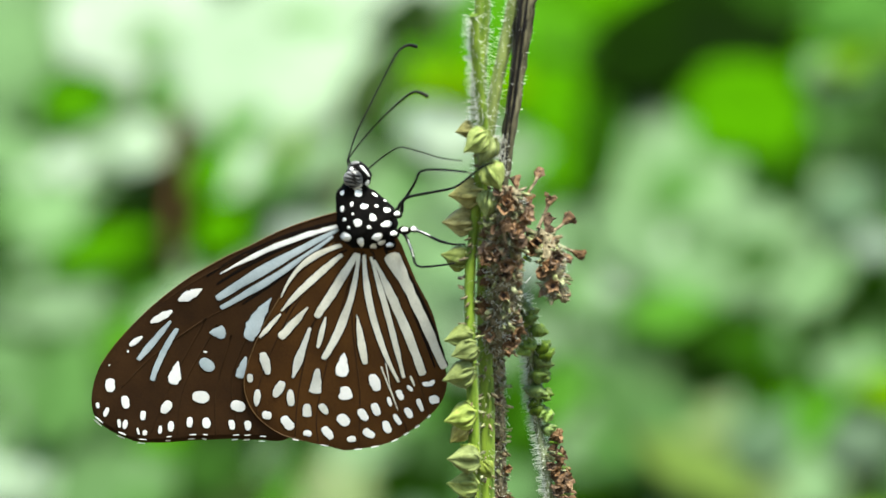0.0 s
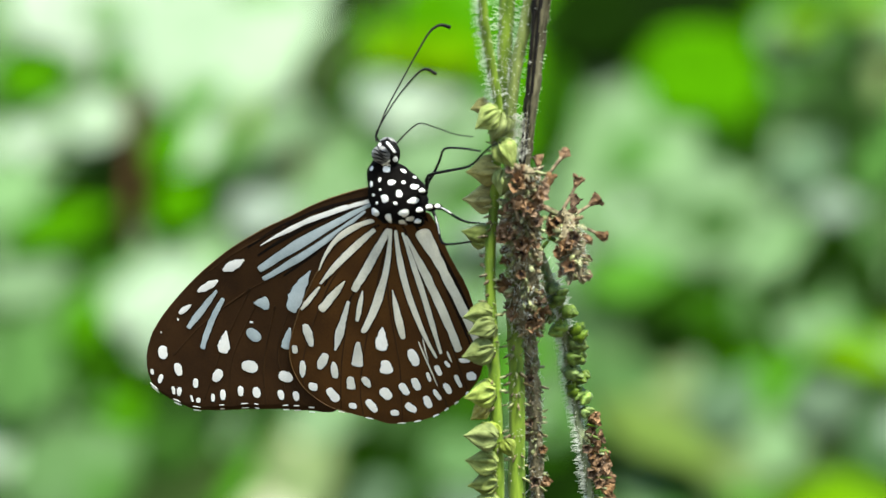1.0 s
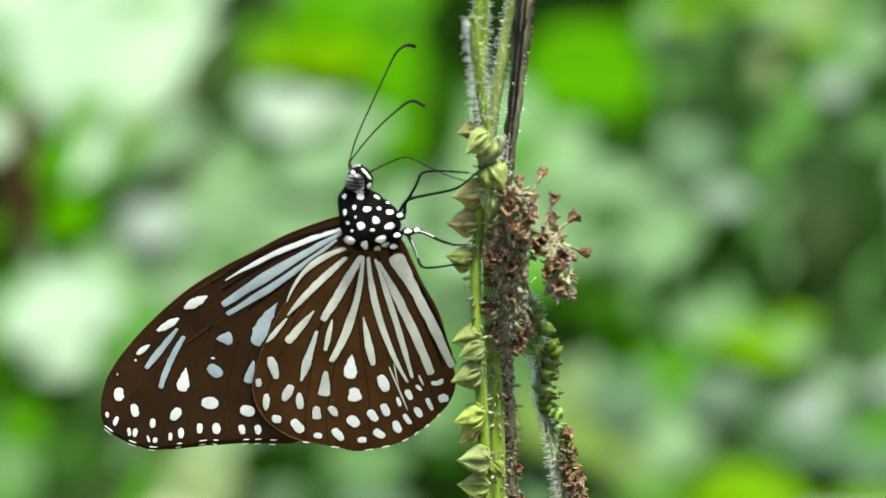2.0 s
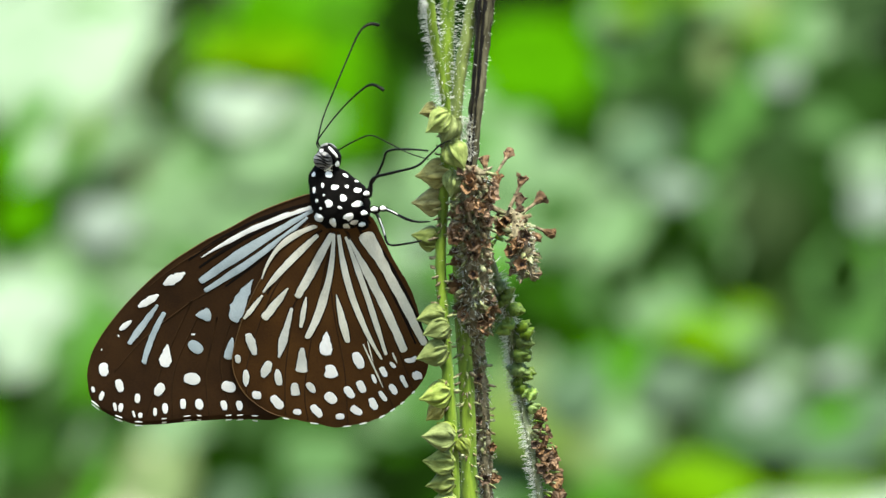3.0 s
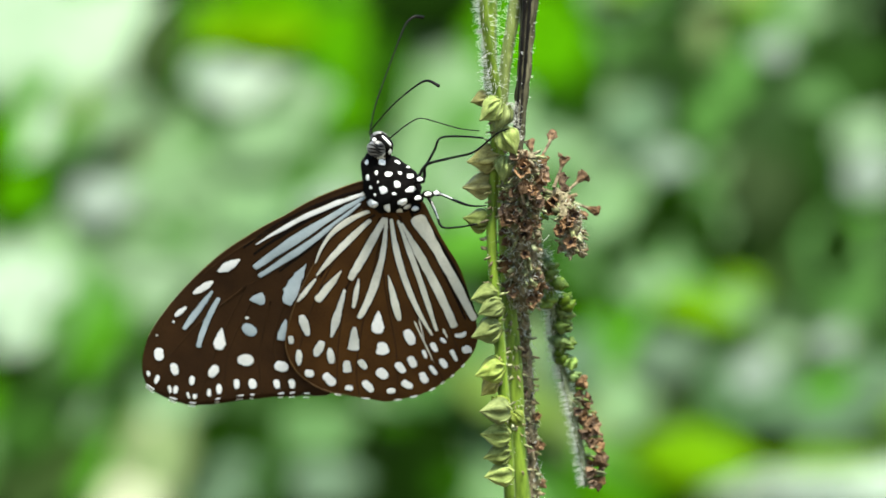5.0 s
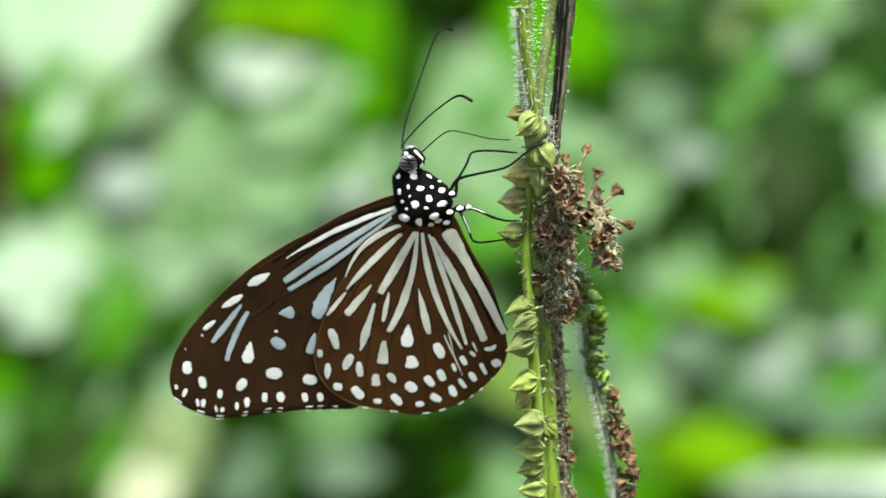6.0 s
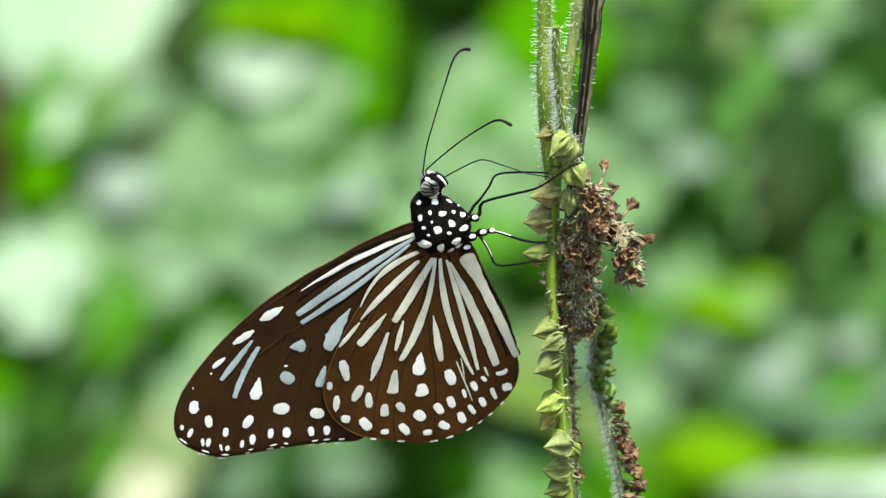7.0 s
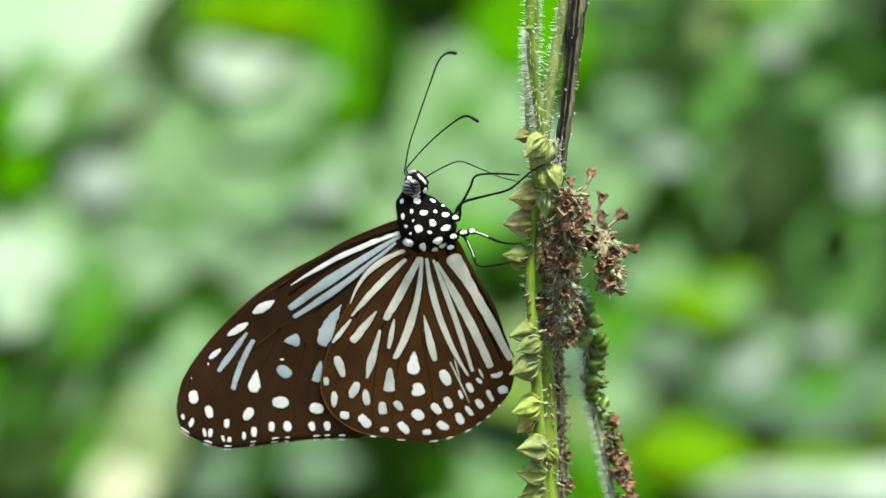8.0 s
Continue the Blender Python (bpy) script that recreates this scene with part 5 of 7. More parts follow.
PALE = [
    (-41.8, 21.7, 12.2, 266, 21.7, 0.41), (-38.9, 22.3, 12.8, 324, 22.0, 0.27), (-33.6, 22.9, 11.2, 4, 22.4, 0.29),
    (30.4, 22.9, 11.4, 164, 22.7, 0.32), (-42.9, 17.2, 10.2, 359, 16.9, 0.39), (-36.6, 18.1, 11.0, 172, 18.1, 0.30),
    (-33.7, 18.8, 10.5, 345, 19.1, 0.36), (29.7, 17.2, 10.5, 220, 16.4, 0.27), (-41.0, 13.0, 11.4, 321, 12.8, 0.25),
    (-25.2, 14.6, 13.0, 103, 14.4, 0.33), (-17.6, 14.1, 10.1, 281, 14.5, 0.29), (35.7, 14.8, 11.6, 256, 15.2, 0.27),
    (-41.8, 11.4, 9.4, 25, 11.3, 0.26), (-37.6, 9.7, 12.5, 155, 9.4, 0.30), (-33.3, 10.3, 12.8, 20, 10.3, 0.37),
] + [
    (-25.5, 10.2, 10.0, 186, 10.6, 0.27), (-21.3, 10.6, 12.0, 256, 10.3, 0.36), (-11.2, 10.3, 10.3, 10, 10.8, 0.37),
    (-8.9, 11.1, 12.8, 80, 11.4, 0.27), (-2.5, 9.9, 12.3, 224, 9.6, 0.31), (0.0, 10.7, 11.5, 138, 10.6, 0.27),
    (9.5, 10.1, 12.0, 34, 10.1, 0.26), (12.8, 11.4, 12.6, 273, 11.4, 0.25), (-21.3, 7.1, 10.6, 91, 6.8, 0.32),
    (-16.9, 7.1, 9.1, 64, 7.9, 0.34), (-12.4, 6.0, 9.3, 38, 6.0, 0.34), (-6.9, 5.8, 12.5, 6, 5.8, 0.34),
    (-3.6, 5.9, 10.5, 261, 6.3, 0.41), (0.2, 6.1, 12.3, 41, 6.1, 0.30), (4.0, 5.4, 12.3, 46, 5.5, 0.26),
] + [
    (8.6, 7.0, 10.7, 88, 7.4, 0.26), (14.0, 7.1, 9.8, 134, 7.1, 0.27), (17.6, 6.5, 12.0, 322, 6.8, 0.36),
    (-24.2, 1.9, 9.2, 11, 3.0, 0.35), (-20.7, 0.8, 10.6, 99, 1.1, 0.28), (-11.0, 0.9, 12.4, 144, 1.6, 0.27),
    (9.2, 1.3, 10.6, 293, 2.4, 0.41), (14.0, 1.3, 11.2, 130, 2.2, 0.35), (-28.4, -3.0, 11.9, 153, -2.3, 0.34),
    (-21.8, -1.2, 11.3, 66, -0.4, 0.28), (5.3, -3.2, 9.4, 23, -2.9, 0.29), (13.6, -1.8, 9.4, 134, -1.0, 0.37),
    (34.6, -6.4, 11.9, 341, -5.0, 0.42), (5.6, -11.1, 12.6, 55, -10.0, 0.29), (-42.3, -14.9, 9.4, 258, -14.1, 0.32),
] + [
    (-19.5, -15.4, 10.8, 198, -14.3, 0.42), (-9.0, -20.1, 13.0, 23, -18.9, 0.31), (9.1, -19.8, 11.8, 245, -17.8, 0.38),
    (16.8, -25.1, 12.7, 29, -23.8, 0.36), (-34.4, 21.4, 6.4, 277, 17.9, 0.37), (-18.6, 23.1, 5.4, 35, 20.4, 0.27),
    (-25.8, 10.3, 12.6, 63, 8.6, 0.40), (-23.5, 8.4, 7.3, 174, 6.8, 0.17), (11.8, 6.0, 20.4, 51, 3.0, 0.51),
    (10.0, -0.1, 8.5, 340, -3.5, 0.19), (7.5, 10.3, 14.9, 22, 8.6, 0.32), (16.9, 9.0, 13.7, 148, 7.4, 0.33),
    (20.2, 8.7, 4.6, 270, 6.5, 0.52), (20.3, 6.7, 4.8, 349, 5.2, 0.24), (18.6, 11.1, 3.6, 52, 9.9, 0.45),
] + [
    (21.8, 16.8, 4.2, 272, 14.4, 0.53), (21.4, 9.3, 6.5, 165, 7.5, 0.23), (25.8, 2.4, 2.6, 303, -0.1, 0.45),
    (18.2, 0.9, 9.0, 22, -1.3, 0.41), (9.2, -7.6, 10.3, 103, -8.5, 0.44), (12.9, -8.8, 5.4, 162, -10.0, 0.29),
    (28.2, -6.8, 6.8, 14, -8.7, 0.39), (5.8, -9.3, 5.9, 347, -9.8, 0.28), 
    (-22.0, 7.7, 13.3, 51, 5.6, 0.35), (-23.4, 9.8, 4.6, 347, 7.1, 0.26), (-14.7, 5.2, 18.7, 76, 2.5, 0.35),
    (-10.0, 10.3, 11.4, 31, 7.6, 0.39), (-11.5, 12.6, 5.8, 17, 9.2, 0.18), (-24.5, -1.7, 16.2, 53, -4.3, 0.35),
] + [
    (-22.0, -3.7, 8.4, 23, -6.2, 0.30), (-31.7, -6.6, 3.5, 306, -8.1, 0.42), (-19.4, 0.9, 10.3, 76, -0.3, 0.41),
    (-21.8, 2.3, 4.6, 227, 1.5, 0.33), (-27.6, -15.9, 7.2, 38, -17.0, 0.32), (-3.6, -1.7, 17.9, 22, -2.8, 0.28),
    (-1.2, 3.1, 4.6, 137, 2.2, 0.33), (-2.7, 5.2, 13.6, 63, 3.2, 0.43), (-5.2, 7.4, 6.7, 62, 5.4, 0.33),
    (-5.3, 11.2, 13.3, 51, 8.9, 0.37), (-1.3, 13.6, 3.7, 72, 10.6, 0.37), (7.1, -0.8, 13.6, 14, -2.0, 0.27),
    (8.8, 2.7, 3.7, 203, 1.4, 0.32), (8.9, -8.3, 4.1, 159, -9.7, 0.30), (13.9, -11.1, 4.6, 65, -11.3, 0.46),
] + [
    (-39.1, 16.3, 16.2, 40, 13.8, 0.39), (-43.7, 15.5, 7.7, 185, 13.2, 0.23), (-38.6, 9.9, 13.3, 51, 8.2, 0.40),
    (19.9, 8.8, 4.9, 277, 6.0, 0.39), (-36.1, -2.1, 15.3, 51, -3.7, 0.34), (-37.4, -8.5, 18.6, 14, -9.8, 0.26),
    (-36.0, -10.6, 5.7, 63, -11.5, 0.46), (-32.6, 10.3, 12.4, 14, 8.1, 0.26), (-30.8, 9.2, 3.8, 170, 7.1, 0.22),
    (-30.9, 14.1, 10.7, 63, 11.7, 0.45), (-31.4, 11.5, 5.6, 158, 8.8, 0.25), (-15.6, 10.3, 12.4, 14, 8.1, 0.28),
    (3.2, 0.9, 12.2, 76, -0.3, 0.43), (6.0, -0.9, 6.4, 21, -1.7, 0.20), (-13.0, 1.8, 13.3, 51, -0.0, 0.40),
] + [
    (-16.3, 2.7, 6.1, 49, 1.0, 0.29), (-12.8, -1.3, 7.8, 186, -3.0, 0.22), (-16.4, -3.4, 14.8, 31, -4.9, 0.32),
    (-16.9, -0.0, 4.9, 171, -1.3, 0.20), (-9.6, 6.5, 12.6, 63, 3.9, 0.40), (-14.0, 4.9, 6.3, 221, 2.0, 0.37),
    (-1.0, 6.0, 4.6, 251, 4.1, 0.47), (27.6, 1.8, 12.0, 22, -0.0, 0.31), (27.8, -1.2, 5.6, 187, -3.5, 0.19),
    (28.9, -1.0, 5.3, 359, -2.4, 0.27), (-25.7, 23.4, 4.3, 96, 19.8, 0.47), (-28.8, 18.3, 7.0, 308, 16.0, 0.38),
    (-25.4, 12.4, 12.3, 51, 10.1, 0.32), (12.6, 8.6, 14.0, 76, 5.2, 0.42), (22.9, -5.1, 6.8, 31, -7.8, 0.37),
] + [
    (18.4, 0.7, 8.4, 22, -2.3, 0.37), (28.2, -6.8, 6.2, 14, -9.6, 0.39), (-19.4, 12.4, 7.7, 51, 8.0, 0.34),
    (16.1, 6.0, 8.7, 14, 2.5, 0.28), (-38.6, 3.9, 9.7, 63, 0.5, 0.42), (-36.5, -1.7, 13.3, 51, -4.8, 0.32),
    (-22.4, -11.1, 12.0, 22, -13.5, 0.26), (-22.6, -14.1, 5.2, 314, -16.2, 0.40), (-13.0, -11.1, 10.8, 22, -13.3, 0.26),
]
SOFT = [
    (22.2, 22.7, 9.6, 28, 21.8, 0.28), (26.8, 21.1, 9.0, 355, 20.1, 0.34), (33.8, 21.3, 8.6, 301, 20.8, 0.27),
    (25.7, 17.0, 8.4, 100, 16.7, 0.32), (35.0, 18.4, 10.7, 294, 18.6, 0.32), (-33.8, 14.3, 9.3, 350, 13.9, 0.31),
    (27.1, 15.2, 9.3, 285, 15.4, 0.36), (29.5, 13.6, 12.2, 252, 14.1, 0.26), (-17.4, 9.9, 8.8, 213, 9.6, 0.29),
    (5.7, 9.9, 11.5, 306, 10.0, 0.34), (17.7, 9.4, 10.8, 167, 9.4, 0.27), (-37.2, 5.5, 9.1, 241, 5.5, 0.41),
    (-16.3, 2.1, 11.3, 126, 2.3, 0.29), (-7.1, 1.8, 8.6, 35, 1.9, 0.37), (-2.6, 2.5, 11.5, 245, 2.7, 0.40),
] + [
    (1.0, 1.0, 9.9, 184, 1.0, 0.35), (4.2, 2.0, 9.6, 112, 1.9, 0.32), (38.9, 2.5, 10.9, 327, 3.5, 0.35),
    (-42.3, -1.2, 11.1, 257, -0.4, 0.31), (-36.9, -1.4, 9.6, 223, -1.0, 0.40), (-16.2, -2.4, 11.1, 22, -1.4, 0.33),
    (-11.3, -3.2, 9.6, 232, -2.0, 0.41), (-8.5, -2.6, 11.7, 36, -1.9, 0.28), (-4.4, -1.1, 9.0, 37, -0.3, 0.38),
    (1.2, -2.9, 11.5, 332, -1.9, 0.41), (17.8, -3.2, 12.1, 273, -3.0, 0.37), (30.1, -1.7, 11.7, 18, -1.0, 0.32),
    (-41.3, -5.2, 11.4, 5, -4.5, 0.29), (-37.9, -6.1, 10.4, 78, -5.7, 0.42), (-20.9, -7.3, 11.6, 136, -5.8, 0.42),
] + [
    (-7.5, -5.5, 9.1, 26, -4.6, 0.31), (0.9, -5.5, 9.3, 337, -4.1, 0.26), (4.2, -6.2, 9.5, 134, -5.0, 0.38),
    (13.8, -6.1, 9.8, 209, -5.2, 0.41), (-42.0, -10.8, 12.0, 198, -9.9, 0.39), (-38.6, -10.7, 10.3, 74, -9.5, 0.33),
    (-34.6, -10.1, 9.7, 348, -9.4, 0.29), (-29.8, -11.7, 11.3, 298, -10.8, 0.36), (-25.2, -11.4, 9.4, 315, -10.5, 0.32),
    (-11.9, -10.2, 11.2, 220, -8.9, 0.29), (1.5, -10.2, 11.3, 107, -9.3, 0.25), (8.7, -12.1, 9.2, 126, -11.4, 0.26),
    (13.3, -11.4, 10.9, 49, -10.6, 0.33), (31.5, -10.5, 10.8, 344, -9.2, 0.27), (-36.9, -14.3, 9.6, 339, -13.4, 0.38),
] + [
    (-32.6, -15.4, 8.8, 81, -14.1, 0.25), (-6.8, -15.3, 10.1, 206, -13.4, 0.34), (8.4, -15.8, 8.8, 90, -14.3, 0.31),
    (12.4, -15.9, 8.9, 121, -14.2, 0.35), (-38.4, -20.0, 10.9, 232, -18.5, 0.29), (14.4, -20.2, 11.5, 237, -18.7, 0.36),
    (5.8, -24.7, 10.2, 221, -22.7, 0.32), (9.1, -23.6, 10.1, 110, -21.4, 0.31), (13.8, -24.7, 9.1, 264, -23.0, 0.26),
    (-9.0, 20.8, 5.1, 209, 17.5, 0.23), (-10.0, 15.7, 4.0, 122, 12.4, 0.46), (-8.5, 14.5, 6.6, 13, 12.2, 0.21),
    (13.0, 0.3, 10.8, 352, -2.8, 0.17), (5.6, 6.2, 7.4, 174, 4.7, 0.28), (4.4, 10.7, 5.7, 97, 8.4, 0.42),
] + [
    (20.3, 12.4, 16.3, 10, 10.6, 0.21), (26.1, 5.9, 5.4, 98, 3.9, 0.35), (23.3, 2.6, 8.7, 51, 0.3, 0.42),
    (21.2, 3.4, 5.4, 1, 1.2, 0.21), (25.0, 4.8, 4.1, 320, 2.0, 0.34), (10.1, -3.4, 14.8, 31, -4.9, 0.40),
    (13.9, -3.9, 5.8, 350, -5.1, 0.20), (5.5, -8.0, 6.1, 331, -9.2, 0.30), (10.7, -10.0, 4.0, 121, -11.4, 0.31),
    (23.5, -5.1, 5.1, 71, -7.5, 0.46), (24.5, -3.3, 6.2, 218, -5.6, 0.27), (19.6, -8.0, 4.1, 162, -9.5, 0.21),
    (29.6, -7.9, 3.4, 172, -10.0, 0.22), (34.4, -2.7, 5.8, 332, -3.7, 0.29), (31.3, -11.2, 6.4, 165, -12.0, 0.22),
] + [
    (8.4, -11.9, 11.2, 128, -12.5, 0.38), (5.1, -11.9, 4.5, 277, -12.2, 0.33), (-18.5, 7.4, 5.0, 136, 5.0, 0.25),
    (-20.0, 2.2, 10.4, 156, -0.5, 0.25), (-12.1, 7.4, 4.6, 304, 4.3, 0.27), (-9.0, 13.5, 5.4, 341, 10.3, 0.30),
    (-17.3, 8.2, 11.2, 128, 6.6, 0.38), (-14.2, 5.8, 5.5, 342, 4.2, 0.30), (-22.7, -0.7, 5.9, 202, -2.0, 0.20),
    (-15.6, 1.8, 3.0, 96, 0.3, 0.49), (-28.7, -10.2, 3.7, 345, -11.7, 0.22), (-28.0, -7.6, 4.8, 346, -8.5, 0.17),
    (-30.9, -14.5, 19.1, 22, -15.5, 0.29), (-29.6, -18.4, 6.6, 206, -19.9, 0.29), (-27.2, -10.3, 3.1, 113, -12.0, 0.42),
] + [
    (-20.6, -14.0, 4.2, 99, -15.5, 0.33), (-2.7, -15.3, 7.3, 63, -17.4, 0.42), (-6.0, 13.8, 3.8, 230, 11.9, 0.41),
    (-2.4, -4.7, 5.6, 177, -5.5, 0.16), (11.8, -9.4, 10.7, 63, -10.1, 0.45), (-36.7, 1.7, 2.6, 48, -0.2, 0.29),
    (-40.8, 11.9, 4.4, 279, 9.0, 0.49), (-39.9, -6.8, 18.6, 14, -8.2, 0.26), (19.1, 6.0, 13.6, 165, 4.0, 0.24),
    (16.8, 8.7, 3.9, 357, 6.6, 0.22), (20.7, 2.5, 5.4, 145, 0.5, 0.24), (-37.1, -5.6, 6.7, 279, -7.0, 0.35),
    (-40.6, -5.0, 6.9, 190, -7.0, 0.22), (-40.5, -7.8, 6.2, 125, -9.7, 0.39), (-35.2, -5.1, 9.4, 76, -7.0, 0.45),
] + [
    (-38.5, -4.6, 3.0, 106, -6.2, 0.39), (-31.7, -4.8, 3.4, 64, -7.2, 0.48), (-32.3, 13.7, 3.4, 20, 11.1, 0.20),
    (-28.0, 13.1, 3.9, 346, 10.6, 0.21), (-18.1, 9.2, 3.9, 302, 6.7, 0.37), (-7.9, 14.1, 14.3, 22, 11.7, 0.25),
    (16.0, -3.1, 6.3, 354, -4.1, 0.22), (19.1, -2.5, 9.9, 14, -4.1, 0.30), (18.1, -0.4, 2.2, 301, -2.8, 0.39),
    (17.1, -4.0, 2.9, 258, -6.2, 0.45), (21.6, 8.2, 11.2, 51, 6.6, 0.41), (25.1, 10.1, 3.7, 306, 8.1, 0.29),
    (24.0, 6.8, 4.3, 75, 4.6, 0.36), (-12.1, 5.1, 5.6, 227, 2.5, 0.36), (-13.0, -0.4, 4.2, 139, -2.7, 0.26),
] + [
    (-9.7, 3.6, 4.5, 322, 0.8, 0.30), (-5.4, 8.4, 5.2, 131, 5.3, 0.37), (0.7, 9.9, 14.3, 22, 7.7, 0.27),
    (26.7, -1.6, 5.5, 161, -3.5, 0.24), (33.2, -0.4, 11.2, 76, -2.1, 0.46), (37.3, -0.7, 5.1, 20, -1.9, 0.26),
    (-6.8, -17.9, 4.5, 116, -19.2, 0.44), (-3.7, 15.5, 5.2, 239, 11.9, 0.31), (-7.5, 16.2, 6.0, 183, 12.3, 0.19),
    (-2.0, 12.4, 4.4, 1, 8.4, 0.17), (25.9, 2.6, 6.6, 51, -0.5, 0.47), (29.7, 11.2, 10.8, 22, 7.6, 0.29),
    (33.6, 14.6, 7.8, 63, 10.9, 0.48), (32.0, 12.6, 3.2, 315, 9.0, 0.41), (37.0, -2.5, 9.9, 14, -5.3, 0.27),
] + [
    (-23.8, 7.9, 5.2, 25, 3.9, 0.22), (-38.6, 12.2, 3.3, 313, 8.2, 0.29), (-27.1, 12.4, 6.1, 51, 8.1, 0.38),
    (-17.1, 15.9, 6.8, 14, 11.3, 0.24), (12.6, 3.9, 8.2, 51, 0.5, 0.36), (9.2, 7.7, 6.8, 31, 4.0, 0.26),
    (-20.7, -5.1, 9.6, 22, -8.0, 0.26), (-42.0, 3.7, 5.1, 10, -0.4, 0.29), (-19.4, -8.5, 9.2, 51, -11.0, 0.36),
    (-11.3, -11.7, 3.1, 23, -14.2, 0.28), (9.2, -10.2, 9.7, 139, -12.5, 0.32),
]
BRIGHT = [
    (-9.1, 21.8, 9.9, 294, 21.1, 0.33), (-4.0, 22.3, 11.4, 351, 21.3, 0.25), (1.3, 21.4, 8.7, 131, 21.3, 0.35),
    (3.8, 23.3, 9.3, 70, 23.3, 0.38), (-8.2, 17.6, 11.5, 126, 17.8, 0.39), (-2.7, 17.5, 12.4, 186, 17.8, 0.34),
    (-0.1, 17.2, 12.3, 248, 16.9, 0.37), (17.7, 18.6, 8.8, 114, 17.9, 0.28), (-7.5, 13.9, 11.5, 273, 13.3, 0.30),
    (-3.5, 14.5, 9.8, 167, 14.4, 0.31), (1.3, 13.9, 8.8, 164, 13.5, 0.41), (9.7, 13.8, 10.5, 138, 14.2, 0.32),
    (14.3, 14.9, 9.8, 23, 15.1, 0.39), (18.2, 14.3, 9.7, 327, 14.5, 0.27), (22.0, -6.9, 8.6, 150, -5.6, 0.34),
] + [
    (23.0, -14.5, 10.3, 351, -13.2, 0.27), (18.7, -19.7, 10.3, 117, -18.5, 0.29), (-12.8, 13.1, 10.8, 22, 9.1, 0.31),
    (-1.7, 16.9, 15.7, 83, 13.1, 0.49), (-1.1, 13.0, 7.9, 348, 9.3, 0.24), (-8.3, 15.9, 12.7, 3, 12.0, 0.14),
    (4.1, 16.3, 16.1, 14, 13.8, 0.22), (6.5, 16.0, 5.4, 259, 13.2, 0.44), (6.8, 17.6, 7.9, 197, 15.1, 0.18),
    (14.8, 13.4, 12.9, 122, 9.2, 0.39), (19.9, 16.4, 6.8, 2, 14.9, 0.17), (13.9, -3.8, 3.9, 52, -4.8, 0.33),
    (11.9, 0.8, 6.5, 42, -1.6, 0.33), (25.5, -6.8, 15.2, 7, -8.7, 0.22), (23.1, -8.2, 4.0, 210, -9.8, 0.27),
] + [
    (19.5, -9.8, 8.2, 51, -11.0, 0.36), (22.5, -6.0, 5.6, 205, -6.6, 0.20), (23.3, -4.4, 3.3, 127, -6.1, 0.32),
    (20.3, -19.4, 10.7, 46, -20.6, 0.40), (19.1, -18.8, 11.8, 119, -21.1, 0.14), (22.1, -18.8, 15.9, 103, -20.6, 0.13),
    (-13.7, 7.1, 3.5, 38, 6.1, 0.35), (-27.5, -11.9, 8.2, 128, -13.5, 0.36), (0.9, -8.8, 7.1, 211, -10.1, 0.24),
    (11.2, -6.9, 4.5, 61, -7.6, 0.42), (-39.4, -11.4, 8.1, 343, -12.9, 0.25), (-40.5, -2.2, 9.0, 0, -3.4, 0.25),
    (-5.0, 16.7, 4.3, 176, 14.7, 0.17), (19.1, -2.6, 4.1, 162, -4.1, 0.26), (18.0, 6.7, 4.9, 271, 4.8, 0.52),
] + [
    (-25.0, -9.4, 7.2, 51, -10.6, 0.46), (-22.6, -8.9, 3.3, 4, -9.8, 0.20), (3.0, 13.5, 5.6, 303, 10.9, 0.33),
    (-2.3, 7.3, 5.5, 195, 4.7, 0.20), (37.4, 0.5, 6.0, 359, -0.7, 0.18), (-4.0, 18.0, 11.2, 51, 13.9, 0.38),
    (0.7, 14.6, 11.4, 31, 10.9, 0.31), (3.3, 17.0, 4.0, 213, 13.7, 0.28), (27.4, 10.1, 4.8, 329, 6.8, 0.21),
    (18.8, -10.0, 7.7, 51, -12.4, 0.34), (25.5, -7.2, 13.3, 7, -9.9, 0.21), (38.8, -0.7, 4.6, 193, -3.9, 0.25),
    (7.0, -10.3, 4.1, 197, -12.4, 0.21),
]
YELLOWED = [
    (-16.6, -14.6, 11.1, 137, -12.8, 0.36), (39.1, -14.1, 12.2, 301, -12.5, 0.26), (-21.7, -18.0, 12.1, 164, -17.0, 0.32),
    (-15.7, -19.1, 11.1, 286, -18.1, 0.38), (-20.7, -24.5, 10.8, 100, -23.1, 0.33), (-17.4, -24.9, 10.0, 32, -23.4, 0.30),
    (-8.9, 17.1, 16.5, 5, 14.1, 0.08), (28.0, 15.0, 10.2, 3, 10.9, 0.15), (31.7, 18.0, 8.0, 14, 13.7, 0.23),
    (15.0, -14.5, 23.6, 145, -16.5, 0.14), (10.0, -8.9, 12.0, 25, -11.0, 0.32), (-15.3, -16.2, 15.1, 8, -18.6, 0.19),
    (17.4, -17.1, 11.9, 139, -19.2, 0.24),
]
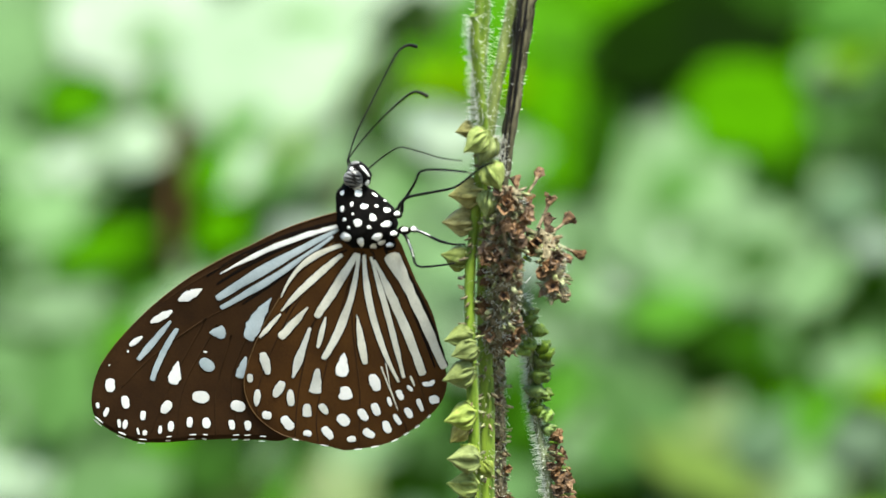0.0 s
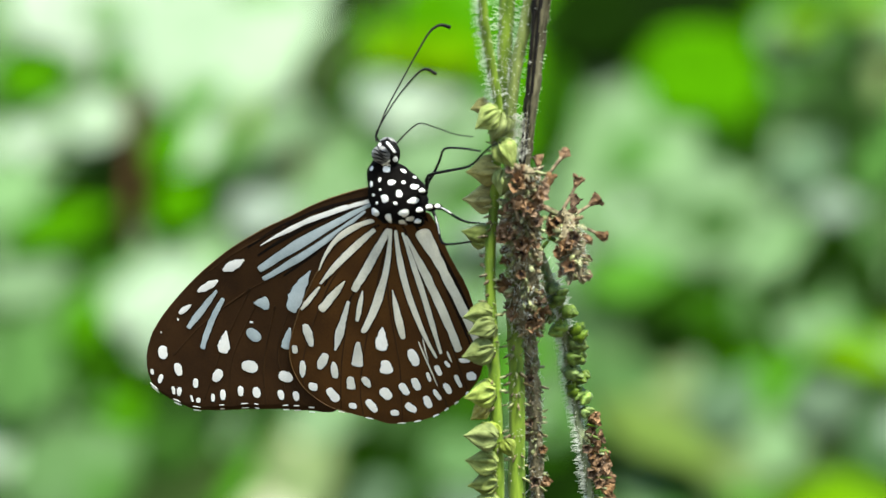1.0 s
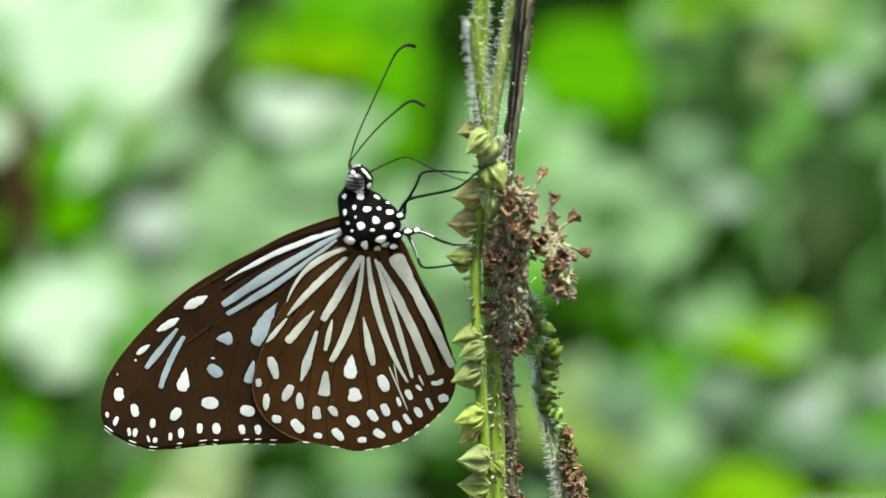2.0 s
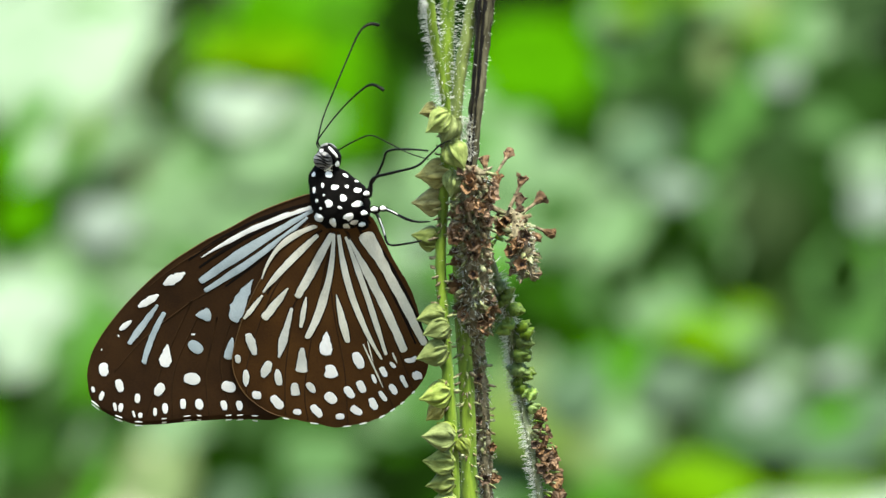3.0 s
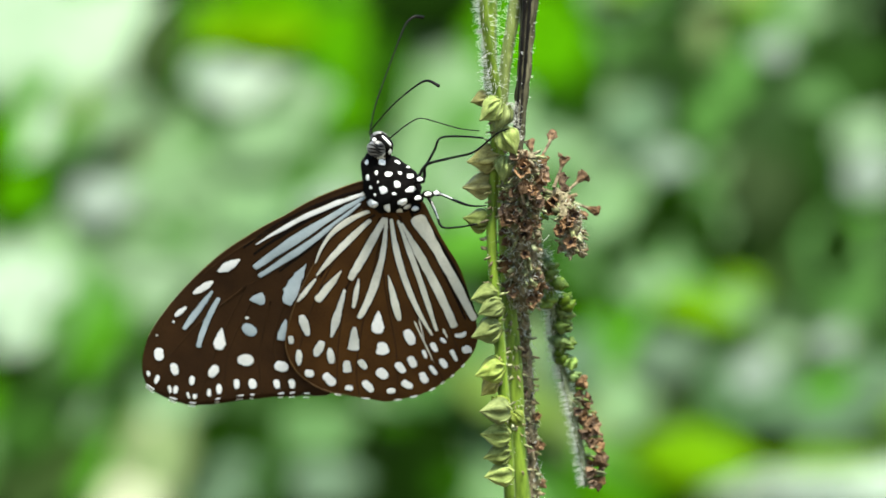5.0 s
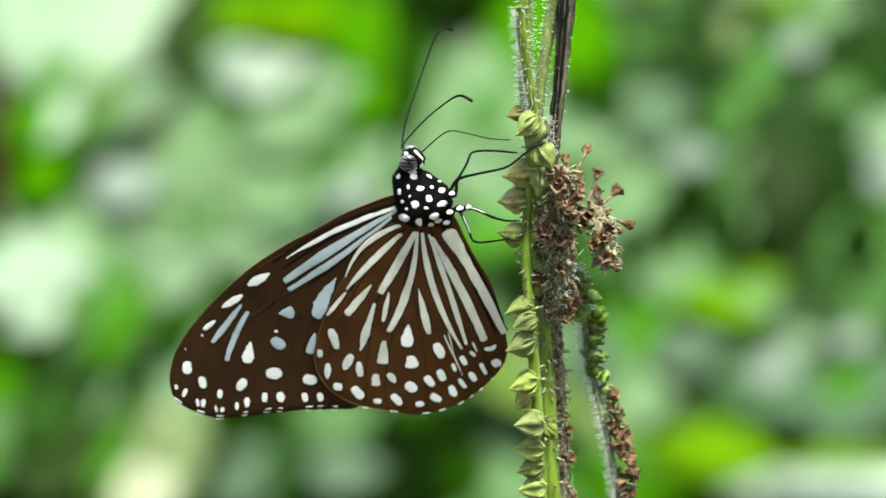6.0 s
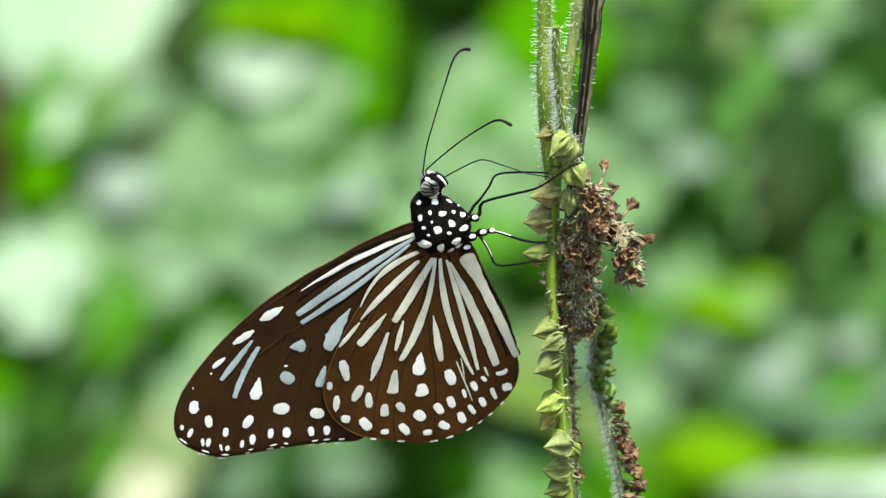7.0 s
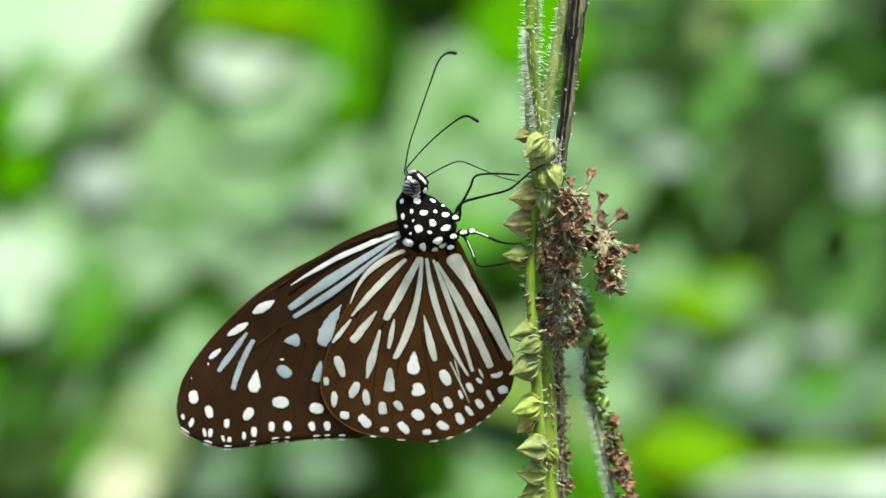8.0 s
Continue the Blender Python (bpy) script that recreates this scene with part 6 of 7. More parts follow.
MIDS = [
    (12.6, 21.7, 10.8, 13, 21.6, 0.41), (16.8, 22.6, 10.1, 122, 22.6, 0.41), (5.5, 18.8, 10.7, 239, 18.5, 0.32),
    (21.3, 19.1, 9.6, 220, 18.6, 0.35), (-38.7, 14.0, 10.1, 226, 13.5, 0.40), (5.9, 14.0, 7.9, 153, 14.3, 0.35),
    (22.0, 14.0, 9.7, 55, 13.7, 0.35), (21.2, 11.1, 9.2, 316, 11.0, 0.28), (29.5, 9.3, 9.2, 247, 9.9, 0.36),
    (-42.3, 4.9, 9.2, 168, 5.0, 0.30), (-25.9, 7.1, 11.1, 336, 7.3, 0.26), (22.7, 5.8, 9.5, 235, 6.5, 0.41),
    (-37.7, 2.5, 10.4, 337, 2.9, 0.39), (18.2, 1.7, 8.9, 31, 1.7, 0.31), (-33.6, -6.3, 8.2, 343, -5.7, 0.37),
] + [
    (-15.8, -7.3, 8.4, 151, -6.0, 0.42), (-11.0, -5.7, 9.4, 169, -5.1, 0.30), (-2.6, -7.3, 8.6, 298, -6.9, 0.41),
    (8.4, -6.4, 11.4, 32, -5.2, 0.27), (17.2, -6.5, 8.8, 263, -5.6, 0.27), (26.6, -7.1, 8.1, 13, -6.1, 0.32),
    (-19.7, -10.3, 8.4, 266, -9.7, 0.35), (-6.8, -10.1, 8.1, 33, -8.8, 0.26), (22.0, -11.2, 11.1, 238, -9.9, 0.32),
    (27.0, -11.9, 8.9, 93, -11.1, 0.31), (38.1, -12.2, 9.3, 260, -10.8, 0.29), (-25.0, -14.4, 10.6, 193, -13.5, 0.26),
    (4.1, -14.5, 8.2, 223, -13.3, 0.40), (18.1, -15.3, 11.0, 101, -13.4, 0.31), (35.4, -15.4, 10.4, 286, -13.8, 0.28),
] + [
    (5.4, -18.5, 9.3, 147, -17.0, 0.25), (22.5, -19.8, 8.6, 302, -18.2, 0.31), (29.8, -19.0, 8.3, 197, -18.1, 0.41),
    (38.1, -19.4, 10.6, 289, -17.9, 0.33), (-34.2, -24.9, 10.0, 262, -23.6, 0.32), (0.2, -24.0, 10.8, 124, -22.2, 0.34),
    (-23.1, 8.7, 6.1, 173, 7.6, 0.28), (-21.8, 9.9, 7.6, 4, 8.0, 0.27), (3.2, 19.5, 5.7, 58, 17.4, 0.44),
    (16.3, 2.0, 4.1, 323, 0.3, 0.30), (13.9, -6.0, 2.4, 251, -7.1, 0.33), (17.8, -3.4, 3.1, 219, -5.2, 0.29),
    (19.4, -8.0, 3.2, 343, -9.5, 0.28), (16.9, -10.5, 2.8, 242, -12.2, 0.46), (24.2, -9.2, 2.9, 97, -11.0, 0.41),
] + [
    (40.5, 4.7, 7.4, 297, 1.6, 0.28), (20.3, -5.1, 10.8, 40, -6.0, 0.35), (9.8, -10.0, 5.0, 196, -10.5, 0.25),
    (22.6, -14.2, 7.3, 307, -16.1, 0.43), (27.0, -13.1, 7.4, 309, -14.9, 0.38), (27.1, -13.1, 6.8, 213, -15.6, 0.34),
    (28.3, -12.7, 6.0, 123, -13.0, 0.41), (23.5, -16.9, 7.7, 228, -18.4, 0.36), (-34.9, 4.8, 4.4, 41, 2.1, 0.27),
    (-22.8, 3.2, 9.4, 76, 1.4, 0.33), (-23.9, 1.5, 4.8, 350, -0.1, 0.22), (-19.3, 3.9, 2.8, 93, 1.8, 0.47),
    (-17.7, 9.4, 4.7, 213, 7.2, 0.37), (-14.0, 6.0, 4.7, 215, 4.7, 0.33), (-32.2, -9.3, 2.4, 234, -10.9, 0.35),
] + [
    (-33.8, -8.6, 2.4, 298, -9.3, 0.30), (-30.9, -8.3, 4.2, 8, -9.9, 0.25), (-30.5, -8.9, 7.8, 63, -10.2, 0.48),
    (-32.5, -10.7, 3.4, 96, -11.4, 0.45), (-29.1, -9.2, 6.9, 71, -11.2, 0.41), (-25.6, -11.4, 2.9, 219, -13.0, 0.28),
    (-29.5, -12.4, 3.0, 117, -13.6, 0.42), (-19.8, -14.9, 4.6, 334, -16.0, 0.25), (-19.4, -15.3, 13.9, 7, -16.8, 0.15),
    (-19.8, -19.2, 4.0, 147, -20.2, 0.30), (-17.9, -12.9, 4.7, 349, -14.7, 0.19), (-11.3, -16.6, 14.2, 14, -17.5, 0.23),
    (-9.6, -18.2, 5.8, 23, -18.9, 0.23), (-9.3, -13.1, 4.2, 101, -14.4, 0.35), (-7.3, -20.5, 4.9, 220, -22.5, 0.33),
] + [
    (-0.4, 2.6, 6.5, 132, 0.7, 0.35), (-5.7, 2.0, 4.0, 253, 0.4, 0.39), (0.0, 3.2, 4.0, 90, 1.8, 0.34),
    (-2.7, 14.4, 7.5, 25, 12.3, 0.30), (-1.9, -8.5, 16.1, 14, -9.3, 0.25), (6.9, 2.8, 4.5, 351, 1.9, 0.26),
    (-39.1, 0.0, 8.2, 51, -1.7, 0.40), (-40.3, 12.2, 7.5, 185, 10.0, 0.23), (-40.8, -2.4, 8.6, 334, -4.1, 0.20),
    (7.2, -18.6, 4.0, 90, -18.4, 0.33), (6.8, -13.6, 4.3, 122, -13.7, 0.30), (6.6, -19.8, 3.7, 131, -20.4, 0.38),
    (-40.7, -11.8, 4.8, 74, -13.1, 0.49), (-38.6, -4.8, 5.8, 156, -7.4, 0.30), (-29.4, 16.8, 5.2, 193, 13.9, 0.25),
] + [
    (-13.3, 9.7, 4.7, 163, 7.7, 0.18), (-17.9, 10.7, 3.9, 205, 8.8, 0.23), (-10.5, 10.9, 5.2, 100, 8.8, 0.52),
    (-7.6, 10.9, 5.3, 22, 8.1, 0.20), (16.9, -5.1, 10.2, 51, -6.5, 0.39), (17.4, -7.3, 2.8, 267, -8.1, 0.52),
    (17.1, -4.2, 4.9, 177, -5.6, 0.16), (-0.6, -1.0, 4.6, 332, -2.9, 0.34), (-20.1, -4.5, 5.2, 333, -6.1, 0.20),
    (-7.8, -18.0, 5.9, 359, -19.7, 0.16), (-7.6, -17.5, 5.1, 22, -19.4, 0.31), (-5.0, -20.0, 6.2, 24, -20.9, 0.27),
    (-1.6, 16.9, 4.6, 353, 13.5, 0.21), (2.8, 17.5, 3.7, 338, 13.4, 0.27), (28.5, -1.7, 12.3, 51, -4.0, 0.35),
] + [
    (20.2, -4.9, 4.0, 224, -7.2, 0.37), (13.9, -4.4, 7.7, 51, -7.3, 0.39), (-23.0, 3.2, 8.4, 76, 0.0, 0.33),
    (-25.2, 4.7, 12.6, 8, 1.2, 0.23), (-30.1, 14.2, 4.6, 51, 9.7, 0.43), (-36.3, 13.5, 8.0, 76, 9.4, 0.35),
    (-30.9, -1.2, 6.3, 63, -4.4, 0.32), (-40.3, -2.0, 4.7, 32, -5.3, 0.33), (-17.9, -6.3, 5.7, 177, -9.0, 0.24),
]
GREYS = [
    (39.7, 21.2, 10.6, 38, 21.1, 0.32), (39.9, 17.7, 9.6, 214, 16.9, 0.35), (38.6, 13.1, 8.8, 149, 13.2, 0.28),
    (25.7, 10.8, 8.9, 84, 10.6, 0.33), (34.8, 9.2, 8.7, 104, 9.6, 0.36), (39.7, 11.1, 9.0, 82, 10.6, 0.26),
    (26.9, 5.5, 9.3, 137, 6.2, 0.27), (29.6, 6.8, 9.2, 102, 7.3, 0.26), (35.5, 5.9, 8.4, 46, 5.7, 0.31),
    (40.0, 5.0, 10.5, 154, 5.0, 0.31), (26.8, 2.8, 11.1, 344, 3.4, 0.40), (35.8, 2.4, 11.9, 141, 2.9, 0.25),
    (34.2, -2.5, 8.5, 34, -2.0, 0.33), (40.3, -2.2, 9.7, 33, -1.0, 0.31), (30.2, -5.2, 9.4, 235, -4.4, 0.41),
] + [
    (38.7, -5.6, 11.7, 161, -5.2, 0.38), (35.5, -10.7, 8.6, 303, -9.4, 0.35), (-29.1, -14.8, 8.7, 335, -13.5, 0.41),
    (-42.0, -19.1, 8.7, 350, -17.9, 0.39), (-34.0, -18.0, 10.7, 267, -16.4, 0.34), (-25.1, -19.6, 8.5, 302, -18.3, 0.28),
    (-41.0, -24.8, 10.3, 153, -23.3, 0.32), (-37.0, -23.9, 9.4, 25, -21.7, 0.34), (-29.7, -25.4, 11.2, 243, -23.7, 0.27),
    (-24.9, -23.5, 10.7, 229, -21.3, 0.26), (-8.2, -23.8, 10.8, 35, -22.1, 0.40), (-4.0, -25.0, 9.9, 20, -22.7, 0.29),
    (25.5, 10.3, 19.7, 22, 8.1, 0.27), (21.9, 10.8, 6.3, 58, 7.8, 0.33), (21.7, 6.0, 4.6, 114, 3.5, 0.43),
] + [
    (30.6, 6.0, 26.5, 172, 4.0, 0.21), (28.6, 13.2, 9.5, 303, 11.3, 0.36), (27.0, 11.1, 7.3, 160, 8.1, 0.29),
    (15.9, 3.0, 4.3, 111, 1.4, 0.32), (12.0, 1.0, 3.8, 332, -0.2, 0.29), (23.3, -11.0, 3.8, 145, -12.5, 0.27),
    (31.5, -5.1, 21.6, 3, -6.5, 0.20), (28.4, -7.2, 7.2, 107, -8.5, 0.45), (36.6, 6.0, 26.3, 10, 3.5, 0.23),
    (32.4, 6.3, 8.1, 195, 3.0, 0.19), (33.8, -0.8, 9.9, 64, -2.6, 0.31), (32.3, -9.7, 6.5, 346, -11.2, 0.24),
    (-31.7, 4.7, 6.1, 2, 2.5, 0.16), (-22.4, -16.6, 15.0, 10, -17.5, 0.24), (-19.8, -14.7, 6.8, 188, -15.7, 0.21),
] + [
    (-6.2, -14.9, 11.4, 31, -16.4, 0.31), (-7.9, -13.6, 2.9, 274, -14.7, 0.49), (-5.2, -17.0, 4.2, 136, -18.6, 0.33),
    (-8.4, -12.5, 5.6, 133, -15.3, 0.38), (23.3, 6.0, 16.1, 14, 3.3, 0.25), (21.8, 1.6, 7.7, 352, -1.0, 0.20),
    (34.9, -8.9, 17.1, 31, -10.9, 0.31), (30.8, -12.2, 4.1, 262, -13.7, 0.41),
]
# shaded gaps and dark leaves of the backdrop, shade held in their colour
SHADED = [
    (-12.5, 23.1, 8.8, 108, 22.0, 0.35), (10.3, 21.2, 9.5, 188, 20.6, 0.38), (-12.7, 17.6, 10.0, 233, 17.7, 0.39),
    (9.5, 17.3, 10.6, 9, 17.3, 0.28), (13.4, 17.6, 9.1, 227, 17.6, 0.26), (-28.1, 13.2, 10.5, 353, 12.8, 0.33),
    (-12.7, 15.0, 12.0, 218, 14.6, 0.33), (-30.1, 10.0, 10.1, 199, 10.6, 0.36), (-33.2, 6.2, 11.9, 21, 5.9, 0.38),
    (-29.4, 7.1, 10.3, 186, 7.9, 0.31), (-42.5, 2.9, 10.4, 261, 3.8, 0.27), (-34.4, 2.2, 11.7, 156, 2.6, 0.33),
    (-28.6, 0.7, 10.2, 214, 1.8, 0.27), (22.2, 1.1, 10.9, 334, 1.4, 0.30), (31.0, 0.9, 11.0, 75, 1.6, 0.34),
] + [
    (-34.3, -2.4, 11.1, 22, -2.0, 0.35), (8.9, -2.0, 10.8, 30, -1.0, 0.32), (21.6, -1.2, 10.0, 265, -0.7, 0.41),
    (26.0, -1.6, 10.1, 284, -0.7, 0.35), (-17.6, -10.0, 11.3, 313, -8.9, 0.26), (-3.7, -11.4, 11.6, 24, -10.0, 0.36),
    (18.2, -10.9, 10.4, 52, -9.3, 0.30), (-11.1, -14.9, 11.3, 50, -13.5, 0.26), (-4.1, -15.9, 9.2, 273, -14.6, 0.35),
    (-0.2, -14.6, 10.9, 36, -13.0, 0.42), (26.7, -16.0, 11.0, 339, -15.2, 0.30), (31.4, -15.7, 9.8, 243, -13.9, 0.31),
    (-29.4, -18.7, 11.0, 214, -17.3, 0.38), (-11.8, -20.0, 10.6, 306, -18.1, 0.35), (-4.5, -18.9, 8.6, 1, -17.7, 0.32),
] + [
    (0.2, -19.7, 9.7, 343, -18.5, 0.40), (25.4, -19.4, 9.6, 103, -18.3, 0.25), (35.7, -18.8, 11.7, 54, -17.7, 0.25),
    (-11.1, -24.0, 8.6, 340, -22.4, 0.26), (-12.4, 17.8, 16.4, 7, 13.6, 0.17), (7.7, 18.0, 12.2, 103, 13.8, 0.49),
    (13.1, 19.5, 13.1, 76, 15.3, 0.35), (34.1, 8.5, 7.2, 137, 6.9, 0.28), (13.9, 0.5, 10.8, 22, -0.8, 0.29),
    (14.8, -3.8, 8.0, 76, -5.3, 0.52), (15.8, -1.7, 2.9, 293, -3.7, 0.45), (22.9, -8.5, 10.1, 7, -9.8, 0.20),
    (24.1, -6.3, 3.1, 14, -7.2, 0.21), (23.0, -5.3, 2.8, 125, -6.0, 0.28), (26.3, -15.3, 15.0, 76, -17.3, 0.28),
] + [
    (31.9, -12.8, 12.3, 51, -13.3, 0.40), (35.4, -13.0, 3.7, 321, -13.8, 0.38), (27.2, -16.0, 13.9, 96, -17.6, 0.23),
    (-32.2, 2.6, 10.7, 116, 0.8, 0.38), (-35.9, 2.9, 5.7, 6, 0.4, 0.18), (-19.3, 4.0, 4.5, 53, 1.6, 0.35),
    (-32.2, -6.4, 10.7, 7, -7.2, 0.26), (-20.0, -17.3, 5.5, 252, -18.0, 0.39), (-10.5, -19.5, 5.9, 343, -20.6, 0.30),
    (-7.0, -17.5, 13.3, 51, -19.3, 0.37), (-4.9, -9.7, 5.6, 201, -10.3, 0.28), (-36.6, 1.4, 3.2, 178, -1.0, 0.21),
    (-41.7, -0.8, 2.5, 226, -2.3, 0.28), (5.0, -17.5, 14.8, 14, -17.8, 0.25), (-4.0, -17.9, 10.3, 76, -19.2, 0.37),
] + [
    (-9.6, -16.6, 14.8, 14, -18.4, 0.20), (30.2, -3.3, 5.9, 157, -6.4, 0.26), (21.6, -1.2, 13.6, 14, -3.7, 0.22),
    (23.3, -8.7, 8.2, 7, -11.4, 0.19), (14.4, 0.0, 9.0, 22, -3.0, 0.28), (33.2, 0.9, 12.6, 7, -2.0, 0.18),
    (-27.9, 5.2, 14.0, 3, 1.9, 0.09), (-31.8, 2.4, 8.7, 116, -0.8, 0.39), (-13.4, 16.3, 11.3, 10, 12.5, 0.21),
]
# broad single leaves before the rest, toned and placed to fit the camera's view
NEARER_BRIGHT = [
    (-6.3, 15.2, 13.4, 75, 11.4, 0.34),
    (0.3, 13.6, 11.9, 115, 9.4, 0.34),
    (1.5, 9.6, 10.4, 8, 6.1, 0.21),
    (1.0, 10.8, 12.1, 170, 7.3, 0.23),
    (-13.0, 14.0, 8.8, 20, 9.8, 0.25),
    (22.5, -8.3, 7.0, 30, -10.8, 0.26),
    (12.5, 14.8, 7.7, 20, 11.0, 0.29),
    (-10.2, 15.0, 7.0, 100, 10.3, 0.48),
    (-36.8, 12.3, 6.5, 80, 7.7, 0.33),
    (-29.7, 13.8, 6.1, 30, 9.1, 0.23),
    (26.0, -7.6, 4.0, 40, -13.2, 0.29),
    (-33.9, 1.4, 10.0, 60, -3.7, 0.22),
    (-31.7, -5.4, 7.7, 10, -11.1, 0.17),
    (-14.1, 13.9, 6.7, 40, 8.2, 0.33),
] + [
    (9.1, -1.8, 7.9, 70, -6.7, 0.33),
    (-23.5, 11.1, 5.5, 30, 2.1, 0.21),
    (-24.8, 4.0, 8.7, 20, -2.2, 0.23),
    (1.1, 9.6, 9.4, 20, 4.1, 0.19),
    (-18.9, -7.8, 11.9, 22, -13.9, 0.10),
    (-19.8, -17.7, 9.0, 20, -22.8, 0.14),
    (35.2, -13.4, 5.4, 60, -18.2, 0.25),
    (-25.9, 7.7, 7.7, 15, -0.7, 0.17),
]
NEARER_OLIVE = [
    (-13.7, 13.7, 11.8, 6, 8.0, 0.15),
    (-23.7, -17.3, 11.3, 20, -20.4, 0.27),
    (31.2, 2.7, 13.5, 4, -0.4, 0.21),
    (30.4, -3.7, 13.1, 12, -6.5, 0.21),
    (-10.9, 19.6, 9.3, 5, 15.7, 0.21),
    (-11.2, 16.8, 9.3, 5, 12.0, 0.16),
    (-14.3, 14.5, 10.4, 8, 6.3, 0.17),
    (25.0, -16.0, 8.4, 80, -20.2, 0.38),
]
NEARER_PALE = [
    (-9.3, 9.3, 12.7, 50, 6.8, 0.31),
    (-12.4, 3.6, 10.7, 70, 1.0, 0.38),
    (-5.0, 6.2, 12.1, 30, 3.9, 0.25),
    (-9.4, -2.0, 9.2, 60, -3.9, 0.33),
    (-20.1, 2.0, 9.2, 60, -0.1, 0.36),
    (6.8, 13.1, 8.9, 30, 10.4, 0.29),
    (8.0, 8.7, 8.8, 150, 6.2, 0.29),
    (22.3, -2.8, 6.9, 60, -4.6, 0.40),
    (36.2, 15.0, 4.0, 80, 11.2, 0.39),
    (-38.2, -10.7, 11.3, 20, -12.2, 0.25),
    (-30.6, 17.5, 6.3, 70, 13.7, 0.37),
    (-19.0, 18.9, 6.7, 110, 14.9, 0.35),
    (19.2, 5.0, 7.0, 20, 2.3, 0.25),
    (36.4, -9.7, 4.0, 20, -12.7, 0.33),
] + [
    (32.1, -10.2, 3.0, 80, -13.2, 0.50),
    (21.6, 1.5, 4.9, 110, -1.5, 0.48),
    (28.3, -11.7, 4.8, 30, -14.1, 0.28),
    (-2.4, 11.0, 7.9, 60, 7.4, 0.38),
    (-7.2, 1.9, 9.3, 40, -1.2, 0.29),
    (0.2, 5.2, 8.7, 20, 2.0, 0.23),
    (19.7, -13.6, 9.1, 20, -16.0, 0.29),
    (20.9, 17.1, 5.1, 60, 12.7, 0.38),
    (25.3, 2.3, 6.5, 30, -0.8, 0.32),
    (8.3, -2.3, 5.9, 60, -5.1, 0.41),
    (-17.3, 9.1, 8.8, 40, 1.6, 0.25),
    (-25.3, 10.7, 7.4, 5, 2.7, 0.15),
    (39.5, 5.7, 6.2, 40, 0.9, 0.31),
    (-5.9, 6.8, 9.2, 60, 1.5, 0.33),
]
NEARER_SOFT = [
    (-2.5, 3.1, 8.7, 80, 0.4, 0.42),
    (35.1, -11.8, 8.7, 70, -13.2, 0.39),
    (37.5, -6.7, 9.2, 40, -8.4, 0.29),
    (29.9, -13.4, 8.5, 100, -14.7, 0.35),
    (24.0, -12.5, 8.6, 20, -13.8, 0.25),
    (25.5, 1.5, 10.5, 20, -0.6, 0.23),
    (21.1, 10.3, 13.5, 10, 7.8, 0.21),
    (-37.5, -4.0, 12.2, 40, -5.8, 0.33),
    (-31.5, -9.7, 10.4, 70, -11.2, 0.41),
    (-16.8, 12.3, 6.0, 60, 8.7, 0.32),
    (39.6, 0.1, 5.8, 50, -2.9, 0.35),
    (36.2, 8.3, 5.6, 120, 4.9, 0.35),
    (40.8, 5.2, 6.7, 10, 2.0, 0.26),
    (23.2, -10.4, 6.6, 40, -12.8, 0.33),
] + [
    (-21.4, 7.4, 6.9, 60, 0.0, 0.36),
    (-35.7, -9.0, 14.2, 10, -13.5, 0.16),
    (27.4, 7.1, 7.9, 10, 1.7, 0.17),
]
NEARER_DUSK = [
    (-5.1, 0.1, 8.7, 75, -2.9, 0.31),
    (-8.2, -19.1, 6.3, 80, -21.1, 0.47),
    (-2.3, -19.1, 6.3, 80, -23.2, 0.42),
    (-10.2, -20.2, 5.5, 80, -25.2, 0.32),
    (22.2, 7.2, 7.7, 30, 2.3, 0.27),
    (29.8, -13.7, 8.9, 80, -18.0, 0.37),
    (35.2, -15.0, 9.3, 85, -19.3, 0.36),
    (38.7, -13.0, 6.3, 60, -17.3, 0.42),
    (16.4, -10.7, 8.1, 30, -15.1, 0.31),
    (23.6, -10.7, 6.5, 70, -15.2, 0.39),
]
NEARER_SUNLIT = [
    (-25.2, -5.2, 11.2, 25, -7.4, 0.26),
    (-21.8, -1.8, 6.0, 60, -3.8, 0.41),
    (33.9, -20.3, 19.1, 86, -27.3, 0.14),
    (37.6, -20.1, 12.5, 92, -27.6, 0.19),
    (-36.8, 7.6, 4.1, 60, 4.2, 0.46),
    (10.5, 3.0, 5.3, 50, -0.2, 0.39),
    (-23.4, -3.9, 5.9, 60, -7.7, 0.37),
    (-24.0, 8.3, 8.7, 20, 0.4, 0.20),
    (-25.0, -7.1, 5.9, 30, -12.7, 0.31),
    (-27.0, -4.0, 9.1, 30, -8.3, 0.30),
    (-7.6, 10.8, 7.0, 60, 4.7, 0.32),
]
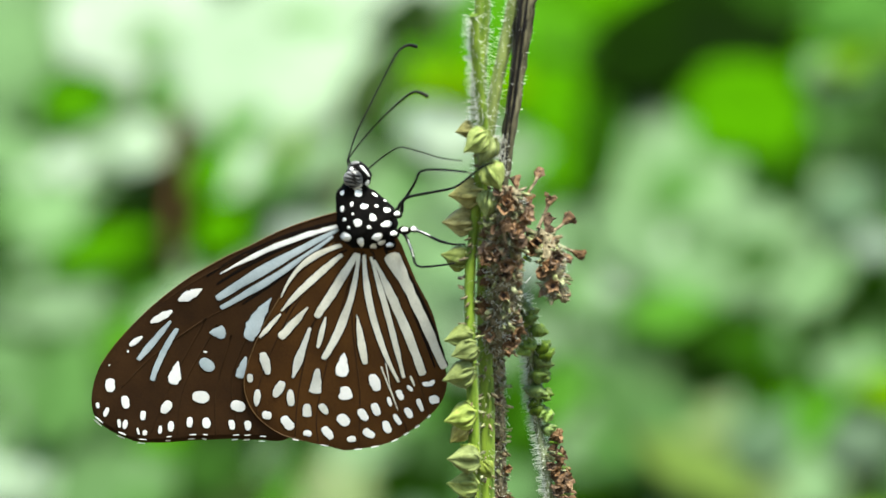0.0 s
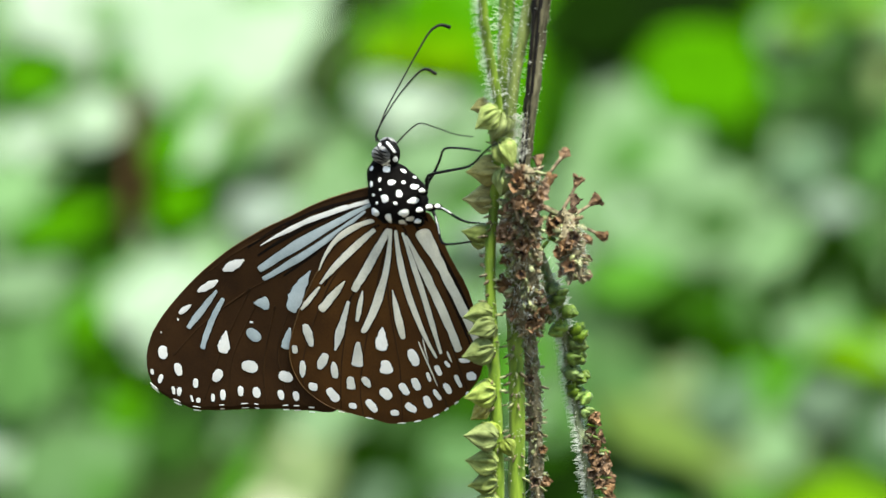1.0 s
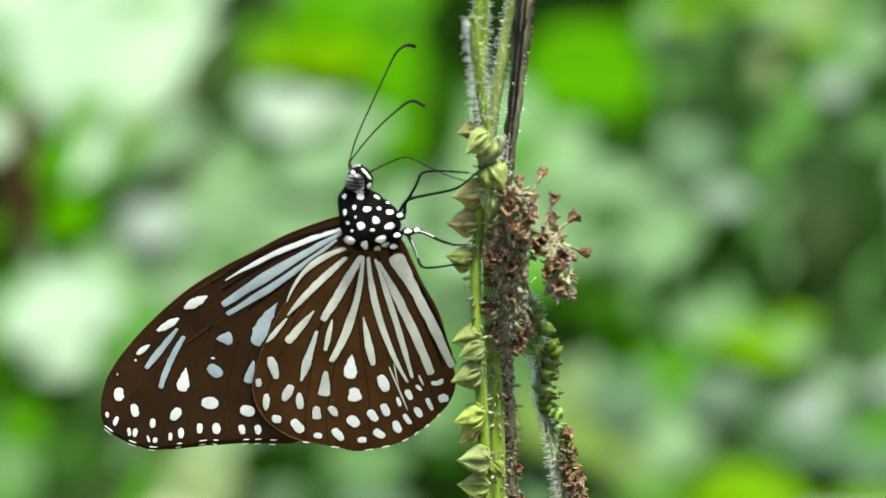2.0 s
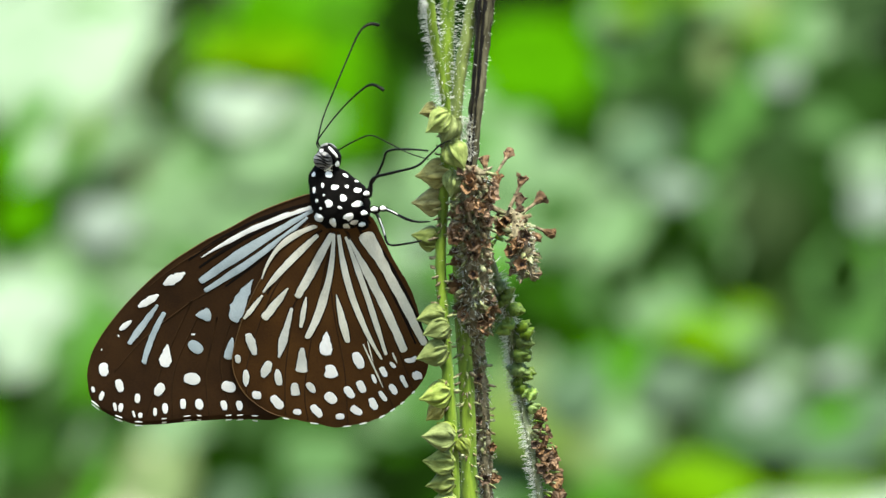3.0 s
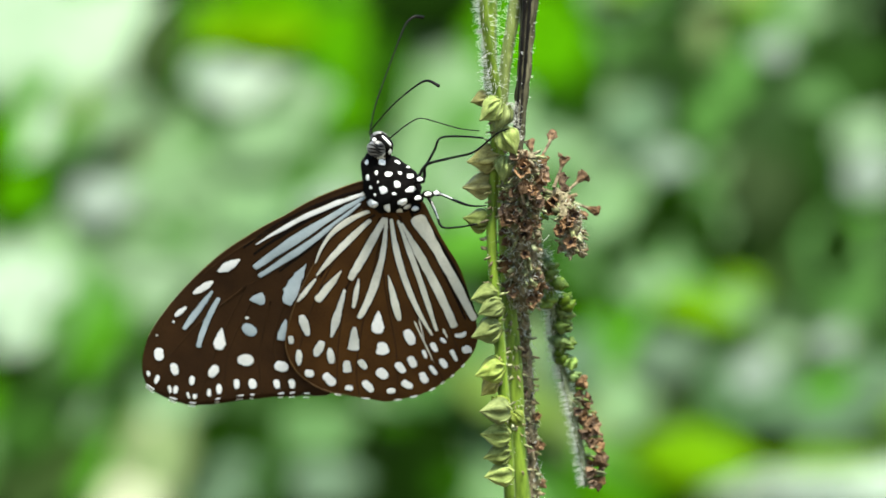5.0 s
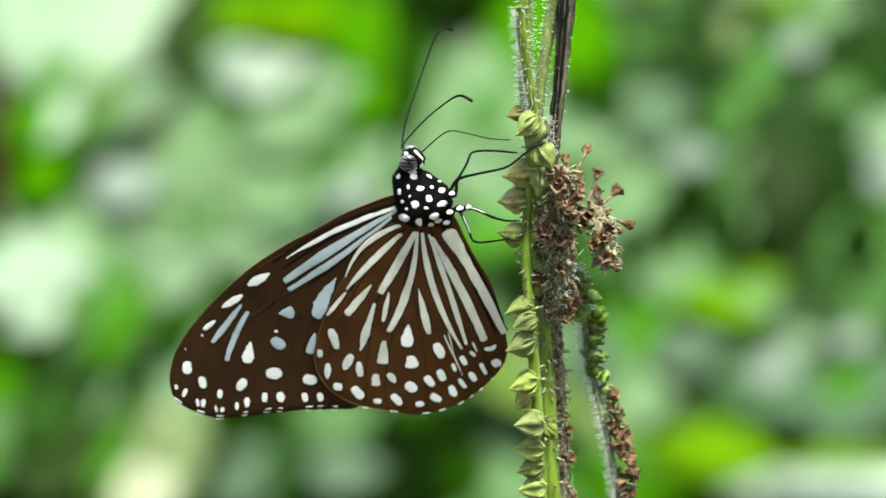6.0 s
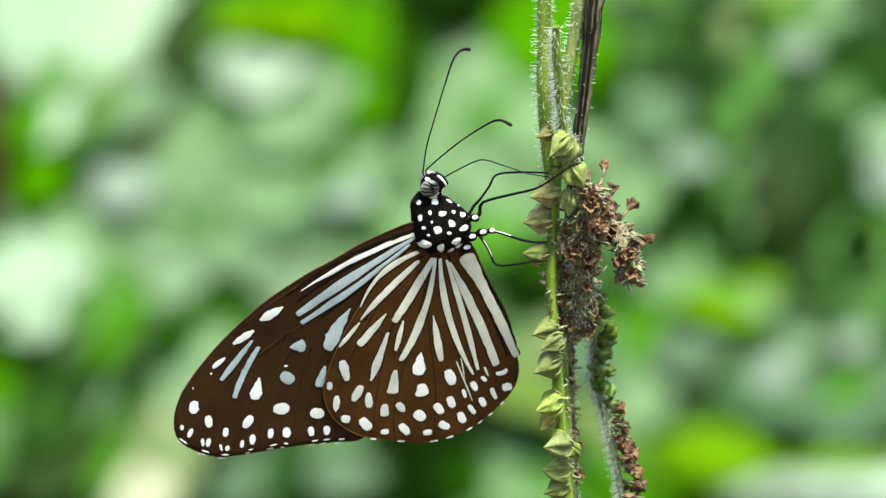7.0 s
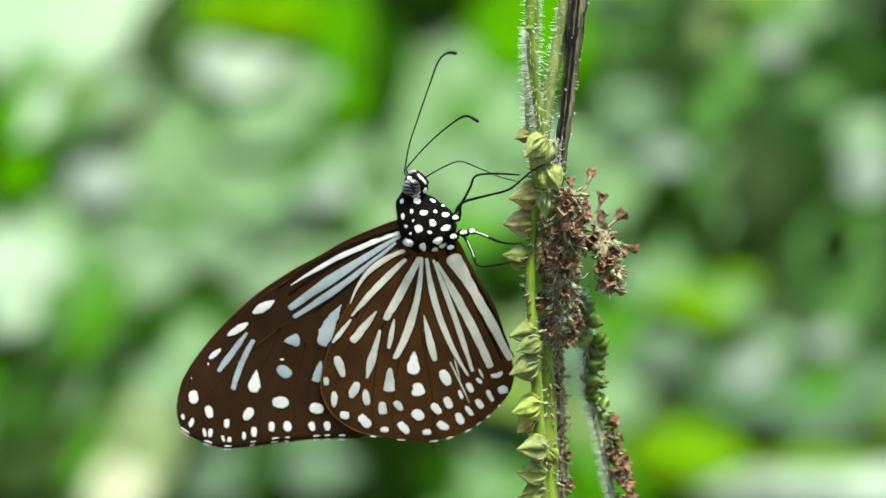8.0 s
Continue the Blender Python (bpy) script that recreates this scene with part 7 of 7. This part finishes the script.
NEARER_MID = [
    (-24.4, 4.2, 12.0, 12, 0.5, 0.22),
    (-23.7, -12.7, 13.1, 20, -17.1, 0.22),
    (0.5, 16.5, 14.9, 4, 12.7, 0.22),
    (-39.9, 1.5, 7.0, 70, -1.6, 0.29),
    (-29.8, 13.1, 5.6, 60, 9.0, 0.30),
    (24.6, 1.3, 5.8, 50, -2.3, 0.35),
    (26.1, 5.0, 6.6, 30, 1.7, 0.25),
    (3.2, 12.7, 18.5, 2, 8.6, 0.11),
    (15.5, 2.6, 5.6, 40, -1.6, 0.34),
    (12.5, -3.9, 11.9, 10, -6.7, 0.20),
    (-14.9, -9.1, 5.7, 50, -13.6, 0.22),
    (18.2, 9.4, 9.2, 10, 4.9, 0.14),
    (-31.1, -8.9, 8.5, 20, -13.9, 0.15),
    (3.0, 12.2, 16.0, 3, 5.6, 0.08),
] + [
    (18.9, 10.6, 10.4, 5, 5.1, 0.12),
    (16.3, 9.3, 4.6, 60, 3.8, 0.36),
    (-15.1, -7.2, 7.6, 40, -13.3, 0.14),
]
NEARER_STRAW = [
    (-15.1, -16.2, 11.1, 14, -18.3, 0.19),
    (-17.2, -19.8, 9.4, 24, -22.3, 0.28),
]
NEARER_LIME = [
    (26.8, -7.9, 5.6, 40, -10.5, 0.34),
    (29.4, -6.4, 4.8, 110, -9.1, 0.36),
    (23.6, -18.9, 8.4, 116, -22.5, 0.20),
    (38.6, -15.7, 5.6, 75, -17.9, 0.26),
    (27.2, 19.3, 4.8, 80, 14.9, 0.32),
    (-9.3, 15.2, 5.6, 60, 8.4, 0.35),
    (-20.1, 9.8, 6.1, 10, 1.3, 0.11),
    (31.7, 15.7, 3.9, 85, 8.9, 0.24),
    (25.4, -17.6, 10.1, 104, -31.7, 0.17),
    (34.4, -18.5, 9.9, 88, -33.6, 0.07),
    (22.2, 17.9, 4.7, 40, 12.0, 0.29),
    (-4.9, 14.9, 6.6, 80, 7.7, 0.33),
    (26.0, -7.4, 7.5, 112, -13.5, 0.23),
]
NEARER_GREY = [
    (37.2, 2.7, 13.4, 10, 0.5, 0.21),
    (28.5, 10.6, 4.8, 100, 7.1, 0.44),
    (24.7, 12.0, 6.7, 30, 8.4, 0.25),
    (-21.6, -11.1, 7.5, 30, -16.5, 0.21),
    (26.2, -15.9, 6.7, 85, -21.1, 0.27),
]
NEARER_SHADED = [
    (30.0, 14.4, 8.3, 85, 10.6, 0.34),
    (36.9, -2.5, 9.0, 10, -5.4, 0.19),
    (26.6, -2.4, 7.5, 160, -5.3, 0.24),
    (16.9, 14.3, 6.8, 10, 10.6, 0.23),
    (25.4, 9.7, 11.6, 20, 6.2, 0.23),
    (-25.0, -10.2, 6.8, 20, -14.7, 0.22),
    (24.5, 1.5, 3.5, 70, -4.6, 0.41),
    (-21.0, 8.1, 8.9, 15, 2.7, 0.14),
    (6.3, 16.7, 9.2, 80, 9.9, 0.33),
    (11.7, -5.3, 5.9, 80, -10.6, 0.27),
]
NEARER_FROST = [
    (-9.5, 11.5, 5.8, 70, 6.0, 0.45),
    (-18.6, 2.5, 6.0, 60, -2.6, 0.37),
    (-1.4, 1.6, 5.3, 70, -3.5, 0.33),
    (33.1, 12.4, 3.9, 30, 5.8, 0.36),
    (24.7, 3.9, 5.3, 70, -0.8, 0.33),
    (39.7, 2.6, 6.4, 20, -2.5, 0.31),
    (29.8, -12.0, 5.4, 30, -17.4, 0.34),
    (35.6, -10.0, 3.2, 30, -15.5, 0.42),
]
NEARER_SHEEN = [
    (35.4, -20.5, 13.7, 89, -30.5, 0.17),
]
NEARER_YELLOW = [
    (11.7, -13.6, 11.9, 125, -17.9, 0.17),
]
SHRUBS = {}
for name, x0 in (("a", -0.31), ("b", -0.1), ("c", 0.12), ("d", 0.33)):
    sh = tagged(new("shrub"), "leafy green shrub out of focus with broad pale and bright leaves", "shrub", "shrubs behind the insect")
    sh.location = (x0, FAR, 0)
    bm = bmesh.new()
    rng = random.Random(ord(name))
    line = spline([Vector((rng.uniform(-.02, .02), rng.uniform(0.08, 0.12) + 0.8 * (z - 1), z)) for z in (-0.05, 0.4, 0.8, 1.2, 1.65, 2.05)], 5)
    tube(bm, line, [0.011 * (1 - 0.7 * i / len(line)) for i in range(len(line))], 8, 0, 0.2)
    part("stem", bm, TWIG, sh, "slender brown woody stem")
    SHRUBS[name] = (x0, sh, line)


def nearest_shrub(x):
    return min(SHRUBS.values(), key=lambda s: abs(s[0] - x))


rng = random.Random(77)


def place_leaf(mat, k, x, y, z, size, lean, wide=0.35):
    """A leaf whose blade's middle is at x, y, z, with its stalk from the nearest stem. lean: clockwise from upright, as seen from the path."""
    x0, sh, line = nearest_shrub(x)
    ob = leaf(mat, k, sh, wide)
    tip = rng.uniform(44.5, 49)
    turn = Euler((radians(tip), 0, 0)).to_matrix().to_4x4() @ Euler((rng.uniform(-0.03, 0.03), rng.uniform(-0.03, 0.03), -radians(lean))).to_matrix().to_4x4()
    m = Matrix.Translation((x - x0, y - FAR, z)) @ turn @ Matrix.Scale(size, 4) @ Matrix.Translation((0, -0.5, 0))
    ob.matrix_basis = m
    base = m.translation
    i = min(range(len(line)), key=lambda j: abs(line[j].z - base.z + 0.03))
    bm = bmesh.new()
    tube(bm, [line[i], line[i].lerp(base, 0.5) + Vector((0, 0, 0.012)), base], [0.0025, 0.0018, 0.0012], 5)
    part("leaf_stalk", bm, LEAF_MID, sh)


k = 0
for mat_l, rows in ((LEAF_SUNLIT, SUNLIT), (LEAF_SHADED, SHADED), (LEAF_PALE, PALE), (LEAF_SOFT, SOFT), (LEAF_BRIGHT, BRIGHT), (LEAF_YELLOW, YELLOWED), (LEAF_MID, MIDS), (LEAF_GREY, GREYS),
                    (LEAF_BRIGHT, NEARER_BRIGHT), (LEAF_OLIVE, NEARER_OLIVE), (LEAF_PALE, NEARER_PALE), (LEAF_SOFT, NEARER_SOFT), (LEAF_DUSK, NEARER_DUSK), (LEAF_SUNLIT, NEARER_SUNLIT), (LEAF_MID, NEARER_MID), (LEAF_STRAW, NEARER_STRAW), (LEAF_LIME, NEARER_LIME), (LEAF_GREY, NEARER_GREY), (LEAF_SHADED, NEARER_SHADED), (LEAF_FROST, NEARER_FROST), (LEAF_SHEEN, NEARER_SHEEN), (LEAF_YELLOW, NEARER_YELLOW)):
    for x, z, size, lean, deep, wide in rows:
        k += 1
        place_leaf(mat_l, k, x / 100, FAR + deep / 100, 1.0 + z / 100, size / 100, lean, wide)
# the rest of the shrubs, above and below
for i in range(150):
    z = rng.choice((rng.uniform(0.2, 0.72), rng.uniform(1.42, 2.1)))
    place_leaf(rng.choice((LEAF_MID, LEAF_BRIGHT, LEAF_SOFT, LEAF_MID, LEAF_SHADED)), i, rng.uniform(-0.8, 0.8), FAR + 0.95 * (min(z, 1.6) - 1) + rng.uniform(0, 0.1), z, rng.uniform(0.10, 0.17), rng.uniform(0, 360))

# brown twigs that cross the thicket
for pts in ([(-28.89, 11.79, -5.5), (-28.80, 6.03, -5.5), (-28.63, 0.47, -5), (-28.55, -2.52, 2), (-28.46, -11.07, 4)], [(-16.45, 10.09, -4), (-16.50, 7.74, -4), (-16.41, 5.60, -3.5), (-16.37, 3.89, 2)]):
    bm = bmesh.new()
    line = spline([Vector((x / 100, FAR + deep / 100 + 0.0095 * z, 1.0 + z / 100)) for x, z, deep in pts], 6)
    line = line + [Vector((line[-1].x, line[-1].y + 0.02, -0.05))]
    tube(bm, line, [0.0052] * len(line), 7, 0, 0.2)
    tagged(part("twig", bm, TWIG), "bare dark brown upright shrub twig", "twig")


def hedge(name, y0, y1, half, top, count, mats, seed, size, label):
    """A dense mass of leaves on the ground."""
    rng = random.Random(seed)
    verts, faces = [], []
    base = leaf_mesh(seed, 0.42)
    vs = [v.co.copy() for v in base.vertices]
    fs = [list(p.vertices) for p in base.polygons]
    mids = []
    for i in range(count):
        s = size * rng.uniform(0.6, 1.3)
        p = Vector((rng.uniform(-half, half), rng.uniform(y0, y1), rng.uniform(0.0, top) * (1 - 0.15 * rng.random())))
        m = Matrix.Translation(p) @ Euler((rng.uniform(-0.2, 1.4), rng.uniform(-0.6, 0.6), rng.uniform(0, 6.28))).to_matrix().to_4x4() @ Matrix.Scale(s, 4)
        o = len(verts)
        verts += [tuple(m @ v) for v in vs]
        faces += [[o + q for q in f] for f in fs]
        mids += [i % len(mats)] * len(fs)
    me = bpy.data.meshes.new(name)
    me.from_pydata(verts, [], faces)
    for mt in mats:
        me.materials.append(mt)
    me.polygons.foreach_set("material_index", mids)
    return tagged(new(name, me), label, "hedge", kind="stuff")


# leaf masses darkened in colour to stand for the shade behind the shrubs
hedge("thicket", FAR + 0.45, FAR + 1.0, 1.8, 2.4, 2600, [LEAF_SHADED, LEAF_MID, LEAF_MID, LEAF_SOFT], 91, 0.18, "dense thicket behind the shrubs, shade put into its dark green")
hedge("thicket", FAR + 2.0, FAR + 3.2, 6.0, 4.0, 3600, [LEAF_SHADED, LEAF_SHADED, LEAF_MID], 92, 0.3, "mass of distant foliage, shade put into its dark green")


# ---- what moves: the wind sways the plant and the insect on it ----
def motions():
    walk(plant, [
        (0, pose(0.00402, -0.00785, 1.00157, 10.819, -3.715, 11.408)),
        (0.2, pose(0.00396, -0.00887, 1.00127, 10.758, -1.983, 2.770)),
        (0.3, pose(0.00522, -0.00785, 1.00132, 10.709, -1.581, 2.624)),
        (0.5, pose(0.00483, -0.00751, 1.00155, 9.403, -0.948, 1.855)),
        (0.7, pose(0.00212, -0.00628, 1.00346, 10.039, -0.310, -0.036)),
        (0.9, pose(0.00358, -0.00491, 1.00263, 10.919, -0.569, -0.204)),
        (1, pose(0.00424, -0.00487, 1.00079, 10.342, -0.784, -0.358)),
        (1.2, pose(0.00257, -0.00707, 1.00042, 10.681, 0.059, -2.964)),
        (1.3, pose(0.00309, -0.00813, 1.00026, 9.837, 0.218, -2.225)),
        (1.5, pose(0.00563, -0.00907, 0.99999, 9.720, 0.266, -0.537)),
        (1.7, pose(0.00963, -0.00833, 0.99993, 10.839, -1.687, 5.354)),
        (1.8, pose(0.01161, -0.00852, 0.99891, 11.484, -1.173, 6.235)),
        (2, pose(0.00971, -0.00967, 0.99831, 11.473, -2.144, 9.931)),
        (2.2, pose(0.00980, -0.01127, 0.99818, 9.654, -0.215, 4.744)),
        (3.3, pose(0.00481, -0.00745, 1.00189, 10.889, -1.018, 3.955)),
        (3.5, pose(0.00639, -0.00511, 0.99956, 12.196, -2.147, 7.484)),
        (3.7, pose(0.00781, -0.00446, 0.99858, 11.746, -3.345, 10.520)),
        (4, pose(0.00740, -0.00387, 0.99792, 11.163, -1.332, 7.943)),
        (4.2, pose(0.00667, -0.00273, 1.00057, 12.982, -2.466, 9.689)),
        (4.3, pose(0.00863, -0.00124, 1.00194, 13.053, -3.419, 13.686)),
        (4.5, pose(0.00945, -0.00316, 1.00150, 11.484, -4.159, 15.768)),
        (4.7, pose(0.00823, -0.00055, 1.00227, 11.487, -3.123, 12.523)),
        (5.8, pose(0.00093, -0.00308, 0.99970, 12.602, -2.744, 8.329)),
        (6, pose(0.00487, -0.00361, 0.99964, 12.398, -3.815, 10.879)),
        (6.2, pose(0.00613, -0.00417, 0.99886, 12.407, -3.421, 10.425)),
        (6.3, pose(0.00417, -0.00378, 0.99991, 12.913, -3.594, 11.052)),
        (6.5, pose(0.00708, -0.00524, 0.99872, 11.936, -0.898, 5.964)),
        (6.7, pose(0.00759, -0.00571, 0.99884, 13.026, -3.051, 10.581)),
        (6.9, pose(0.00880, -0.00649, 0.99747, 13.699, -4.011, 15.989)),
        (7, pose(0.00684, -0.00660, 0.99869, 13.364, -6.835, 21.723)),
        (7.2, pose(0.00658, -0.00543, 1.00097, 11.021, -3.193, 15.595)),
        (7.3, pose(0.00793, -0.00560, 1.00008, 11.728, -0.254, 6.598)),
        (7.5, pose(0.01171, -0.00402, 1.00014, 10.759, 0.103, -2.728)),
        (7.8, pose(0.01192, -0.00115, 1.00064, 11.377, -4.757, 13.259)),
        (8, pose(0.00813, -0.00289, 0.99893, 11.362, -3.565, 12.869)),
    ])
    walk(butterfly, [
        (0, pose(-0.01317, -0.00505, 1.00419, 24.077, -3.193, -5.468)),
        (0.2, pose(-0.01230, -0.00299, 1.00427, 23.950, -1.767, -14.883)),
        (0.3, pose(-0.01105, -0.00194, 1.00437, 24.163, -1.681, -14.503)),
        (0.5, pose(-0.01157, -0.00137, 1.00484, 22.867, -0.715, -14.950)),
        (0.7, pose(-0.01390, 0.00043, 1.00694, 24.120, -0.176, -17.275)),
        (0.9, pose(-0.01240, 0.00178, 1.00598, 24.767, -0.768, -16.775)),
        (1, pose(-0.01180, 0.00201, 1.00415, 24.315, -0.554, -17.076)),
        (1.2, pose(-0.01301, 0.00034, 1.00378, 23.992, -0.375, -20.604)),
        (1.3, pose(-0.01276, -0.00087, 1.00369, 23.276, 0.002, -18.405)),
        (1.5, pose(-0.01050, -0.00219, 1.00363, 23.570, -0.291, -16.427)),
        (1.7, pose(-0.00712, -0.00319, 1.00320, 25.671, -1.235, -11.347)),
        (1.8, pose(-0.00511, -0.00370, 1.00237, 25.257, -1.529, -9.985)),
        (2, pose(-0.00748, -0.00624, 1.00155, 25.048, -2.036, -6.538)),
        (2.2, pose(-0.00687, -0.00593, 1.00178, 22.885, -0.636, -11.889)),
        (3.3, pose(-0.01204, -0.00197, 1.00555, 24.577, -0.913, -12.793)),
        (3.5, pose(-0.01069, -0.00086, 1.00310, 26.436, -1.346, -8.633)),
        (3.7, pose(-0.00964, -0.00107, 1.00164, 26.322, -2.733, -5.836)),
        (4, pose(-0.00957, 0.00044, 1.00157, 25.287, -1.423, -8.014)),
        (4.2, pose(-0.01012, 0.00099, 1.00377, 27.823, -2.385, -6.313)),
        (4.3, pose(-0.00824, 0.00121, 1.00524, 27.941, -3.340, -3.140)),
        (4.5, pose(-0.00757, -0.00116, 1.00474, 27.662, -3.279, -1.542)),
        (4.7, pose(-0.00869, 0.00217, 1.00562, 26.242, -2.709, -5.426)),
        (5.8, pose(-0.01613, 0.00105, 1.00307, 26.524, -2.372, -8.975)),
        (6, pose(-0.01251, -0.00003, 1.00275, 26.926, -3.375, -6.076)),
        (6.2, pose(-0.01147, -0.00074, 1.00217, 27.090, -3.279, -4.946)),
        (6.3, pose(-0.01314, -0.00056, 1.00284, 26.983, -2.739, -6.457)),
        (6.5, pose(-0.00981, -0.00028, 1.00266, 25.494, -0.388, -11.251)),
        (6.7, pose(-0.00946, -0.00229, 1.00177, 27.550, -3.132, -5.834)),
        (6.9, pose(-0.00823, -0.00473, 1.00034, 27.597, -4.143, -0.314)),
        (7, pose(-0.01095, -0.00718, 1.00073, 27.189, -6.020, 5.453)),
        (7.2, pose(-0.01114, -0.00352, 1.00395, 23.739, -2.939, -1.126)),
        (7.3, pose(-0.00872, -0.00101, 1.00354, 24.160, -0.076, -12.918)),
        (7.5, pose(-0.00356, 0.00361, 1.00376, 25.403, -0.832, -22.115)),
        (7.8, pose(-0.00606, 0.00158, 1.00301, 26.715, -5.683, -2.845)),
        (8, pose(-0.00924, 0.00063, 1.00163, 25.265, -4.317, -7.250)),
    ])
    for (feeler, root), turns in zip(antennae, (
        [
            (0, -2.52, 0.01, 1.79),
            (0.5, -7.38, -0.08, 5.51),
            (1, -8.41, 0.25, 6.04),
            (1.5, -8.01, -1.10, 6.86),
            (2, 0.00, -0.00, 0.00),
            (4, -3.50, -4.17, 5.78),
            (4.5, -4.81, -1.30, 4.54),
            (6, -3.05, -2.39, 4.06),
            (7, 3.37, -2.86, -0.24),
            (7.5, -8.40, -4.20, 9.71),
            (8, -1.77, -2.62, 3.28),
        ],
        [
            (0, -3.50, -0.48, 3.20),
            (1.5, -2.11, -2.82, 0.69),
            (2, 0.00, -0.00, 0.00),
            (3.5, 2.63, 1.51, -1.86),
            (4, 2.67, 1.47, -1.93),
            (4.5, 3.84, 1.79, -2.95),
            (6, 4.43, 0.85, -4.07),
            (6.5, 4.70, 0.94, -4.29),
            (7, 5.11, 2.43, -3.92),
            (7.5, 1.00, 3.71, 0.97),
            (8, 3.19, 2.67, -1.81),
        ],
    )):
        walk(feeler, [(t, pose(*root, *turn)) for t, *turn in turns])
    walk(proboscis, [(t, pose(*TONGUE_ROOT, 0, turn, 0)) for t, turn in
                     ((0.0, -7), (0.5, 0), (1.0, -9), (1.5, 0), (2.0, 5), (3.5, 4), (4.0, 1), (4.5, -2), (6.0, -9), (6.5, -4), (7.0, 2), (7.5, -1), (8.0, 4))])


motions()
